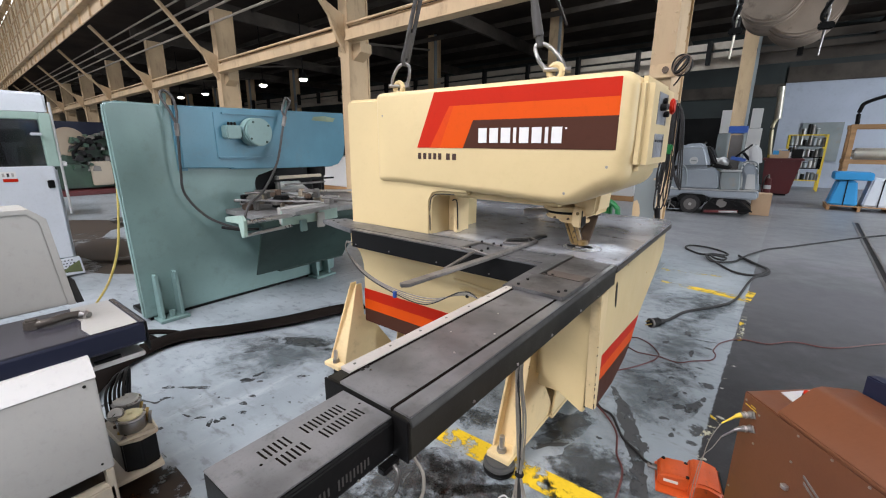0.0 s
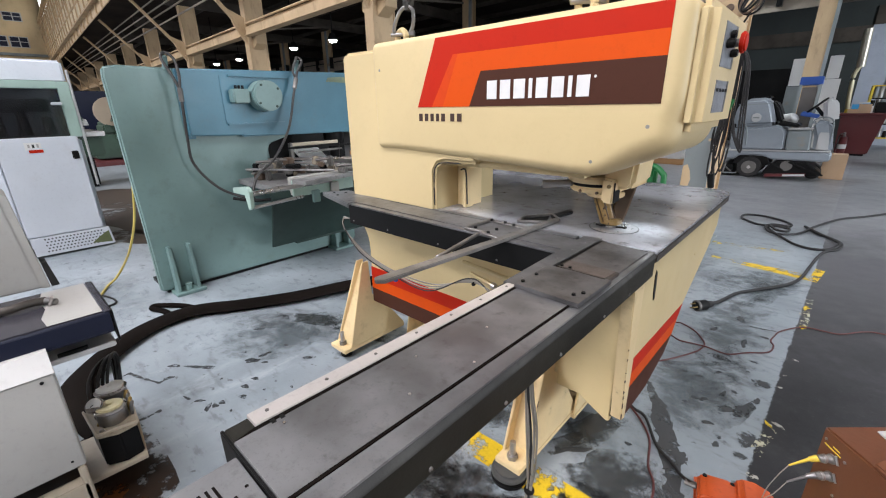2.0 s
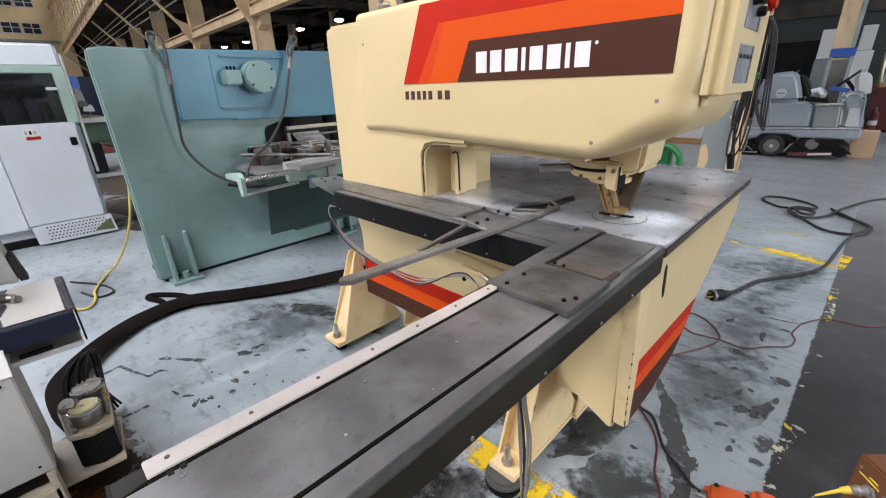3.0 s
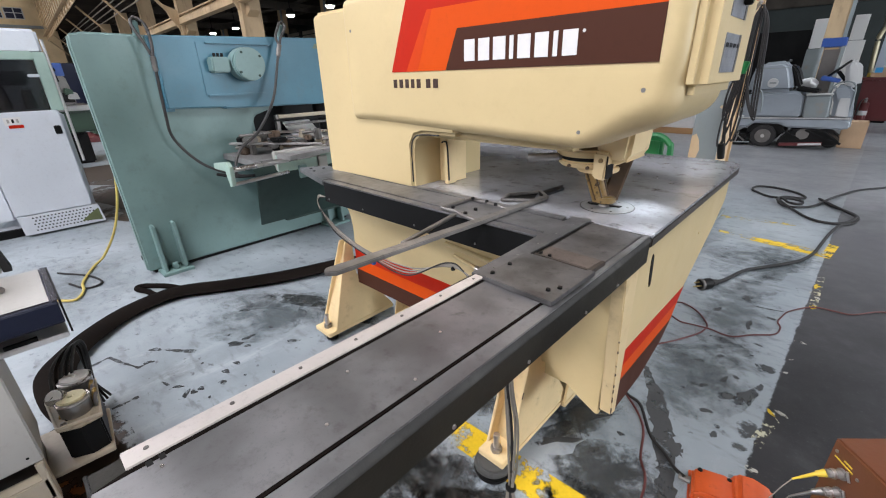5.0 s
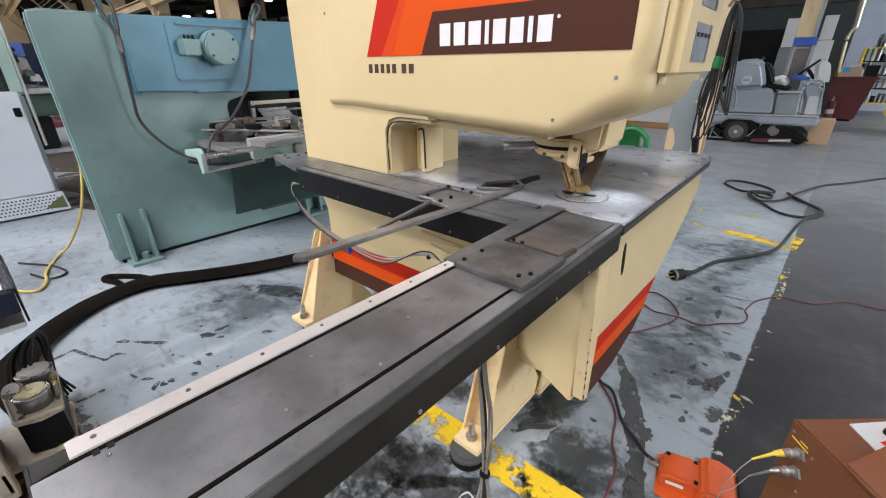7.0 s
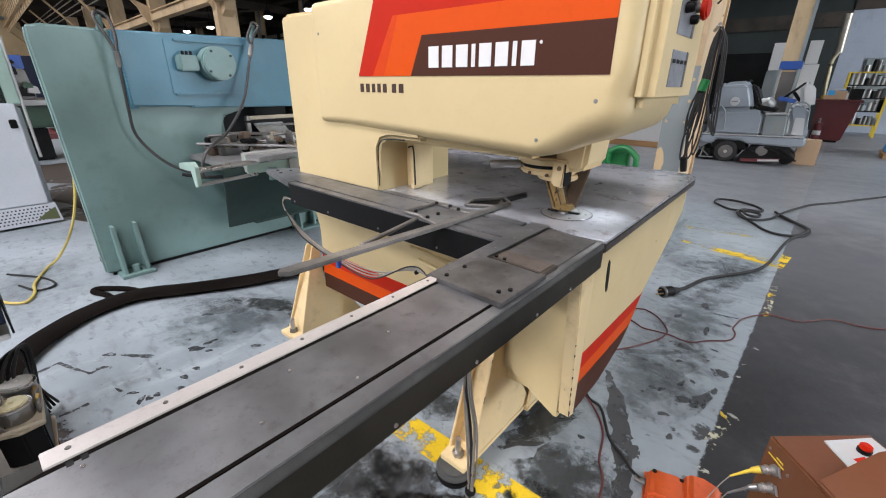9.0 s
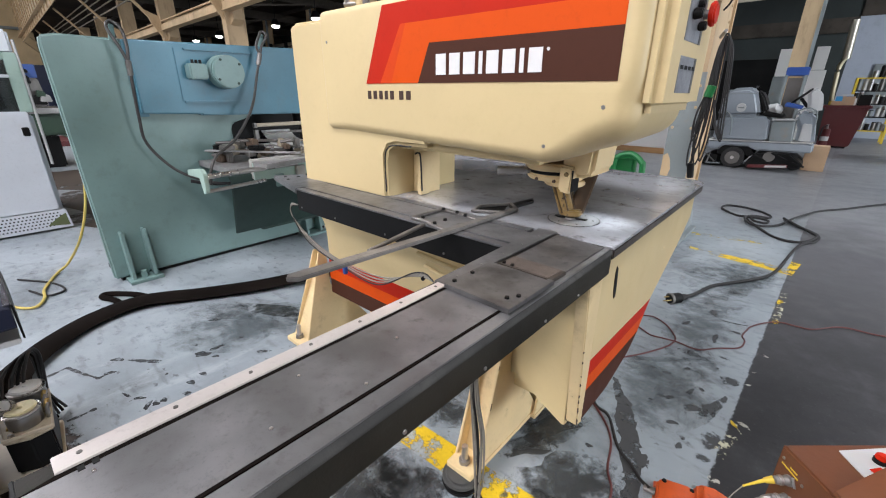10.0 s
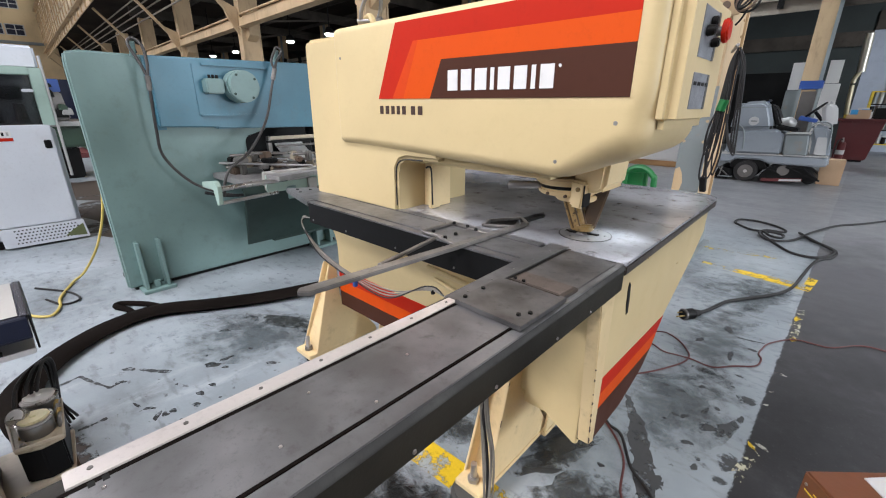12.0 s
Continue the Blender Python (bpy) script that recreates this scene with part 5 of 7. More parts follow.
# ---------------------------------------------------------------- low grey machine beside the camera
gm = thing("bench_machine", (-1.3, -1.6, 0), "low grey and white machine with a dark steel bench top", "machine")
bt = part("bench_top", prism([(-1.40, 0.638), (-1.068, 0.632), (-1.060, 0.640), (-1.060, 0.700), (-1.066, 0.7065), (-1.40, 0.7065)], "y", -2.6, -1.197, 0.002), NAVY, gm)
part("top_plate", box(-1.395, -1.066, -2.6, -1.212, 0.7045, 0.7095, 0.001), BENCH_STEEL, bt, "dark glossy steel bench top")
part("pale_end", prism([(-1.394, -1.325), (-1.31, -1.338), (-1.22, -1.330), (-1.14, -1.346), (-1.067, -1.340), (-1.067, -1.2125), (-1.394, -1.2125)], "z", 0.7094, 0.7101, 0), GREY, bt, "pale end of the bench top")
part("end_strip", box(-1.40, -1.062, -1.208, -1.194, 0.7055, 0.7100, 0.001), BENCH_STEEL, bt)
part("end_plate", prism([(-1.42, 0.62), (-1.085, 0.612), (-1.064, 0.598), (-1.055, 0.604), (-1.058, 0.709), (-1.40, 0.709)], "y", -1.194, -1.189, 0.001), BLACK, gm)
guard = part("guard", prism([(-2.6, 0.71), (-1.305, 0.71), (-1.335, 1.03), (-1.37, 1.065), (-2.6, 1.075)], "x", -1.62, -1.45, 0.006, 2), GREY, gm)
part("guard_edge", prism([(-1.318, 0.71), (-1.295, 0.71), (-1.325, 1.04), (-1.365, 1.078), (-2.6, 1.088), (-2.6, 1.072), (-1.375, 1.062), (-1.345, 1.03)], "x", -1.625, -1.442, 0.002), GREY, guard)
part("guard_seal", prism([(-1.292, 0.709), (-1.270, 0.709), (-1.285, 0.80), (-1.300, 0.80)], "x", -1.52, -1.45, 0.001), RUBBER, gm)
house = part("housing", prism([(-1.22, 0.262), (-1.005, 0.262), (-1.010, 0.590), (-1.043, 0.644), (-1.22, 0.650)], "y", -2.5, -1.360, 0.004, 2), GREY, gm)
part("housing_top", prism([(-1.22, 0.651), (-1.043, 0.645), (-1.009, 0.590), (-1.0055, 0.592), (-1.041, 0.6495), (-1.22, 0.655)], "y", -2.5, -1.3585, 0.001), WHITE_VINYL, house, "bright white sloping top edge")
for yy, zz in ((-1.39, 0.572), (-1.39, 0.29)):
    part("housing_screw", dots([(-1.008, yy, zz)], 0.005, (1, 0, 0), 0.003), BLACK, house)
part("carriage_plate", box(-1.40, -1.085, -1.36, -1.20, 0.575, 0.592, 0.003), WHITE_GREY, gm)
part("handle_slot", tube([(-1.10, -1.34, 0.593), (-1.098, -1.30, 0.594), (-1.10, -1.268, 0.594)], 0.010, 8, 4), BLACK, gm)
part("base_rail", box(-1.05, -1.00, -2.5, -1.37, 0.12, 0.20, 0.004), BEIGE, gm)
part("base_rail", box(-1.33, -1.26, -2.5, -1.26, 0.0, 0.127, 0.004), RUSTY, gm, "rust-brown base rail")
part("inner_box", box(-1.25, -1.12, -2.5, -1.375, 0.127, 0.262, 0.004), EDGE_STEEL, gm)
for yy in (-1.62, -2.2):
    part("base_leg", box(-1.060, -1.020, yy - 0.020, yy + 0.020, 0.0, 0.262, 0.004), BEIGE, gm)
part("shelf", prism([(-1.33, -1.42), (-1.075, -1.42), (-1.066, -1.210), (-1.31, -1.185)], "z", 0.128, 0.143, 0.002), BEIGE, gm)
part("rail_foot", prism([(-1.40, 0.10), (-1.365, 0.10), (-1.365, 0.262), (-1.385, 0.262), (-1.385, 0.13), (-1.40, 0.13)], "x", -1.05, -1.0, 0.003), BEIGE, gm)
part("shelf_leg", box(-1.30, -1.26, -1.25, -1.20, 0.0, 0.129, 0.002), RUSTY, gm)
# lubricator unit on the shelf
lu = thing("air_regulator", (-1.18, -1.26, 0.143), "grimy air lubricator unit with two caps and a gauge", "regulator")
part("tank", prism([(-1.275, -1.325), (-1.108, -1.318), (-1.082, -1.265), (-1.092, -1.212), (-1.31, -1.195)], "z", 0.143, 0.262, 0.005), BLACK, lu)
part("tank_rim", prism([(-1.285, -1.332), (-1.102, -1.322), (-1.076, -1.266), (-1.084, -1.206), (-1.318, -1.188)], "z", 0.262, 0.272, 0.003), GRIMY, lu, "grimy cream rim")
for a, b in (((-1.285, -1.330), (-1.104, -1.320)), ((-1.104, -1.320), (-1.086, -1.208)), ((-1.086, -1.208), (-1.316, -1.190))):
    part("rim_lip", bar((*a, 0.276), (*b, 0.276), 0.006, 0.010, 0.001), BEIGE, lu)
for cx, cy, r, ct in ((-1.290, -1.239, 0.050, WHITE_VINYL), (-1.165, -1.262, 0.047, CAP_CREAM)):
    bowl = part("bowl", rod((cx, cy, 0.27), (cx, cy, 0.322), r * 0.90, r * 0.94, 32, 0.004), STEEL, lu)
    part("bowl_collar", rod((cx, cy, 0.320), (cx, cy, 0.328), r * 0.99, r, 32, 0.002), STEEL_BRIGHT, bowl)
    part("bowl_cap", rod((cx, cy, 0.328), (cx, cy, 0.335), r * 0.86, r * 0.80, 32, 0.003), ct, bowl)
    part("cap_knob", rod((cx, cy, 0.334), (cx, cy, 0.340), 0.008, 0.006, 12, 0.001), ct, bowl)
gau = part("gauge", rod((-1.199, -1.290, 0.323), (-1.184, -1.300, 0.345), 0.027, 0.027, 28, 0.003), STEEL_BRIGHT, lu)
part("gauge_face", rod((-1.1865, -1.2983, 0.3425), (-1.1833, -1.3004, 0.3460), 0.022, 0.022, 28), WHITE_VINYL, gau)
part("gauge_needle", bar((-1.1825, -1.3008, 0.3472), (-1.174, -1.310, 0.346), 0.003, 0.001, 0), BLACK, gau)
part("gauge_stem", rod((-1.215, -1.29, 0.27), (-1.199, -1.29, 0.325), 0.009, 0.009, 10), STEEL, lu)
random.seed(44)
for k in range(9):
    fx, fy = -1.12 - 0.016 * k + random.uniform(-0.006, 0.006), -1.302 + 0.012 * (k % 3)
    part("fitting", rod((fx, fy, 0.271), (fx + random.uniform(-0.004, 0.004), fy, 0.282 + 0.008 * (k % 3)), random.uniform(0.006, 0.011), 0.006, 6, 0.001), (STEEL, BLACK, RUSTY, BRASS)[k % 4], lu)
for k in range(4):
    part("pipe_elbow", tube([(-1.24 + 0.03 * k, -1.21, 0.272), (-1.242 + 0.03 * k, -1.208, 0.30), (-1.255 + 0.03 * k, -1.200, 0.312)], 0.006, 8, 4), (BRASS, STEEL)[k % 2], lu)
for k in range(5):
    o = 0.014 * k
    part("hose", tube([(-1.29 + o * 0.3, -1.25 - o, 0.30), (-1.34, -1.23 - o, 0.36), (-1.38 - o * 0.4, -1.20 - o * 0.6, 0.41 - o * 0.4), (-1.44, -1.18 - o * 0.4, 0.36), (-1.48 - o, -1.20, 0.16), (-1.55 - o, -1.22 + o, 0.012)], 0.0052, 8), (RUBBER, BLACK, RUBBER, SLING, RUBBER)[k], lu)
# tool lying on the bench
ht = thing("air_tool", (-1.26, -1.38, 0.709), "greasy steel hand tool lying on the bench", "tool")
part("shank", tube([(-1.262, -1.435, 0.724), (-1.250, -1.400, 0.727), (-1.258, -1.360, 0.729), (-1.262, -1.322, 0.724)], 0.013, 12, 5), EDGE_STEEL, ht)
part("head", rod((-1.272, -1.442, 0.709), (-1.272, -1.442, 0.742), 0.023, 0.020, 20, 0.005), EDGE_STEEL, ht)
part("socket", rod((-1.262, -1.325, 0.724), (-1.232, -1.300, 0.722), 0.012, 0.010, 12, 0.002), STEEL, ht)
part("pin", rod((-1.240, -1.318, 0.710), (-1.228, -1.306, 0.742), 0.005, 0.005, 8), STEEL_BRIGHT, ht)

# ---------------------------------------------------------------- brown control box beside the aisle
BOX = Matrix.Translation((0.607, -0.278, 0)) @ pose(0, 0, 0, 0, 0, -48.5)


def boxed(bm):
    bmesh.ops.transform(bm, matrix=BOX, verts=bm.verts)
    return bm


# local axes: x along the long side, y across it
cb = thing("control_box", (0.9, -0.5, 0), "brown painted steel control box with cable connectors", "control box")
part("body", boxed(box(0.0, 1.0, 0.0, 0.20, 0.03, 0.640, 0.004)), BROWN_BOX, cb)
part("lid", boxed(prism([(0.004, 0.638), (0.200, 0.638), (0.200, 0.705), (0.098, 0.720), (0.078, 0.716), (-0.003, 0.650), (-0.003, 0.643)], "x", 0.108, 1.0, 0.003)), BROWN_BOX, cb, "brown sloping lid")
part("plinth", boxed(box(0.02, 0.98, 0.02, 0.19, 0.0, 0.032, 0)), BLACK, cb)
part("back_panel", boxed(box(0.118, 1.0, 0.204, 0.235, 0.06, 0.752, 0.003)), NAVY, cb)
pl = part("name_plate", boxed(prism([(0.018, 0.092), (0.012, 0.190), (0.105, 0.190), (0.105, 0.082)], "z", 0.6395, 0.6425, 0)), WHITE_GREY, cb, "pale plate with a red button")
part("plate_patch", boxed(prism([(0.060, 0.108), (0.056, 0.132), (0.082, 0.134), (0.086, 0.112)], "z", 0.6424, 0.6432, 0)), RED, pl)
rb = part("button", boxed(rod((0.045, 0.142, 0.6420), (0.045, 0.142, 0.650), 0.011, 0.011, 16, 0.001)), BLACK, cb)
part("button_cap", boxed(rod((0.045, 0.142, 0.650), (0.045, 0.142, 0.660), 0.010, 0.009, 20, 0.002)), RED, rb)
for k, (u, z) in enumerate(((0.036, 0.587), (0.043, 0.548))):
    con = part("connector", boxed(rod((u, -0.001, z), (u - 0.004, -0.026, z - 0.002), 0.0084, 0.0076, 20, 0.0015)), STOP_STEEL, cb)
    part("collar", boxed(rod((u - 0.004, -0.025, z - 0.002), (u - 0.009, -0.038, z - 0.010), 0.0074, 0.005, 16, 0.001)), (YELLOW_PAINT, STEEL)[k], con)
    part("strain_relief", boxed(rod((u - 0.009, -0.037, z - 0.010), (u - 0.022, -0.062, z - 0.040), 0.0036, 0.0018, 10)), (YELLOW_PAINT, STEEL)[k], con)
    part("flange", boxed(rod((u, 0.001, z), (u, -0.004, z), 0.0108, 0.0108, 20, 0.001)), STOP_STEEL, con)
    part("coupling_ring", boxed(rod((u - 0.002, -0.012, z - 0.001), (u - 0.0026, -0.018, z - 0.0014), 0.0092, 0.0092, 20, 0.001)), STEEL_BRIGHT, con)
    part("latch", boxed(bar((u + 0.008, -0.004, z + 0.016), (u + 0.016, -0.002, z - 0.002), 0.002, 0.004, 0)), STEEL_BRIGHT, con)
for u0, z0, u1, z1 in ((0.012, 0.606, 0.050, 0.603), (0.030, 0.612, 0.046, 0.611)):
    part("legend_bar", boxed(prism([(u0, z0), (u1, z1), (u1, z1 + 0.0025), (u0, z0 + 0.0025)], "y", -0.0012, -0.0002, 0)), YELLOW_PAINT, cb)
for u, z in ((0.012, 0.618), (0.060, 0.602), (0.060, 0.514), (0.171, 0.626), (0.254, 0.629), (0.332, 0.631), (0.169, 0.550), (0.012, 0.33), (0.45, 0.630), (0.60, 0.630)):
    part("screw", boxed(dots([(u, 0, z)], 0.0038, (0, -1, 0), 0.0015)), STEEL, cb)
part("latch", boxed(box(0.166, 0.182, -0.014, 0.0, 0.474, 0.488, 0.003)), STEEL_BRIGHT, cb)
for k in range(2):
    part("rating_bar", boxed(prism([(0.205 + 0.004 * k, 0.538 - 0.016 * k), (0.30, 0.49 - 0.016 * k), (0.30, 0.496 - 0.016 * k), (0.205 + 0.004 * k, 0.545 - 0.016 * k)], "y", -0.0012, -0.0002, 0)), STOP_STEEL, cb)

# ---------------------------------------------------------------- foot pedal
fp = thing("foot_switch", (0.49, 0.05, 0), "scuffed orange cast foot switch with a hooded pedal", "foot pedal")
FOOT = Matrix.Translation((0.40, 0.02, 0)) @ pose(0, 0, 0, 0, 0, 12) @ Matrix.Diagonal((1, 1, 0.68, 1))


def footed(bm):
    bmesh.ops.transform(bm, matrix=FOOT, verts=bm.verts)
    return bm


part("housing", footed(prism([(0.0, 0.008), (0.12, 0.008), (0.12, 0.085), (0.09, 0.098), (0.02, 0.090), (0.0, 0.07)], "y", -0.035, 0.075, 0.010, 3)), ORANGE_PAINT, fp)
part("hood", footed(prism([(0.105, 0.008), (0.225, 0.008), (0.225, 0.03), (0.215, 0.090), (0.165, 0.118), (0.12, 0.112), (0.105, 0.085)], "y", -0.065, 0.095, 0.012, 3)), ORANGE_PAINT, fp)
part("opening", footed(prism([(0.222, 0.02), (0.2275, 0.02), (0.219, 0.085), (0.213, 0.085)], "y", -0.045, 0.075, 0)), BLACK, fp)
part("base_plate", footed(box(-0.005, 0.23, -0.07, 0.10, 0.0, 0.010, 0.002)), ORANGE_PAINT, fp)
part("label_bar", footed(prism([(0.02, 0.045), (0.07, 0.045), (0.07, 0.062), (0.02, 0.062)], "y", -0.0362, -0.035, 0)), WHITE_VINYL, fp)
for u, v in ((0.02, 0.06), (0.10, 0.06), (0.10, -0.02)):
    part("screw", footed(dots([(u, v, 0.092)], 0.008, (0, 0, 1), 0.004)), BLACK, fp)
part("gland", footed(rod((0.0, 0.03, 0.045), (-0.035, 0.035, 0.04), 0.014, 0.012, 12, 0.002)), STEEL_DARK, fp)


# ---------------------------------------------------------------- cables and straps on the floor
def cable(name, pts, r, mat, label, steps=8, flat=1.0, category="cable"):
    return tagged(part(name, tube(pts, r, 8, steps, flat), mat), label, category)


ls = thing("lifting_strap", (-2.1, -0.6, 0), "dark woven lifting strap lying twisted on the floor", "strap")
part("webbing", tube([(-1.52, -1.27, 0.022), (-1.72, -1.31, 0.024), (-1.95, -1.31, 0.03), (-2.12, -1.23, 0.024), (-2.28, -1.09, 0.022), (-2.40, -0.90, 0.024), (-2.42, -0.66, 0.03), (-2.28, -0.39, 0.022), (-2.10, -0.08, 0.030), (-1.98, 0.24, 0.035), (-1.90, 0.50, 0.024)], 0.024, 8, 8, 3.3), SLING, ls)
part("end_loop", tube([(-2.42, -0.60, 0.016), (-2.58, -0.66, 0.016), (-2.70, -0.75, 0.016), (-2.74, -0.80, 0.016), (-2.70, -0.82, 0.016), (-2.60, -0.78, 0.016), (-2.46, -0.76, 0.016)], 0.016, 8, 6, 1.3), SLING, ls, "folded end loop of the strap")
cable("yellow_hose", [(-3.40, -0.585, 1.30), (-3.38, -0.60, 1.05), (-3.36, -0.63, 0.80), (-3.36, -0.68, 0.50), (-3.40, -0.76, 0.25), (-3.48, -0.86, 0.06), (-3.42, -0.95, 0.012), (-3.15, -1.05, 0.012), (-2.98, -1.07, 0.012), (-2.86, -1.13, 0.012), (-2.98, -1.22, 0.012), (-3.25, -1.25, 0.012)], 0.0085, YELLOW_HOSE, "yellow air hose hanging beside the teal press", category="hose")
cable("black_cord", [(-3.5, -1.15, 0.008), (-3.25, -1.0, 0.008), (-3.05, -0.96, 0.008), (-3.02, -1.05, 0.008), (-3.2, -1.12, 0.008)], 0.007, RUBBER, "thin black cord curled beside the yellow hose")
cable("red_cable", [(-0.10, 1.22, 0.007), (0.009, 1.304, 0.007), (0.054, 1.307, 0.007), (0.124, 1.260, 0.007), (0.179, 1.183, 0.007), (0.199, 1.128, 0.007), (0.189, 1.049, 0.007), (0.147, 0.952, 0.007), (0.086, 0.841, 0.007), (0.0, 0.72, 0.007)], 0.0042, RED_CABLE, "thin red cable looped beside the press")
cable("red_cable", [(-0.05, 1.16, 0.007), (0.032, 1.118, 0.007), (0.084, 1.086, 0.009), (0.151, 1.093, 0.012), (0.215, 1.106, 0.010), (0.280, 1.101, 0.007), (0.327, 1.115, 0.007), (0.388, 1.188, 0.007), (0.472, 1.268, 0.007), (0.487, 1.361, 0.007), (0.469, 1.419, 0.007), (0.479, 1.503, 0.007), (0.498, 1.582, 0.007), (0.563, 1.695, 0.007), (0.622, 1.745, 0.007), (0.694, 1.751, 0.007), (0.763, 1.771, 0.007), (0.893, 1.915, 0.007), (1.10, 1.965, 0.007), (1.42, 2.30, 0.007), (2.2, 3.0, 0.007)], 0.0042, RED_CABLE, "thin red cable winding across the floor")
cable("red_cable", [(0.03, 0.37, 0.007), (0.074, 0.340, 0.007), (0.150, 0.266, 0.007), (0.201, 0.184, 0.007), (0.235, 0.058, 0.007), (0.289, -0.07, 0.007), (0.30, -0.45, 0.007), (0.26, -0.9, 0.007)], 0.0042, RED_CABLE, "thin red cable from under the press")
cable("pedal_cable", [(0.03, 0.40, 0.008), (0.081, 0.341, 0.008), (0.143, 0.314, 0.008), (0.226, 0.182, 0.008), (0.292, 0.128, 0.010), (0.340, 0.075, 0.02), (0.375, 0.045, 0.036)], 0.006, RUBBER, "black cable from the press to the foot switch")
cable("power_cable", [(0.115, 1.665, 0.030), (0.155, 1.801, 0.014), (0.212, 2.014, 0.012), (0.287, 2.146, 0.012), (0.406, 2.331, 0.012), (0.485, 2.484, 0.012), (0.534, 2.683, 0.012), (0.565, 2.968, 0.012), (0.600, 3.287, 0.012), (0.644, 3.536, 0.012), (0.730, 3.699, 0.012), (0.756, 3.919, 0.012), (0.685, 4.076, 0.012), (0.580, 4.201, 0.012), (0.460, 4.463, 0.014), (0.540, 4.230, 0.030), (0.667, 3.996, 0.032), (0.740, 3.830, 0.030), (0.660, 3.600, 0.022), (0.550, 3.574, 0.012), (0.431, 3.638, 0.012), (0.311, 3.848, 0.012), (0.200, 4.080, 0.012), (0.160, 4.229, 0.012), (0.247, 4.296, 0.012), (0.343, 4.238, 0.012), (0.332, 4.103, 0.014), (0.245, 4.085, 0.022), (0.179, 4.189, 0.030), (0.061, 4.262, 0.014), (-0.059, 4.403, 0.012), (-0.117, 4.513, 0.012), (-0.100, 4.688, 0.012), (0.051, 4.738, 0.012), (0.238, 4.632, 0.012), (0.341, 4.480, 0.012), (0.332, 4.363, 0.014), (0.198, 4.280, 0.030), (0.150, 4.130, 0.030), (0.215, 3.937, 0.022), (0.325, 3.928, 0.022), (0.439, 4.114, 0.014), (0.533, 4.414, 0.030), (0.616, 4.749, 0.014), (0.751, 5.117, 0.012), (0.968, 5.438, 0.012), (1.30, 6.0, 0.012), (2.2, 7.4, 0.012), (3.4, 8.6, 0.012)], 0.0115, RUBBER, "heavy black power cable looped on the floor", steps=6)
pg = thing("power_plug", (0.08, 1.58, 0), "heavy black and brass plug on the floor", "plug")
part("shell", rod((0.10, 1.63, 0.035), (0.055, 1.565, 0.035), 0.034, 0.034, 20, 0.005), BLACK, pg)
part("ring", rod((0.065, 1.58, 0.035), (0.055, 1.566, 0.035), 0.037, 0.037, 20, 0.002), STEEL_DARK, pg)
for k in range(3):
    a = k * 2.1
    part("blade", rod((0.056 + 0.014 * math.cos(a), 1.566 - 0.008 * math.cos(a), 0.035 + 0.016 * math.sin(a)), (0.036 + 0.014 * math.cos(a), 1.538 - 0.008 * math.cos(a), 0.035 + 0.016 * math.sin(a)), 0.004, 0.004, 8), BRASS, pg)
part("grip", rod((0.10, 1.63, 0.035), (0.125, 1.68, 0.03), 0.026, 0.018, 16, 0.003), RUBBER, pg)
END1 = BOX @ Vector((0.014, -0.062, 0.547))
END2 = BOX @ Vector((0.021, -0.062, 0.508))
for end, off, label in ((END1, 0.0, "thin grey cable plugged into the brown box"), (END2, 0.012, "grey cable plugged into the brown box")):
    cable("connector_cable", [end, end + Vector((-0.014, -0.010, -0.035)), end + Vector((-0.026 - off, -0.012, -0.10)), end + Vector((-0.034 - off, 0.0, -0.30)), Vector((end.x - 0.02 - off, end.y + 0.02, 0.006))], 0.0010, GREY_CABLE, label)



# ---------------------------------------------------------------- marks on the floor
def blob(cx, cy, rx, ry, turn, seed, z=0.0012, n=22):
    random.seed(seed)
    ph = [random.uniform(0, 6.28) for _ in range(4)]
    c, s = math.cos(radians(turn)), math.sin(radians(turn))
    bm = bmesh.new()
    vs = []
    for k in range(n):
        a = 2 * math.pi * k / n
        f = 1 + 0.18 * math.sin(2 * a + ph[0]) + 0.14 * math.sin(3 * a + ph[1]) + 0.10 * math.sin(5 * a + ph[2])
        u, v = rx * f * math.cos(a), ry * f * math.sin(a)
        vs.append(bm.verts.new((cx + c * u - s * v, cy + s * u + c * v, z)))
    bm.faces.new(vs)
    return bm


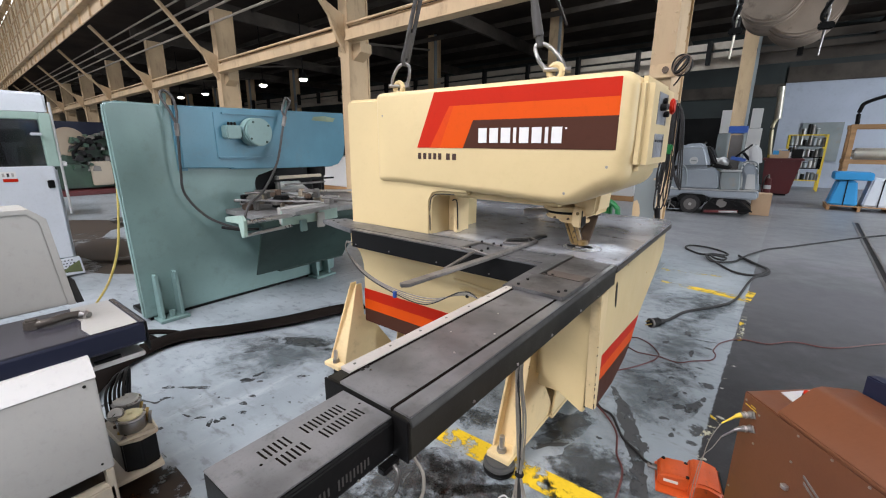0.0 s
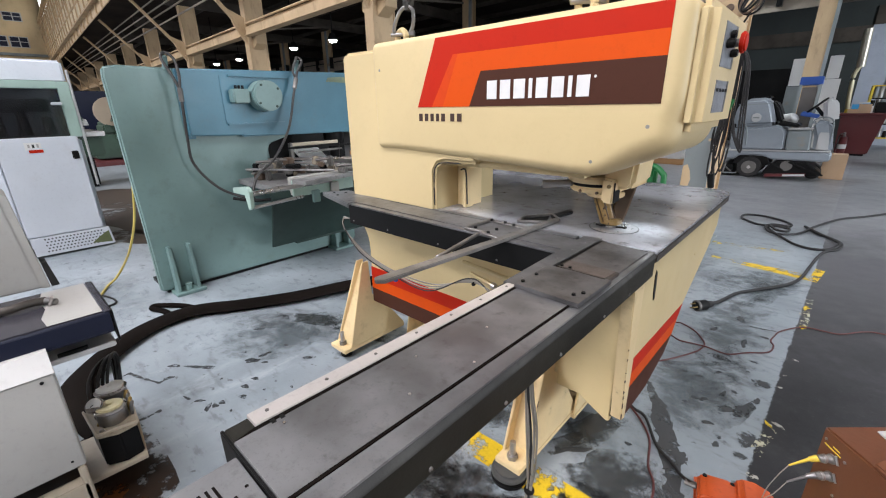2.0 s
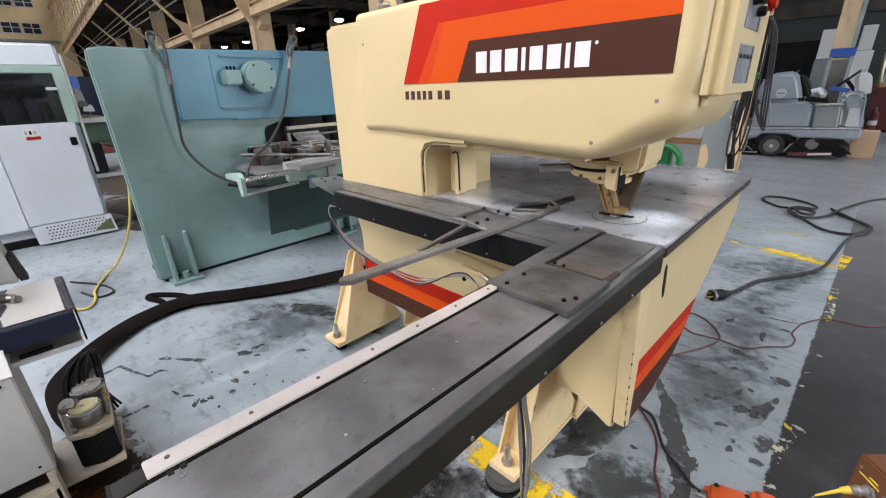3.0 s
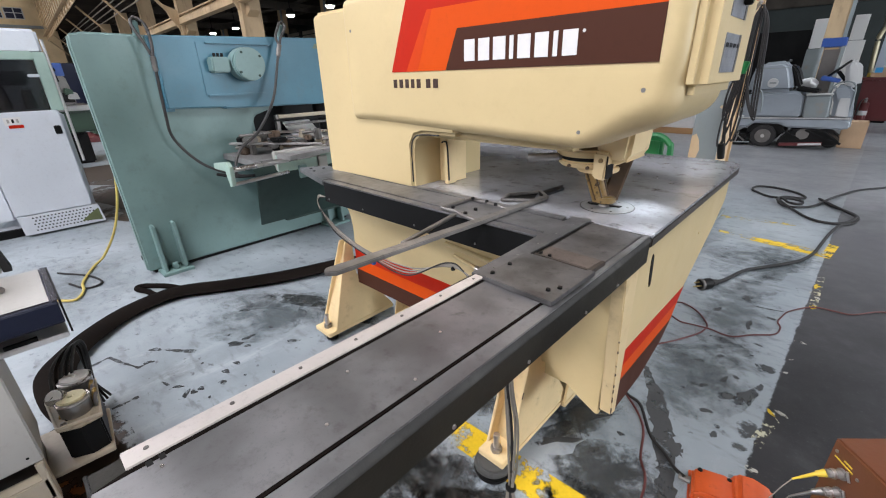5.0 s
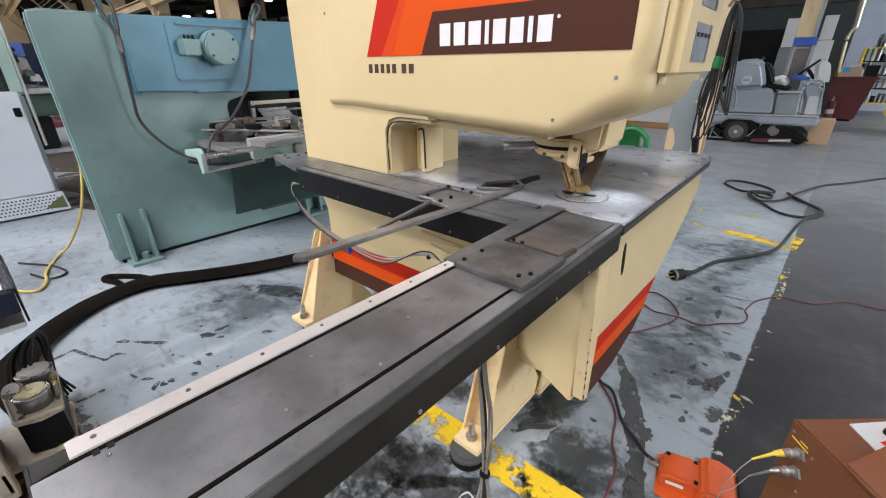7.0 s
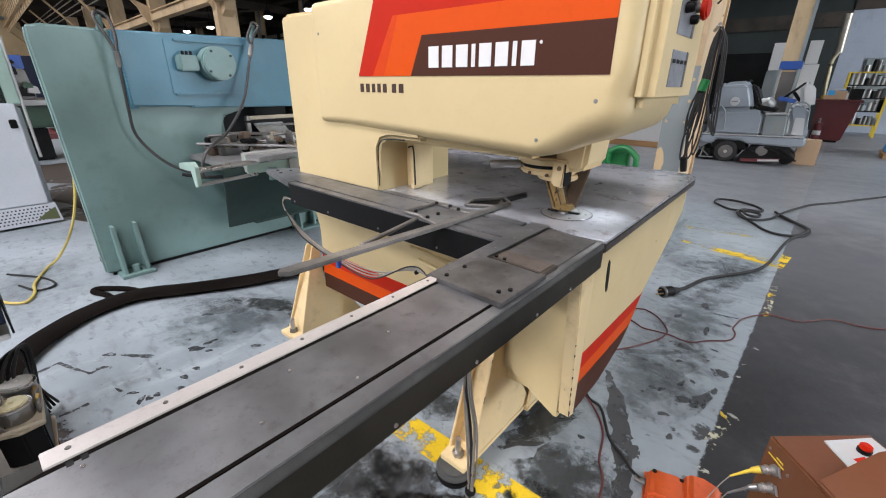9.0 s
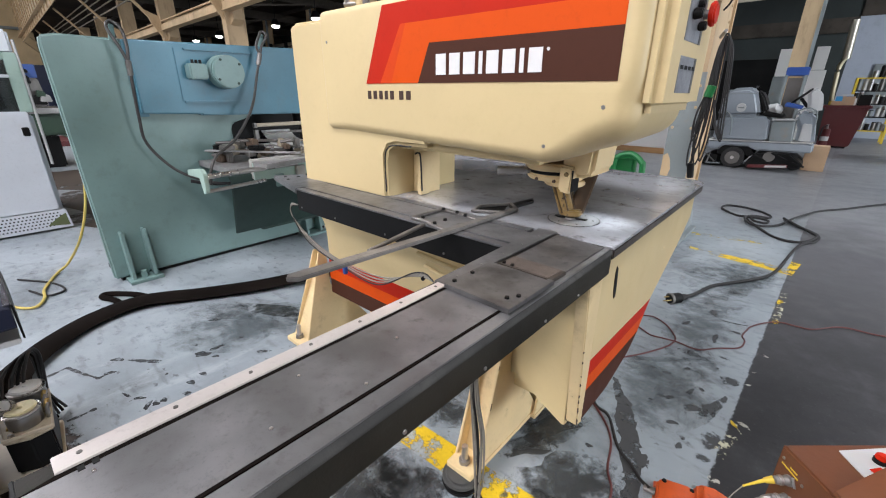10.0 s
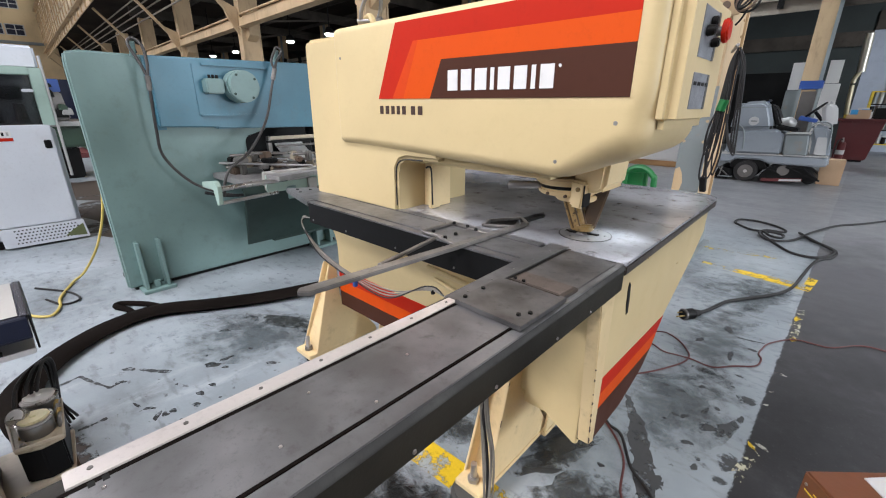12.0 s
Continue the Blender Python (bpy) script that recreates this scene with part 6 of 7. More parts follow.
SPOTS = [(-1.592, -0.630, 0.040, 0.022, 55), (-1.598, -0.560, 0.035, 0.014, 80), (-1.524, -0.592, 0.016, 0.012, 30), (-1.421, -0.690, 0.020, 0.012, 40), (-1.397, -0.752, 0.021, 0.014, 40), (-1.326, -0.792, 0.020, 0.014, 40), (-1.372, -0.932, 0.026, 0.013, -35), (-1.357, -0.905, 0.020, 0.010, 40), (-1.358, -0.875, 0.018, 0.012, 40), (-1.451, -0.941, 0.022, 0.010, 45), (-1.515, -0.974, 0.026, 0.007, 20), (-1.383, -0.411, 0.032, 0.014, 50), (-1.549, -0.806, 0.008, 0.006, 0), (-1.60, -0.43, 0.014, 0.009, 0), (-1.86, -0.932, 0.030, 0.016, 50), (-1.762, -0.983, 0.022, 0.013, 60), (-1.30, -0.70, 0.008, 0.006, 0), (-1.22, -0.60, 0.010, 0.007, 0), (-1.70, -0.62, 0.009, 0.006, 0), (-1.90, -0.45, 0.030, 0.014, 40), (-1.27, -0.87, 0.009, 0.006, 0), (0.30, 0.62, 0.020, 0.012, 60), (0.36, 0.72, 0.03, 0.010, 70), (0.40, 0.40, 0.012, 0.009, 0), (0.44, 0.62, 0.010, 0.024, 10), (0.18, 0.80, 0.012, 0.009, 0), (0.24, 0.55, 0.009, 0.007, 0), (0.42, 1.0, 0.008, 0.006, 0), (0.14, 0.12, 0.014, 0.009, 30), (0.10, -0.02, 0.020, 0.009, 60)]
DASHES = [[(-1.936, -1.21), (-1.964, -1.111), (-1.86, -1.075), (-1.751, -1.029), (-1.762, -0.983)], [(-1.819, -0.895), (-1.75, -0.85), (-1.682, -0.794)], [(-1.511, -1.179), (-1.51, -1.13), (-1.513, -1.081)], [(0.355, 1.55), (0.42, 1.56), (0.48, 1.578)]]
for i, (cx, cy, rx, ry, tn) in enumerate(SPOTS):
    ob = part("oil_spot", blob(cx, cy, rx, ry, tn, 30 + i), OIL_SPOT, smooth=False)
    tagged(ob, "small dark oil spot on the painted floor", "stain", "oil spots", "structure")


def smear(pts, w, z=0.0012):
    """A narrow scrape, wider and narrower along its way."""
    random.seed(len(pts) * 7 + int(pts[0][0] * 100))
    path = [(ax + (bx - ax) * i / 4, ay + (by - ay) * i / 4, z) for (ax, ay), (bx, by) in zip(pts, pts[1:]) for i in range(5)]
    bm = bmesh.new()
    rows = []
    for k, p in enumerate(path):
        q = Vector(path[min(k + 1, len(path) - 1)]) - Vector(path[max(k - 1, 0)])
        side = Vector((-q.y, q.x, 0)).normalized() * w * random.uniform(0.5, 1.5)
        p = Vector(p)
        rows.append((bm.verts.new(p + side), bm.verts.new(p - side)))
    for (a, b), (c, d) in zip(rows, rows[1:]):
        bm.faces.new((a, b, d, c))
    return bm


for pts, w in zip(DASHES, (0.008, 0.011, 0.008, 0.006)):
    ob = part("scrape", smear(pts, w), OIL_SPOT, smooth=False)
    tagged(ob, "narrow dark scrape in the floor paint", "stain", "scrapes", "structure")
strip = ((0.055, 0.600), (0.085, 0.585), (0.128, 0.525), (0.175, 0.470), (0.213, 0.414), (0.240, 0.345), (0.282, 0.265), (0.300, 0.225), (0.336, 0.197), (0.340, 0.165), (0.324, 0.133), (0.350, 0.06), (0.369, 0.0), (0.40, -0.12), (0.335, -0.14), (0.312, -0.041), (0.300, 0.04), (0.281, 0.086), (0.240, 0.16), (0.225, 0.21), (0.209, 0.25), (0.160, 0.33), (0.141, 0.41), (0.100, 0.50))
random.seed(77)
ragged = []
for (ax, ay), (bx, by) in zip(strip, strip[1:] + strip[:1]):
    for q in range(5):
        ragged.append((ax + (bx - ax) * q / 5 + random.uniform(-0.007, 0.007), ay + (by - ay) * q / 5 + random.uniform(-0.010, 0.010)))
bm = bmesh.new()
bm.faces.new([bm.verts.new((x, y, 0.0011)) for x, y in ragged])
tagged(part("bare_strip", bm, BARE, smooth=False), "dark bare strip where the floor paint is scraped off", "stain", kind="structure")
PATCHES = [(0.281, 1.052, 0.050, 0.038, 10), (0.488, 0.930, 0.042, 0.040, 60), (0.488, 0.463, 0.042, 0.052, 10), (-0.02, 0.14, 0.16, 0.07, 60), (-0.03, -0.03, 0.14, 0.05, 60), (0.45, 0.66, 0.10, 0.03, 70), (0.10, 0.95, 0.30, 0.15, 30), (0.35, 0.60, 0.22, 0.14, 60), (0.25, 1.85, 0.40, 0.14, 62), (0.05, 2.2, 0.50, 0.20, 60), (0.40, 2.35, 0.3, 0.1, 60), (0.20, 0.75, 0.12, 0.08, 0), (0.15, -0.50, 0.50, 0.30, 50), (-0.10, -0.52, 0.45, 0.22, 30), (0.25, -0.15, 0.28, 0.16, 60), (0.02, 0.08, 0.30, 0.16, 60), (-0.35, -0.40, 0.35, 0.2, 20), (-0.45, -0.62, 0.35, 0.2, 70), (-0.8, -0.50, 0.3, 0.15, 10), (-0.9, 0.0, 0.7, 0.35, 0), (-1.90, -0.28, 0.40, 0.16, 40), (-1.55, -0.20, 0.30, 0.12, 30), (-3.3, -1.1, 0.8, 0.35, 10), (-1.9, 0.4, 0.6, 0.25, 60), (-0.3, 0.15, 0.6, 0.2, 80), (-0.2, 2.6, 0.5, 0.25, 70)]
SMUDGES = [(0.387, 0.614, 0.030, 0.034, 20), (0.487, 0.759, 0.030, 0.012, 100), (0.469, 0.625, 0.010, 0.026, 0), (0.480, 0.345, 0.030, 0.022, 40), (0.350, 0.464, 0.030, 0.012, 20), (0.268, 0.608, 0.020, 0.010, 0), (0.243, 0.799, 0.026, 0.012, 30), (0.399, 0.345, 0.024, 0.014, 70), (0.393, 0.770, 0.020, 0.012, 10), (0.36, 1.30, 0.05, 0.016, 95), (0.44, 1.45, 0.03, 0.014, 20), (0.30, 1.62, 0.06, 0.018, 110), (0.20, 1.38, 0.04, 0.016, 70), (0.43, 1.12, 0.024, 0.014, 0), (0.31, 0.90, 0.026, 0.010, 40)]
for i, (cx, cy, rx, ry, tn) in enumerate(SMUDGES):
    ob = part("smudge", blob(cx, cy, rx, ry, tn, 160 + i, 0.0010), OIL, smooth=False)
    tagged(ob, "small grey smudge in the floor paint", "stain", "smudges", "structure")
for i, (cx, cy, rx, ry, tn) in enumerate(PATCHES):
    ob = part("dark_patch", blob(cx, cy, rx, ry, tn, 60 + i, 0.0008), OIL if i < 6 else OIL_THIN, smooth=False)
    tagged(ob, "dark patch where the floor paint has worn away", "stain", "bare patches", "structure")

# grey washes dim the floor by colour where less light falls
for i, (cx, cy, rx, ry, tn) in enumerate(((0.25, 0.70, 0.55, 0.24, 75), (0.28, 1.50, 0.60, 0.24, 85), (0.30, 2.35, 0.50, 0.28, 80), (-1.75, -0.35, 0.55, 0.28, 40), (0.30, -0.25, 0.45, 0.22, 80))):
    ob = part("dark_patch", blob(cx, cy, rx, ry, tn, 120 + i, 0.0005), SHADE_WASH, smooth=False)
    tagged(ob, "broad grey patch of scuffed paint, dimmer light put into its colour", "stain", "scuffed patches", "structure")


for i, (cx, cy, rx, ry, tn) in enumerate(((-0.42, -0.60, 0.30, 0.20, 40), (-0.24, -0.46, 0.22, 0.11, 40), (-0.11, -0.53, 0.18, 0.09, 40), (-0.20, -0.70, 0.24, 0.16, 30), (-0.50, -0.85, 0.25, 0.16, 20), (0.16, -0.10, 0.22, 0.15, 30), (0.22, -0.30, 0.20, 0.14, 10), (0.0, 0.12, 0.20, 0.075, 70), (-0.38, -0.10, 0.16, 0.08, 40), (0.12, -0.62, 0.16, 0.10, 20), (-0.06, -0.42, 0.09, 0.05, 30), (-1.75, -0.15, 0.26, 0.07, 35), (-1.35, -0.05, 0.20, 0.06, 20))):
    ob = part("dark_floor_patch", blob(cx, cy, rx, ry, tn, 250 + i, 0.0014), DARK_GREY_PATCH, smooth=False)
    tagged(ob, "dark grey patch on the painted floor", "stain", "grime patches", "structure")


for i, (cx, cy, rx, ry, tn) in enumerate(((-7.9, -0.2, 1.2, 0.6, 0), (-5.9, -0.2, 0.9, 0.42, 10), (-4.6, -0.15, 0.8, 0.3, 20), (-7.0, 0.8, 1.2, 0.5, 0))):
    ob = part("dark_floor_patch", blob(cx, cy, rx, ry, tn, 270 + i, 0.0014), BROWN_GRIME, smooth=False)
    tagged(ob, "brown grimy patch on the floor between machines", "stain", "brown grime patches", "structure")


def line(name, pts, mat, label):
    bm = bmesh.new()
    bm.faces.new([bm.verts.new((x, y, 0.0018)) for x, y in pts])
    bmesh.ops.triangulate(bm, faces=bm.faces)
    tagged(part(name, bm, mat, smooth=False), label, "floor marking", "floor lines", "structure")


line("yellow_line", [(-0.62, -0.355), (0.36, -0.325), (0.36, -0.205), (-0.62, -0.235)], YELLOW_LINE, "chipped bright yellow floor line under the press")
line("yellow_line", [(0.14, 2.73), (0.40, 2.69), (0.625, 2.65), (0.665, 2.98), (0.605, 3.00), (0.585, 2.79), (0.40, 2.82), (0.14, 2.83)], YELLOW_LINE, "faded yellow floor line beside the aisle")
line("yellow_line", [(0.575, 1.74), (0.612, 1.74), (0.622, 2.25), (0.588, 2.25)], WHITE_CHIP2, "yellow paint flakes along the aisle edge")
line("yellow_line", [(-0.10, 2.79), (0.135, 2.74), (0.135, 2.81), (-0.10, 2.85)], YELLOW_WORN, "faded yellow floor line beside the aisle")
for i, (cx, cy, rx, ry) in enumerate(((0.593, 2.075, 0.020, 0.055), (0.594, 1.746, 0.022, 0.040), (0.589, 1.915, 0.020, 0.060), (0.541, 0.617, 0.010, 0.030), (0.573, 0.637, 0.012, 0.034), (0.530, 0.262, 0.016, 0.026), (0.577, 1.28, 0.012, 0.030), (0.60, 2.24, 0.010, 0.03), (0.553, 0.95, 0.008, 0.016), (0.560, 1.08, 0.008, 0.014))):
    ob = part("paint_flake", blob(cx, cy, rx * 0.75, ry * 0.75, 15 * i, 200 + i, 0.0022), YELLOW_LINE if i in (0, 1, 3) else WHITE_CHIP, smooth=False)
    tagged(ob, "pale paint flake at the aisle edge", "paint flake", "paint flakes", "structure")
line("pale_chips", [(0.50, 0.40), (0.54, 0.38), (0.58, 0.62), (0.55, 0.66)], WHITE_CHIP2, "pale paint chips along the aisle edge")
line("pale_chips", [(0.47, 0.03), (0.51, 0.02), (0.53, 0.16), (0.50, 0.18)], WHITE_CHIP2, "pale paint chips along the aisle edge")
line("yellow_line", [(-0.60, 3.15), (0.4, 3.35), (0.4, 3.42), (-0.60, 3.24)], YELLOW_WORN, "faded yellow floor line beside the column")

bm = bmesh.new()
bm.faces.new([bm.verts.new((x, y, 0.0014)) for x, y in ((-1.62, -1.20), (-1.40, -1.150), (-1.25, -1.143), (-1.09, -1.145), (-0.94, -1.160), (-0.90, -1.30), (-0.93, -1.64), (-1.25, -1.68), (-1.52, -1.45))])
tagged(part("brown_patch", bm, DARK_BROWN, smooth=False), "dark brown patch of floor under the low machine", "stain", kind="structure")

for i, (cx, cy, rx, ry) in enumerate(((-1.13, -1.33, 0.06, 0.04), (-1.02, -1.30, 0.035, 0.05), (-1.20, -1.40, 0.05, 0.03))):
    tagged(part("rust_bloom", blob(cx, cy, rx, ry, 40 * i, 230 + i, 0.0022), RUST_ORANGE, smooth=False), "orange rust bloom on the dark brown floor", "stain", "rust blooms", "structure")

scrap = thing("plastic_scrap", (-0.03, -0.47, 0), "small crumpled clear plastic scrap on the floor", "scrap")
part("loop", tube([(-0.055, -0.455, 0.003), (-0.040, -0.440, 0.010), (-0.012, -0.448, 0.006), (-0.010, -0.470, 0.012), (-0.030, -0.486, 0.004), (-0.050, -0.478, 0.009), (-0.055, -0.456, 0.003)], 0.003, 6, 4), WHITE_GREY, scrap)
part("fold", tube([(-0.048, -0.476, 0.006), (-0.034, -0.462, 0.012), (-0.014, -0.456, 0.007)], 0.0024, 6, 4), STEEL_BRIGHT, scrap)

# steel channel set into the aisle floor
ch = thing("floor_rail", (1.85, 6.5, 0), "narrow steel rail set into the floor", "rail", kind="structure")
for s in (-0.035, 0.035):
    part("rail_bar", prism([(1.62 + s - 0.012, 3.0), (1.62 + s + 0.012, 3.0), (1.98 + s + 0.012, 8.6), (1.98 + s - 0.012, 8.6)], "z", 0.001, 0.008, 0), STEEL, ch)
part("rail_slot", prism([(1.597, 3.0), (1.643, 3.0), (2.003, 8.6), (1.957, 8.6)], "z", 0.0006, 0.003, 0), BLACK, ch)

# ---------------------------------------------------------------- ride-on scrubber
sc = thing("ride_on_scrubber", (-0.2, 8.4, 0), "grey ride-on floor scrubber with a black steering wheel", "floor scrubber")
part("chassis", prism([(-0.99, 0.31), (-0.80, 0.31), (-0.74, 0.38), (-0.35, 0.38), (-0.28, 0.33), (0.42, 0.33), (0.53, 0.35), (0.52, 0.46), (0.40, 0.50), (-0.99, 0.46)], "y", 8.05, 8.75, 0.025, 3), SCRUBBER_GREY, sc)
part("chassis_rim", prism([(-1.00, 0.445), (0.50, 0.49), (0.50, 0.51), (-1.00, 0.47)], "y", 8.035, 8.765, 0.008), WHITE_GREY, sc)
part("rear_tank", prism([(-0.93, 0.46), (-0.11, 0.48), (-0.13, 0.80), (-0.17, 0.87), (-0.26, 0.905), (-0.70, 0.87), (-0.93, 0.84)], "y", 8.04, 8.76, 0.04, 4), SCRUBBER_GREY, sc)
part("tank_panel", prism([(-0.80, 0.50), (-0.13, 0.51), (-0.15, 0.79), (-0.19, 0.85), (-0.27, 0.88), (-0.68, 0.85), (-0.75, 0.76)], "y", 8.022, 8.05, 0.012, 3), SCRUBBER_GREY, sc)
part("hood", prism([(-0.94, 0.86), (-0.30, 0.90), (-0.35, 1.08), (-0.42, 1.28), (-0.46, 1.34), (-0.54, 1.365), (-0.80, 1.345), (-0.88, 1.29), (-0.92, 1.15)], "y", 8.07, 8.73, 0.06, 5), SCRUBBER_GREY, sc, "rounded grey hood")
part("hood_band", prism([(-0.90, 1.245), (-0.42, 1.255), (-0.425, 1.268), (-0.90, 1.258)], "y", 8.064, 8.08, 0.003), COLUMN_GREY, sc)
part("hood_lip", box(-0.72, -0.46, 8.2, 8.6, 1.355, 1.39, 0.015), BLACK, sc)
part("badge", rod((-0.60, 8.072, 1.03), (-0.60, 8.062, 1.03), 0.075, 0.072, 24, 0.004), WHITE_GREY, sc)
part("badge_bar", box(-0.645, -0.555, 8.059, 8.063, 1.018, 1.042, 0), COLUMN_GREY, sc)
part("backrest", prism([(-0.45, 1.31), (-0.38, 1.31), (-0.30, 1.20), (-0.20, 0.98), (-0.29, 0.94), (-0.36, 1.10)], "y", 8.16, 8.64, 0.03, 3), BLACK, sc)
part("seat", prism([(-0.29, 0.90), (0.02, 0.87), (0.03, 0.925), (-0.20, 0.975), (-0.28, 0.96)], "y", 8.14, 8.66, 0.02, 3), BLACK, sc)
part("side_box", prism([(-0.09, 0.49), (0.23, 0.50), (0.20, 0.84), (-0.12, 0.83)], "y", 8.03, 8.3, 0.02, 3), COLUMN_GREY, sc)
part("box_lid", prism([(-0.13, 0.835), (0.21, 0.845), (0.21, 0.87), (-0.11, 0.86)], "y", 8.02, 8.31, 0.006), WHITE_GREY, sc)
part("front_post", prism([(0.26, 0.47), (0.52, 0.47), (0.46, 0.80), (0.42, 0.95), (0.34, 1.00), (0.20, 0.98), (0.17, 0.92), (0.24, 0.72)], "y", 8.12, 8.68, 0.05, 4), SCRUBBER_GREY, sc)
part("post_panel", prism([(0.30, 0.52), (0.46, 0.52), (0.42, 0.80), (0.30, 0.80)], "y", 8.10, 8.13, 0.01), WHITE_GREY, sc)
part("front_cowl", prism([(0.31, 0.93), (0.49, 0.96), (0.47, 1.12), (0.44, 1.25), (0.37, 1.34), (0.31, 1.365), (0.23, 1.30), (0.27, 1.12)], "y", 8.30, 8.66, 0.05, 4), WHITE_GREY, sc, "white control cowl")
part("control_panel", prism([(-0.02, 1.06), (0.22, 1.02), (0.24, 1.07), (0.0, 1.13)], "y", 8.2, 8.6, 0.01), BLUE_PLASTIC, sc)
part("hand_rail", tube([(0.16, 8.16, 0.86), (0.20, 8.14, 1.0), (0.34, 8.14, 1.04), (0.44, 8.16, 0.95), (0.46, 8.18, 0.6)], 0.011, 8), COLUMN_GREY, sc)
part("steering_column", rod((0.33, 8.4, 1.0), (0.17, 8.4, 1.19), 0.025, 0.025, 12), BLACK, sc)
sw = [Vector((0.16, 8.4, 1.21)) + 0.175 * (math.cos(a) * Vector((0.70, 0, 0.714)) + math.sin(a) * Vector((0, 1, 0))) for a in np.linspace(0, 2 * math.pi, 25)]
part("steering_wheel", tube(sw, 0.016, 8, 1), BLACK, sc)
for a in (0.4, 2.5, 4.6):
    part("wheel_spoke", rod((0.16, 8.4, 1.21), Vector((0.16, 8.4, 1.21)) + 0.17 * (math.cos(a) * Vector((0.70, 0, 0.714)) + math.sin(a) * Vector((0, 1, 0))), 0.010, 0.008, 8), BLACK, sc)
for yy in (7.985, 8.745):
    wh = part("wheel", rod((-0.545, yy, 0.18), (-0.545, yy + 0.07, 0.18), 0.18, 0.18, 36, 0.02), RUBBER, sc)
    part("rim", rod((-0.545, yy - 0.006, 0.18), (-0.545, yy + 0.02, 0.18), 0.115, 0.115, 28, 0.006), STEEL_DARK, wh)
    part("hub", rod((-0.545, yy - 0.012, 0.18), (-0.545, yy + 0.02, 0.18), 0.030, 0.026, 14, 0.004), STEEL_BRIGHT, wh)
part("front_wheel", rod((0.33, 8.36, 0.12), (0.33, 8.44, 0.12), 0.12, 0.12, 28, 0.02), RUBBER, sc)
part("wheel_arch", prism([(-0.80, 0.30), (-0.74, 0.37), (-0.35, 0.37), (-0.28, 0.31), (-0.28, 0.22), (-0.80, 0.22)], "y", 8.08, 8.72, 0), BLACK, sc)
part("squeegee", prism([(-1.02, 0.02), (-0.78, 0.02), (-0.78, 0.20), (-0.96, 0.22)], "y", 8.0, 8.8, 0.01), BLACK, sc)
for k, (ax, az, bx, bz) in enumerate(((-0.98, 0.23, -0.80, 0.08), (-0.95, 0.05, -0.72, 0.06), (-0.90, 0.24, -0.93, 0.04))):
    part("squeegee_link", bar((ax, 7.99, az), (bx, 7.99, bz), 0.02, 0.02, 0.003), (STEEL_DARK, COLUMN_GREY, STEEL)[k], sc)
part("brush_deck", prism([(-0.34, 0.04), (0.42, 0.10), (0.46, 0.15), (0.26, 0.31), (0.12, 0.33), (-0.20, 0.30), (-0.32, 0.16)], "y", 7.99, 8.80, 0.02), BLACK, sc)
part("deck_motor", rod((-0.02, 7.98, 0.24), (-0.02, 8.10, 0.24), 0.085, 0.08, 20, 0.01), STEEL_DARK, sc)
for ax, az, bx, bz in ((-0.30, 0.30, -0.05, 0.16), (0.0, 0.31, 0.24, 0.20), (0.20, 0.32, 0.45, 0.14), (0.28, 0.18, 0.48, 0.12)):
    part("deck_link", bar((ax, 7.975, az), (bx, 7.975, bz), 0.018, 0.03, 0.004), BLACK, sc)
part("deck_skirt", prism([(-0.29, 0.03), (0.26, 0.085), (0.26, 0.135), (-0.29, 0.085)], "y", 7.952, 7.985, 0.006), DARK_RED, sc)
part("deck_label", prism([(-0.04, 0.062), (0.25, 0.092), (0.25, 0.125), (-0.04, 0.095)], "y", 7.947, 7.954, 0), WHITE_GREY, sc)
part("strap_hose", tube([(-0.86, 8.04, 0.98), (-0.74, 8.0, 0.92), (-0.68, 8.0, 0.78), (-0.66, 8.0, 0.56)], 0.013, 8), COLUMN_GREY, sc)
bag = bmesh.new()
bmesh.ops.create_icosphere(bag, subdivisions=3, radius=0.13, matrix=Matrix.Translation((-0.15, 8.33, 1.01)) @ Matrix.Diagonal((1.15, 1, 0.62, 1)))
for v in bag.verts:
    v.co += 0.05 * noise.noise_vector(v.co * 9)
tagged(part("plastic_bag", bag, WHITE_GREY), "crumpled clear plastic bag on the scrubber seat", "bag")
tagged(part("cardboard_box", box(0.43, 0.74, 8.5, 8.85, 0.0, 0.42, 0.006), CARDBOARD), "plain brown cardboard box on the floor", "box")

# red bin with clutter, extinguisher, shelves
rbn = thing("parts_bin", (0.9, 13.6, 0), "dark red steel bin with odds and ends on top", "bin")
part("body", prism([(0.55, 0.05), (1.15, 0.05), (1.30, 0.95), (0.50, 0.95)], "y", 13.1, 14.0, 0.02), DARK_RED, rbn)
part("rim", box(0.46, 1.34, 13.05, 14.05, 0.94, 1.0, 0.01), DARK_RED, rbn)
part("skid", box(0.6, 1.1, 13.2, 13.9, 0.0, 0.06, 0), BLACK, rbn)
random.seed(11)
for k in range(9):
    cx, cy, w = random.uniform(0.6, 1.2), random.uniform(13.2, 13.6), random.uniform(0.06, 0.14)
    tagged(part("small_box", box(cx - w, cx + w, cy - w * 0.7, cy + w * 0.7, 1.0, 1.0 + random.uniform(0.08, 0.35), 0.008), (CARDBOARD, BLUE_BRIGHT, WHITE_GREY, YELLOW_PAINT, BLACK)[k % 5]), "small box lying on the red bin", "box", "boxes on the bin")
ext = thing("fire_extinguisher", (0.66, 12.7, 0), "red fire extinguisher standing by the bin", "fire extinguisher")
part("cylinder", rod((0.66, 12.7, 0), (0.66, 12.7, 0.48), 0.085, 0.08, 20, 0.02), DARK_RED, ext)
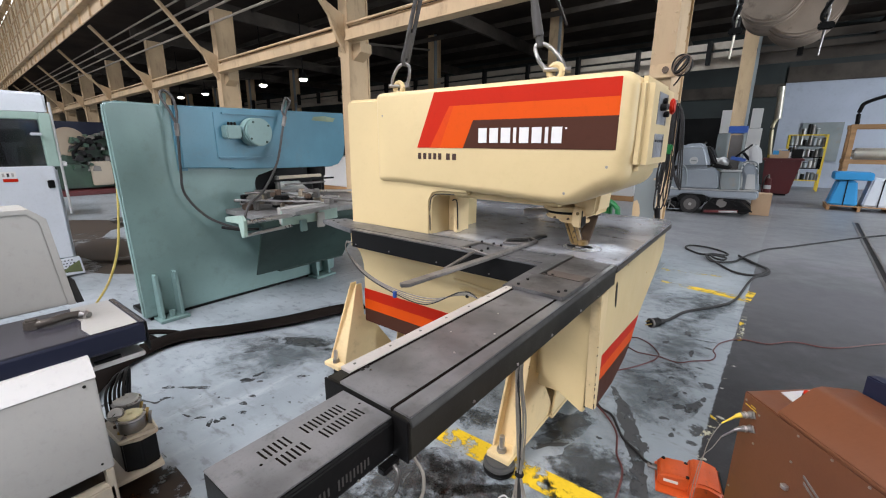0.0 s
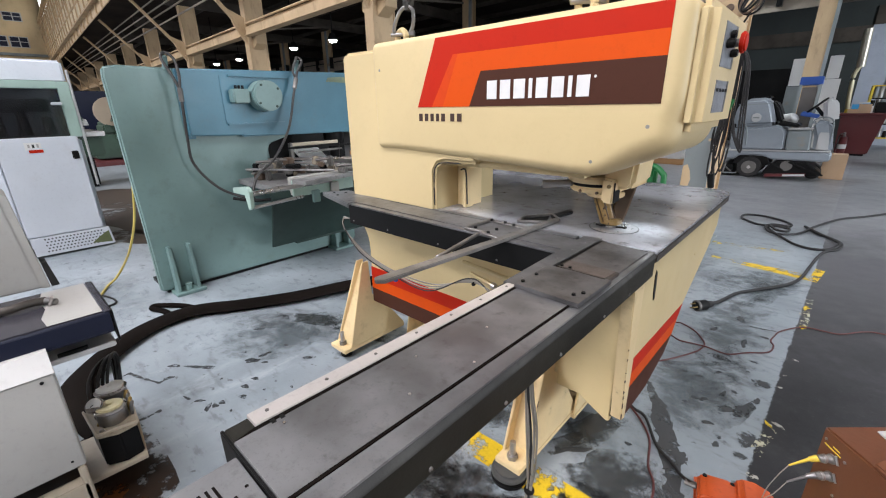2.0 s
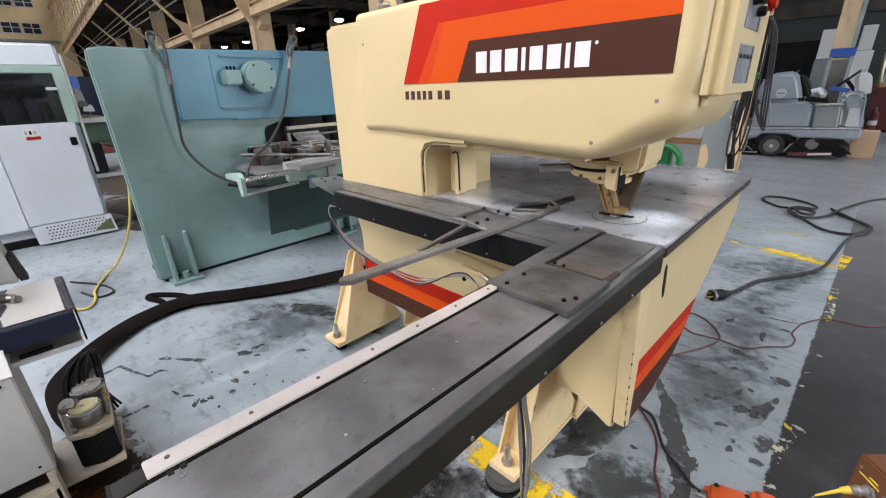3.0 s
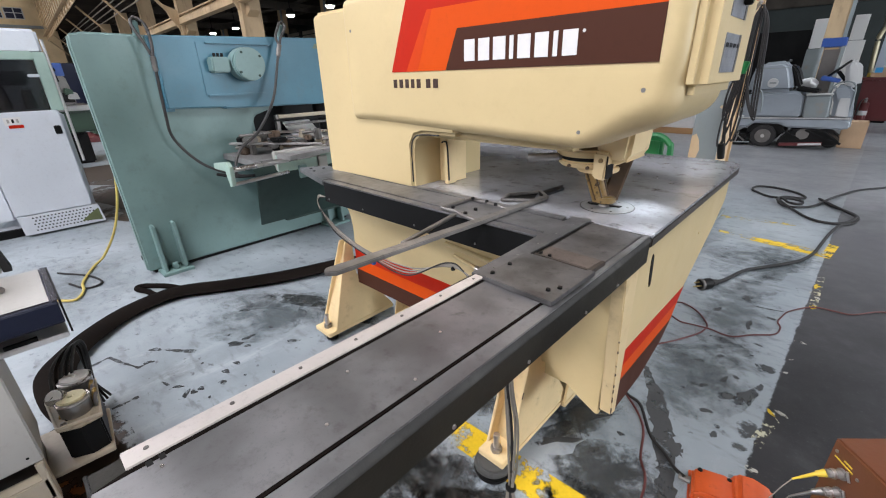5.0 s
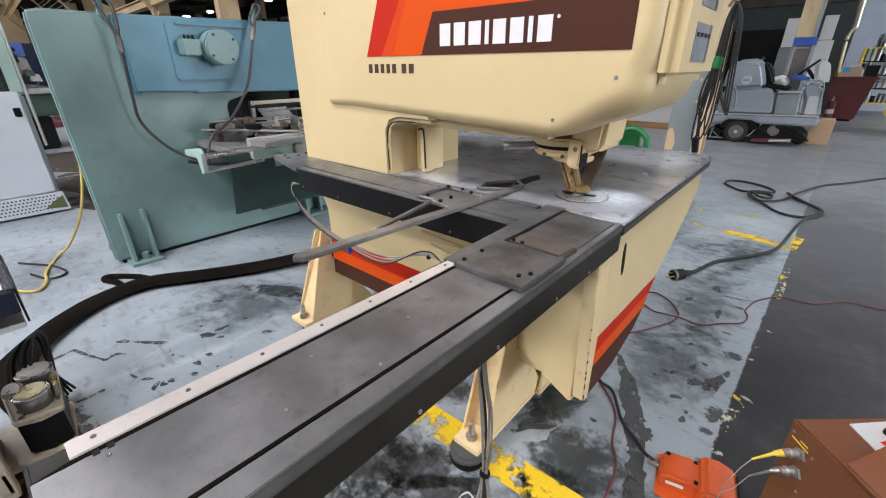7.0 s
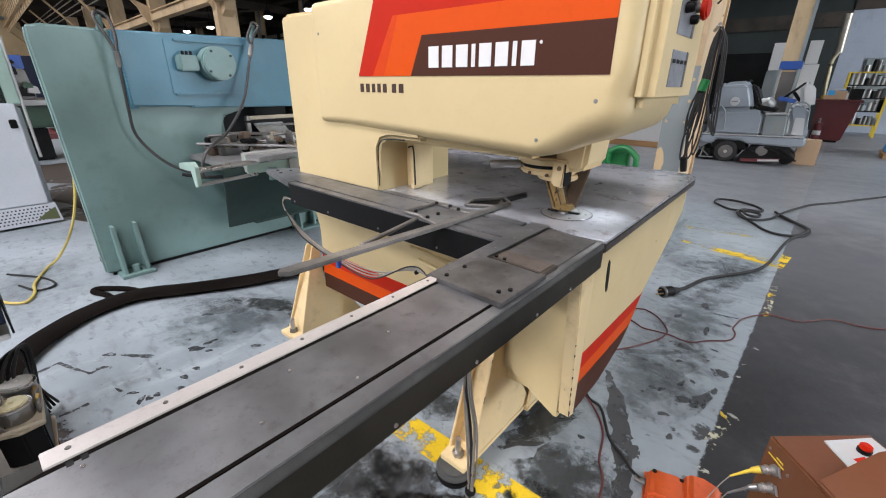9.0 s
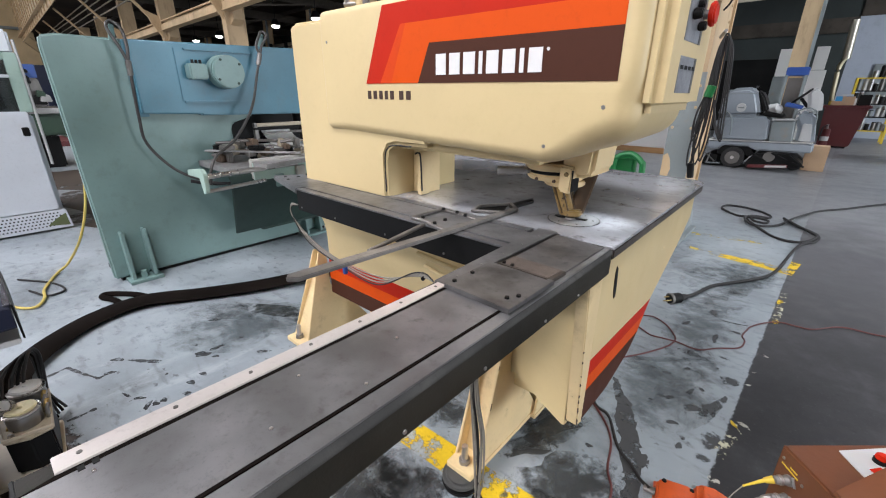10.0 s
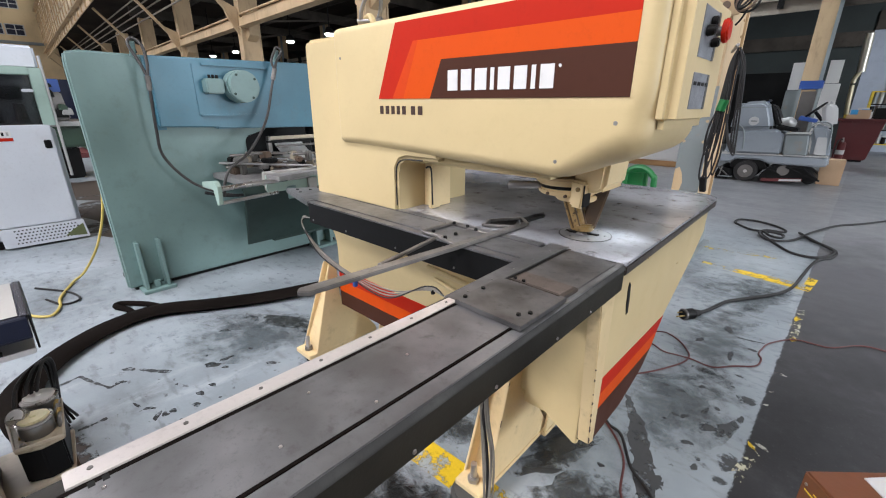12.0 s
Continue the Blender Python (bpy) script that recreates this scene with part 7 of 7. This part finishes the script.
part("valve", rod((0.66, 12.7, 0.48), (0.66, 12.7, 0.58), 0.03, 0.02, 12), STEEL, ext)
part("hose", tube([(0.66, 12.7, 0.55), (0.58, 12.62, 0.5), (0.57, 12.60, 0.2)], 0.014, 8), RUBBER, ext)
part("label_band", rod((0.66, 12.7, 0.2), (0.66, 12.7, 0.3), 0.0862, 0.0856, 20), WHITE_GREY, ext)
yr = thing("shelf_rack", (1.8, 15.5, 0), "yellow shelf rack packed with cans and jars", "shelf")
for px in (0.99, 1.86):
    for py in (15.2, 15.8):
        part("post", box(px - 0.025, px + 0.025, py - 0.025, py + 0.025, 0, 1.67, 0.003), YELLOW_PAINT, yr)
for k, zz in enumerate((0.30, 0.66, 0.99, 1.32, 1.64)):
    part("shelf", box(0.97, 1.88, 15.2, 15.8, zz, zz + 0.03, 0.003), YELLOW_PAINT if k in (0, 4) else BLACK, yr)
random.seed(3)
for k, zz in enumerate((0.33, 0.69, 1.02, 1.35, 1.67)):
    for j in range(8 if k < 4 else 4):
        px = 1.06 + 0.105 * j + (0.25 if k == 4 else 0) + random.uniform(-0.015, 0.015)
        hh = random.uniform(0.14, 0.28)
        c = thing("can", (px, 15.3, zz), "small can or jar on the shelf rack", "can", "cans on the rack")
        part("body", rod((px, 15.3, zz), (px, 15.3, zz + hh), 0.05, 0.05, 12, 0.006), (STEEL_DARK, GREY, BLACK, COLUMN_GREY, STEEL)[(j * 3 + k) % 5], c)
        part("lid", rod((px, 15.3, zz + hh), (px, 15.3, zz + hh + 0.02), 0.045, 0.045, 12), (STEEL, WHITE_GREY, BLACK)[(j + k) % 3], c)
tagged(part("notice_board", box(1.30, 2.32, 16.93, 17.0, 0.85, 2.08, 0.01), COLUMN_GREY), "dark grey board fixed to the block wall", "board")

# blue hopper and white bin on a pallet
pt = thing("pallet", (2.2, 10.8, 0), "small wooden pallet on the floor", "pallet")
for k in range(6):
    part("board", box(1.70, 2.75, 10.45 + 0.12 * k, 10.54 + 0.12 * k, 0.085, 0.105, 0.002), WOOD, pt)
for px in (1.72, 2.2, 2.66):
    part("stringer", box(px, px + 0.05, 10.45, 11.15, 0.0, 0.085, 0.002), WOOD, pt)
bh = thing("blue_hopper", (1.95, 10.75, 0.105), "bright blue plastic hopper strapped to the pallet", "hopper")
part("body", prism([(1.72, 0.105), (2.20, 0.105), (2.12, 0.62), (1.82, 0.62)], "y", 10.5, 11.0, 0.03, 3), BLUE_BRIGHT, bh)
part("tray", box(1.74, 2.34, 10.45, 11.05, 0.64, 0.80, 0.02, 3), BLUE_BRIGHT, bh)
part("strap", prism([(1.955, 0.105), (1.975, 0.105), (1.975, 0.64), (1.955, 0.64)], "y", 10.492, 10.50, 0), BLACK, bh)
wb = thing("white_bin", (2.45, 10.75, 0.105), "white plastic bin strapped to the pallet", "bin")
part("body", prism([(2.25, 0.105), (2.66, 0.105), (2.70, 0.66), (2.34, 0.70)], "y", 10.5, 11.0, 0.03, 3), WHITE, wb)
part("strap", prism([(2.48, 0.105), (2.50, 0.105), (2.52, 0.68), (2.50, 0.68)], "y", 10.492, 10.50, 0), BLACK, wb)
# wooden stand with a cylinder
ws = thing("timber_stand", (2.5, 11.6, 0), "rough timber stand carrying a gas cylinder", "stand")
for px in (1.96, 3.1):
    for py in (11.35, 11.85):
        part("post", box(px - 0.045, px + 0.045, py - 0.045, py + 0.045, 0, 1.78, 0.004), WOOD, ws)
for zz in (0.95, 1.70):
    part("beam", box(1.9, 3.16, 11.30, 11.39, zz, zz + 0.09, 0.004), WOOD, ws)
    part("beam", box(1.9, 3.16, 11.81, 11.90, zz, zz + 0.09, 0.004), WOOD, ws)
gc = thing("gas_cylinder", (2.5, 11.5, 1.04), "silver gas cylinder lying on the timber stand", "gas cylinder")
part("body", rod((2.02, 11.5, 1.17), (2.85, 11.5, 1.17), 0.125, 0.125, 24, 0.05), ZINC, gc)
part("valve", rod((2.85, 11.5, 1.17), (2.95, 11.5, 1.17), 0.03, 0.03, 12), BRASS, gc)
tagged(part("exhaust_pipe", tube([(2.05, 11.9, 1.8), (2.05, 11.9, 2.15), (2.2, 11.9, 2.32), (3.0, 11.9, 2.6)], 0.04, 10), BLACK), "bent black pipe rising behind the timber stand", "pipe")
# blue rack, white sheets, upright pipe
brk = thing("blue_rack", (-0.1, 10.45, 0), "blue steel rack with a grey drawer unit in it", "rack")
part("top", box(-0.26, 0.10, 10.3, 10.66, 1.60, 1.76, 0.01), BLUE_PLASTIC, brk)
for px in (-0.26, 0.05):
    part("post", box(px, px + 0.05, 10.3, 10.36, 0, 1.62, 0.004), COLUMN_GREY, brk)
part("inside", box(-0.20, 0.04, 10.36, 10.6, 0.0, 1.56, 0.01), STEEL_DARK, brk)
for xx, zt, low in ((-0.68, 2.31, 1.66), (0.02, 2.33, 1.80)):
    leaf = thing("white_door", (xx, 13.2, 0.0), "white door leaf standing against the wall", "door leaf", "door leaves")
    part("upper_panel", box(xx, xx + 0.25, 13.2, 13.24, low + 0.01, zt, 0.006), WHITE_VINYL, leaf)
    part("lower_panel", box(xx - 0.02, xx + 0.30, 13.19, 13.24, 0.0, low, 0.006), WHITE_VINYL if xx > 0 else COLUMN_GREY, leaf)
tagged(part("upright_pipe", tube([(0.66, 14.0, 0.95), (0.58, 14.0, 1.12), (0.54, 14.0, 1.62), (0.53, 14.0, 1.90), (0.60, 14.0, 2.12)], 0.050, 14, 4), YELLOW_ZINC), "shiny yellowish upright pipe by the wall", "pipe")
tagged(part("duct", tube([(0.61, 14.0, 2.08), (0.59, 14.0, 2.5), (0.57, 14.0, 2.95)], 0.085, 16, 4), ZINC), "grey round duct above the upright pipe", "duct")
# white stack on a pallet and green chair beyond the press
sk = thing("sheet_stack", (-2.4, 9.3, 0), "stack of wrapped white sheets on a pallet", "stack")
part("pallet_base", box(-3.2, -1.85, 9.0, 9.9, 0.0, 0.12, 0.004), WOOD, sk)
part("wrapping", box(-3.15, -1.88, 9.02, 9.85, 0.12, 0.66, 0.02), WHITE_VINYL, sk)
sk = thing("sheet_stack", (-9.2, 6.3, 0), "tall stack of wrapped white sheets on a pallet", "stack")
part("pallet_base", box(-10.0, -8.5, 6.0, 6.9, 0.0, 0.12, 0.004), WOOD, sk)
part("wrapping", box(-9.95, -8.52, 6.02, 6.88, 0.12, 0.95, 0.02), WHITE_VINYL, sk)
gcx = thing("hose_reel", (-0.55, 2.2, 0), "green tubular frame behind the press table", "frame")
part("tube_frame", tube([(-0.64, 2.2, 0.0), (-0.64, 2.2, 0.70), (-0.61, 2.2, 0.80), (-0.52, 2.2, 0.83), (-0.44, 2.2, 0.78), (-0.42, 2.2, 0.68), (-0.42, 2.2, 0.0)], 0.022, 10), GREEN_PLASTIC, gcx)
part("back_panel", box(-0.95, -0.50, 2.26, 2.34, 0.05, 0.80, 0.02), GREEN_PLASTIC, gcx)

# cable bundle on the near column
cbn = thing("cable_bundle", (-0.12, 2.68, 0.7), "hanks of black cable hung on the column", "cables")
part("hook", rod((-0.20, 2.80, 1.66), (-0.14, 2.60, 1.68), 0.012, 0.012, 10), STEEL, cbn)
random.seed(8)
for k in range(6):
    o, q, r2 = random.uniform(-0.025, 0.025), random.uniform(-0.12, 0.12), random.uniform(-0.02, 0.02)
    part("cable", tube([(-0.135, 2.62, 1.665), (-0.155 + o * 0.5, 2.60, 1.55), (-0.165 + o, 2.60, 1.28), (-0.19 + o * 1.6, 2.59 + r2, 1.00 + q), (-0.175 + o * 2, 2.60, 0.84 + q), (-0.14 + o * 1.5, 2.61, 1.02 + q), (-0.135 + o, 2.61, 1.30), (-0.125 + r2, 2.63, 1.645)], 0.006, 6), RUBBER, cbn)
for k in range(3):
    o = 0.022 * k
    part("cable", tube([(-0.125, 2.62, 1.665), (-0.09 + o * 0.4, 2.60, 1.55), (-0.07 + o * 0.6, 2.59, 1.30), (-0.055 + o * 0.8, 2.59, 1.05 - o), (-0.035 + o * 0.3, 2.59, 0.975 - o), (-0.075 - o * 0.2, 2.60, 1.05), (-0.12, 2.61, 1.22)], 0.0065, 6), RUBBER, cbn)
part("cable", tube([(-0.16, 2.60, 1.25), (-0.19, 2.60, 1.0), (-0.185, 2.60, 0.85), (-0.178, 2.60, 0.74)], 0.008, 6), RUBBER, cbn)
part("green_tie", rod((-0.165, 2.60, 1.24), (-0.150, 2.60, 1.32), 0.032, 0.032, 10, 0.004), GREEN_PLASTIC, cbn)
part("end_plug", rod((-0.165, 2.60, 0.635), (-0.182, 2.60, 0.75), 0.024, 0.028, 14, 0.005), BLACK, cbn)
cl = thing("column_clamp", (-0.05, 2.72, 2.08), "rusty bracket with a coil of wire on the column", "bracket")
part("bracket", box(-0.42, -0.20, 2.745, 2.785, 1.90, 2.02, 0.005), COLUMN, cl)
part("eye", rod((-0.29, 2.745, 1.965), (-0.29, 2.725, 1.965), 0.028, 0.028, 16, 0.004), RUSTY, cl)
for k in range(4):
    part("coil", tube([(-0.155 + (0.075 - 0.012 * k) * math.cos(a), 2.70 - 0.012 * k, 1.985 + (0.085 - 0.01 * k) * math.sin(a + 0.35 * k)) for a in np.linspace(0, 6.28, 15)], 0.008, 6, 2, up=(0, 1, 0)), (BLACK, RUSTY, BLACK, RUBBER)[k], cl)
part("loose_end", tube([(-0.14, 2.69, 1.93), (-0.17, 2.69, 1.86), (-0.20, 2.69, 1.82)], 0.007, 6, 4), BLACK, cl)

# ---------------------------------------------------------------- dark machines down the aisle
tagged(part("backdrop_screen", box(-17.6, -17.5, 0.2, 4.6, 0.0, 1.95, 0.01), NAVY), "dark blue screen behind the green machine", "screen")
gl = thing("green_lathe", (-13.5, 0.9, 0), "dark green machine cluttered with parts on a red base", "machine")
part("base", box(-14.6, -12.9, 0.2, 3.6, 0.0, 0.12, 0.01), DARK_RED, gl)
part("bed", box(-14.4, -13.2, 0.6, 3.4, 0.16, 0.75, 0.03), GREEN_MACHINE, gl)
part("cover_panel", box(-13.18, -13.10, 1.42, 1.86, 0.22, 0.82, 0.02), BEIGE, gl)
part("headstock", prism([(0.9, 0.75), (3.2, 0.75), (3.2, 1.60), (2.0, 1.55), (1.5, 1.40), (0.9, 1.0)], "x", -14.3, -13.4, 0.05), GREEN_MACHINE, gl)
part("disc", rod((-13.45, 1.15, 1.30), (-13.38, 1.15, 1.30), 0.36, 0.36, 36, 0.02), TAN_STEEL, gl)
random.seed(21)
for k in range(80):
    cy, cz, w = random.uniform(1.1, 3.0), random.uniform(0.6, 1.5), random.uniform(0.025, 0.095)
    part("fitting", prism([(cy - w, cz - w * 0.6), (cy + w, cz - w * 0.7), (cy + w * 0.8, cz + w * 0.6), (cy - w * 0.5, cz + w)], "x", -13.42, -13.2 + random.uniform(0, 0.15), 0.01), (GREEN_MACHINE, BLACK, RUBBER, GREEN_MACHINE, STEEL_DARK)[k % 5], gl)
part("swing_hose", tube([(-13.2, 1.15, 0.9), (-13.15, 1.2, 1.15), (-13.2, 1.5, 1.35), (-13.3, 2.2, 1.52)], 0.05, 8), BLACK, gl)
gb = thing("grey_machine", (-9.6, -0.3, 0), "old dark machine with a steel table in the aisle", "machine")
part("bed", box(-10.4, -9.1, -1.6, 0.16, 0.55, 0.90, 0.03), GREEN_MACHINE, gb)
part("bed_edge", box(-10.4, -9.0, -1.6, 0.20, 0.90, 0.98, 0.01), STEEL, gb)
part("upright", prism([(-1.2, 0.98), (0.05, 0.98), (0.0, 1.45), (-0.25, 1.68), (-1.2, 1.68)], "x", -10.3, -9.7, 0.03), STEEL_DARK, gb)
part("pedestal", box(-10.2, -9.3, -1.2, 0.0, 0.0, 0.55, 0.03), BLACK, gb)
random.seed(17)
for k in range(16):
    cy, cz, w = random.uniform(-1.0, 0.05), random.uniform(1.0, 1.6), random.uniform(0.04, 0.12)
    part("fitting", prism([(cy - w, cz - w * 0.6), (cy + w, cz - w * 0.7), (cy + w * 0.8, cz + w * 0.6), (cy - w * 0.5, cz + w)], "x", -9.71, -9.6 + random.uniform(0, 0.1), 0.01), (STEEL_DARK, BLACK, STEEL, GREEN_MACHINE)[k % 4], gb)
part("blue_panel", box(-9.70, -9.64, -0.22, 0.0, 1.45, 1.66, 0.01), BLUE_PLASTIC, gb)

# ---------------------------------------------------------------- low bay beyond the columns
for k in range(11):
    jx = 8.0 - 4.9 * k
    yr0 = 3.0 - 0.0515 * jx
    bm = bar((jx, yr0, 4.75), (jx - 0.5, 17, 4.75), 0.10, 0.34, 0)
    tagged(part("roof_beam", bm, FAR_STEEL), "dark roof beam across the low bay", "beam", "roof beams", "structure")
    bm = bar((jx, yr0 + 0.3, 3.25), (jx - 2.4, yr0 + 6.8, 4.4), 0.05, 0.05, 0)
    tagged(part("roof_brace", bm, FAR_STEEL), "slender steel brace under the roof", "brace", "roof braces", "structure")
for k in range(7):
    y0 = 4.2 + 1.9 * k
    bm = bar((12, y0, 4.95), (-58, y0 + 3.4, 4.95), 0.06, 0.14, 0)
    tagged(part("purlin", bm, FAR_STEEL), "thin dark purlin under the roof deck", "purlin", "purlins", "structure")
for za, zb in ((4.632, 4.474), (4.45, 4.194), (4.20, 4.009), (3.995, 3.736)):
    slope = (zb - za) / 22.0
    bm = tube([(6, 2.20, zb + slope * 16), (-58, 5.50, zb - slope * 48)], 0.022, 8, 1)
    tagged(part("pipe_run", bm, BEAM_PAINT), "long thin pipe hung along the columns", "pipe", "pipe runs", "structure")
# second row of columns with a grey runway beam
for k in range(-1, 9):
    cx, cy = -0.15 - 4.9 * k, 11.0 + 0.25 * k
    bm = box(cx - 0.14, cx + 0.14, cy - 0.2, cy - 0.18, 0, 5.2, 0)
    box(cx - 0.14, cx + 0.14, cy + 0.18, cy + 0.2, 0, 5.2, 0, bm=bm)
    box(cx - 0.05, cx + 0.05, cy - 0.18, cy + 0.18, 0, 5.2, 0, bm=bm)
    fc = tagged(part("far_column", bm, COLUMN), "cream steel column of the far row with a dark flange", "column", "far columns", "structure")
    part("dark_flange", box(cx + 0.142, cx + 0.20, cy - 0.21, cy - 0.10, 0, 5.2, 0.004), COLUMN_GREY, fc)
    for q in range(14):
        part("rivet", dots([(cx + (0.09 if q % 2 else -0.09), cy - 0.2, 1.6 + 0.12 * (q // 2))], 0.014, (0, -1, 0), 0.008, n=6), COLUMN, fc)
    bm = bar((cx + 0.14, cy - 0.05, 3.42), (cx - 4.76, cy + 0.20, 3.42), 0.30, 0.12, 0.004)
    bar((cx + 0.14, cy - 0.05, 3.64), (cx - 4.76, cy + 0.20, 3.64), 0.06, 0.16, 0.004, bm=bm)
    bar((cx + 0.14, cy - 0.05, 3.25), (cx - 4.76, cy + 0.20, 3.25), 0.03, 0.24, 0.004, bm=bm)
    # the right end of the runway takes the darker beam colour
    tagged(part("runway_beam", bm, FAR_STEEL if k < 0 else BEAM_PAINT), "grey runway beam along the far columns", "beam", "runway beams", "structure")
    for q in range(3):
        hx = cx - 0.8 - 1.6 * q
        tagged(part("beam_hanger", box(hx - 0.05, hx + 0.05, cy - 0.25, cy - 0.10, 3.2, 3.72, 0.004), BLACK), "dark hanger on the runway beam", "hanger", "beam hangers", "structure")


# high bay lamps
def bay_lamp(x, y, z):
    t = thing("high_bay_lamp", (x, y, z), "lit high bay lamp hung from the roof", "lamp", "high bay lamps")
    part("reflector", rod((x, y, z + 0.012), (x, y, z + 0.20), 0.165, 0.08, 24), BLACK, t)
    part("lens", rod((x, y, z - 0.05), (x, y, z + 0.016), 0.09, 0.15, 24, 0.02), LAMP_GLOW, t)
    part("stem", rod((x, y, z + 0.20), (x, y, 5.2), 0.015, 0.015, 8), BLACK, t)


for lx in (-11.67, -14.07, -18.6, -21.05):
    bay_lamp(lx, 6.9, 3.30)

# right end of the bay: air heater drums, chains, far wall
for k, (dx, dz, r) in enumerate(((0.16, 4.02, 0.50), (0.66, 3.92, 0.60))):
    t = thing("air_drum", (dx, 9.2, dz), "tan round air drum hung under the roof", "drum", "air drums")
    part("shell", rod((dx, 8.6 + 0.5 * k, dz), (dx, 9.9 + 0.5 * k, dz), r, r, 40, 0.04), DRUM, t)
    part("band", rod((dx, 8.85 + 0.5 * k, dz), (dx, 8.93 + 0.5 * k, dz), r + 0.02, r + 0.02, 40, 0.005), DRUM, t)
    part("hanger_rod", rod((dx, 9.2, dz + r), (dx, 9.2, 5.2), 0.02, 0.02, 8), BLACK, t)
random.seed(77)
for k, (dx, dy, zb) in enumerate(((-0.28, 8.2, 3.30), (0.98, 8.4, 3.25))):
    t = thing("hanging_hose", (dx, dy, zb), "bundle of dark hose hanging from the roof", "hose", "hanging hoses")
    for q in range(5):
        a, b = random.uniform(-0.09, 0.09), random.uniform(-0.12, 0.12)
        part("hose", tube([(dx + a, dy, 5.2), (dx + a * 1.3, dy + b, 4.3), (dx - a * 0.6, dy - b, 3.8), (dx + a * 0.8, dy, zb + 0.22 + 0.1 * abs(b)), (dx + 0.3 * a, dy, zb + 0.1 * q)], 0.028, 8, 5), (RUBBER, BLACK, RUBBER, STEEL_DARK, RUBBER)[q], t)
    part("pipe", rod((dx + 0.02, dy, zb + 0.3), (dx - 0.02, dy, zb - 0.42), 0.022, 0.018, 10), (ZINC, STEEL_DARK)[k], t)
    part("valve", box(dx - 0.10, dx + 0.12, dy - 0.05, dy + 0.05, zb - 0.02, zb + 0.10, 0.02), BLACK, t)
tagged(part("wall_north", box(0.66, 24, 17.0, 17.3, 0, 3.36, 0), BLOCK_WALL), "white painted block wall", "wall", kind="structure")
tagged(part("wall_north", box(0.66, 24, 16.95, 17.3, 3.36, 3.85, 0.01), FAR_STEEL), "dark beam over the block wall", "beam", kind="structure")
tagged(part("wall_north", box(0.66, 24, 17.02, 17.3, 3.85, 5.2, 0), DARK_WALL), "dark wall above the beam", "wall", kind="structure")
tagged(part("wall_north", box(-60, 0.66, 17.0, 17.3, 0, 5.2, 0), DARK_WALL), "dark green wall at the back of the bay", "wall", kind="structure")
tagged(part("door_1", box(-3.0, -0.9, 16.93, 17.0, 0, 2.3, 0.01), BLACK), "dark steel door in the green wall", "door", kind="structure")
tagged(part("trim", box(-6.5, 0.66, 16.9, 17.0, 2.95, 3.35, 0.01), FAR_STEEL), "dark beam over the green wall", "beam", kind="structure")
# cream end wall of the aisle with two rows of windows
tagged(part("wall_west", box(-45.3, -45.0, -14.0, 4.60, 0.0, 9.74, 0), END_WALL), "warm cream end wall of the aisle", "wall", kind="structure")
for z0, z1 in ((5.92, 6.56), (7.66, 8.16)):
    for q in range(6):
        y1 = 2.98 - 1.12 * q
        wnd = thing("window_1", (-45.0, y1, z0), "dark window with pale frame in the end wall", "window", "end wall windows", "structure")
        for a, b in ((y1 - 0.94, y1 - 0.49), (y1 - 0.45, y1)):
            part("pane", box(-44.99, -44.97, a, b, z0, z1, 0), NAVY, wnd)
        for a in (y1 - 1.0, y1 - 0.49, y1 - 0.02):
            part("window_frame", box(-45.0, -44.94, a, a + 0.06, z0 - 0.05, z1 + 0.05, 0.004), WHITE_GREY, wnd)
        for b in (z0 - 0.05, 0.5 * (z0 + z1), z1):
            part("window_frame", box(-45.0, -44.945, y1 - 1.0, y1 + 0.04, b, b + 0.045, 0.004), WHITE_GREY, wnd)
tagged(part("wall_ledge", box(-45.0, -44.8, -14.0, 4.60, 5.30, 5.48, 0.01), COLUMN_GREY), "grey ledge along the end wall", "ledge", kind="structure")
# unseen walls added to close the shop and bounce its light
tagged(part("wall_west", box(-60.3, -60, -30, 17.3, 0, 9.2, 0), TAN_STEEL), "unseen far wall that closes the shop", "wall", kind="structure")
tagged(part("wall_east", box(24, 24.3, -30, 17.3, 0, 9.2, 0), BLOCK_WALL), "unseen pale wall that closes the east end", "wall", kind="structure")
tagged(part("wall_south", box(-60, 24, -30.3, -30, 0, 9.2, 0), BLOCK_WALL), "unseen pale wall that closes the south side", "wall", kind="structure")
# clerestory over the crane girder
cs = thing("clerestory", (-30, 2.6, 5.4), "daylit clerestory windows above the crane girder", "window", kind="structure")
def along(f, off):
    return (gxa + (gxb - gxa) * f, gya + (gyb - gya) * f + off)


bm = bar((*along(0, -1.2), 9.54), (*along(1, -1.2), 9.54), 0.10, 0.14, 0)
part("upper_wall", bm, COLUMN, cs)
for k in range(16):
    part("pane", bar((*along(k / 16 + 0.003, -1.2), 8.50), (*along((k + 1) / 16 - 0.003, -1.2), 8.50), 0.02, 1.96, 0), WINDOW_GLOW, cs)
    part("mullion", bar((*along(k / 16, -1.2), 7.52), (*along(k / 16, -1.2), 9.48), 0.10, 0.12, 0), COLUMN, cs)
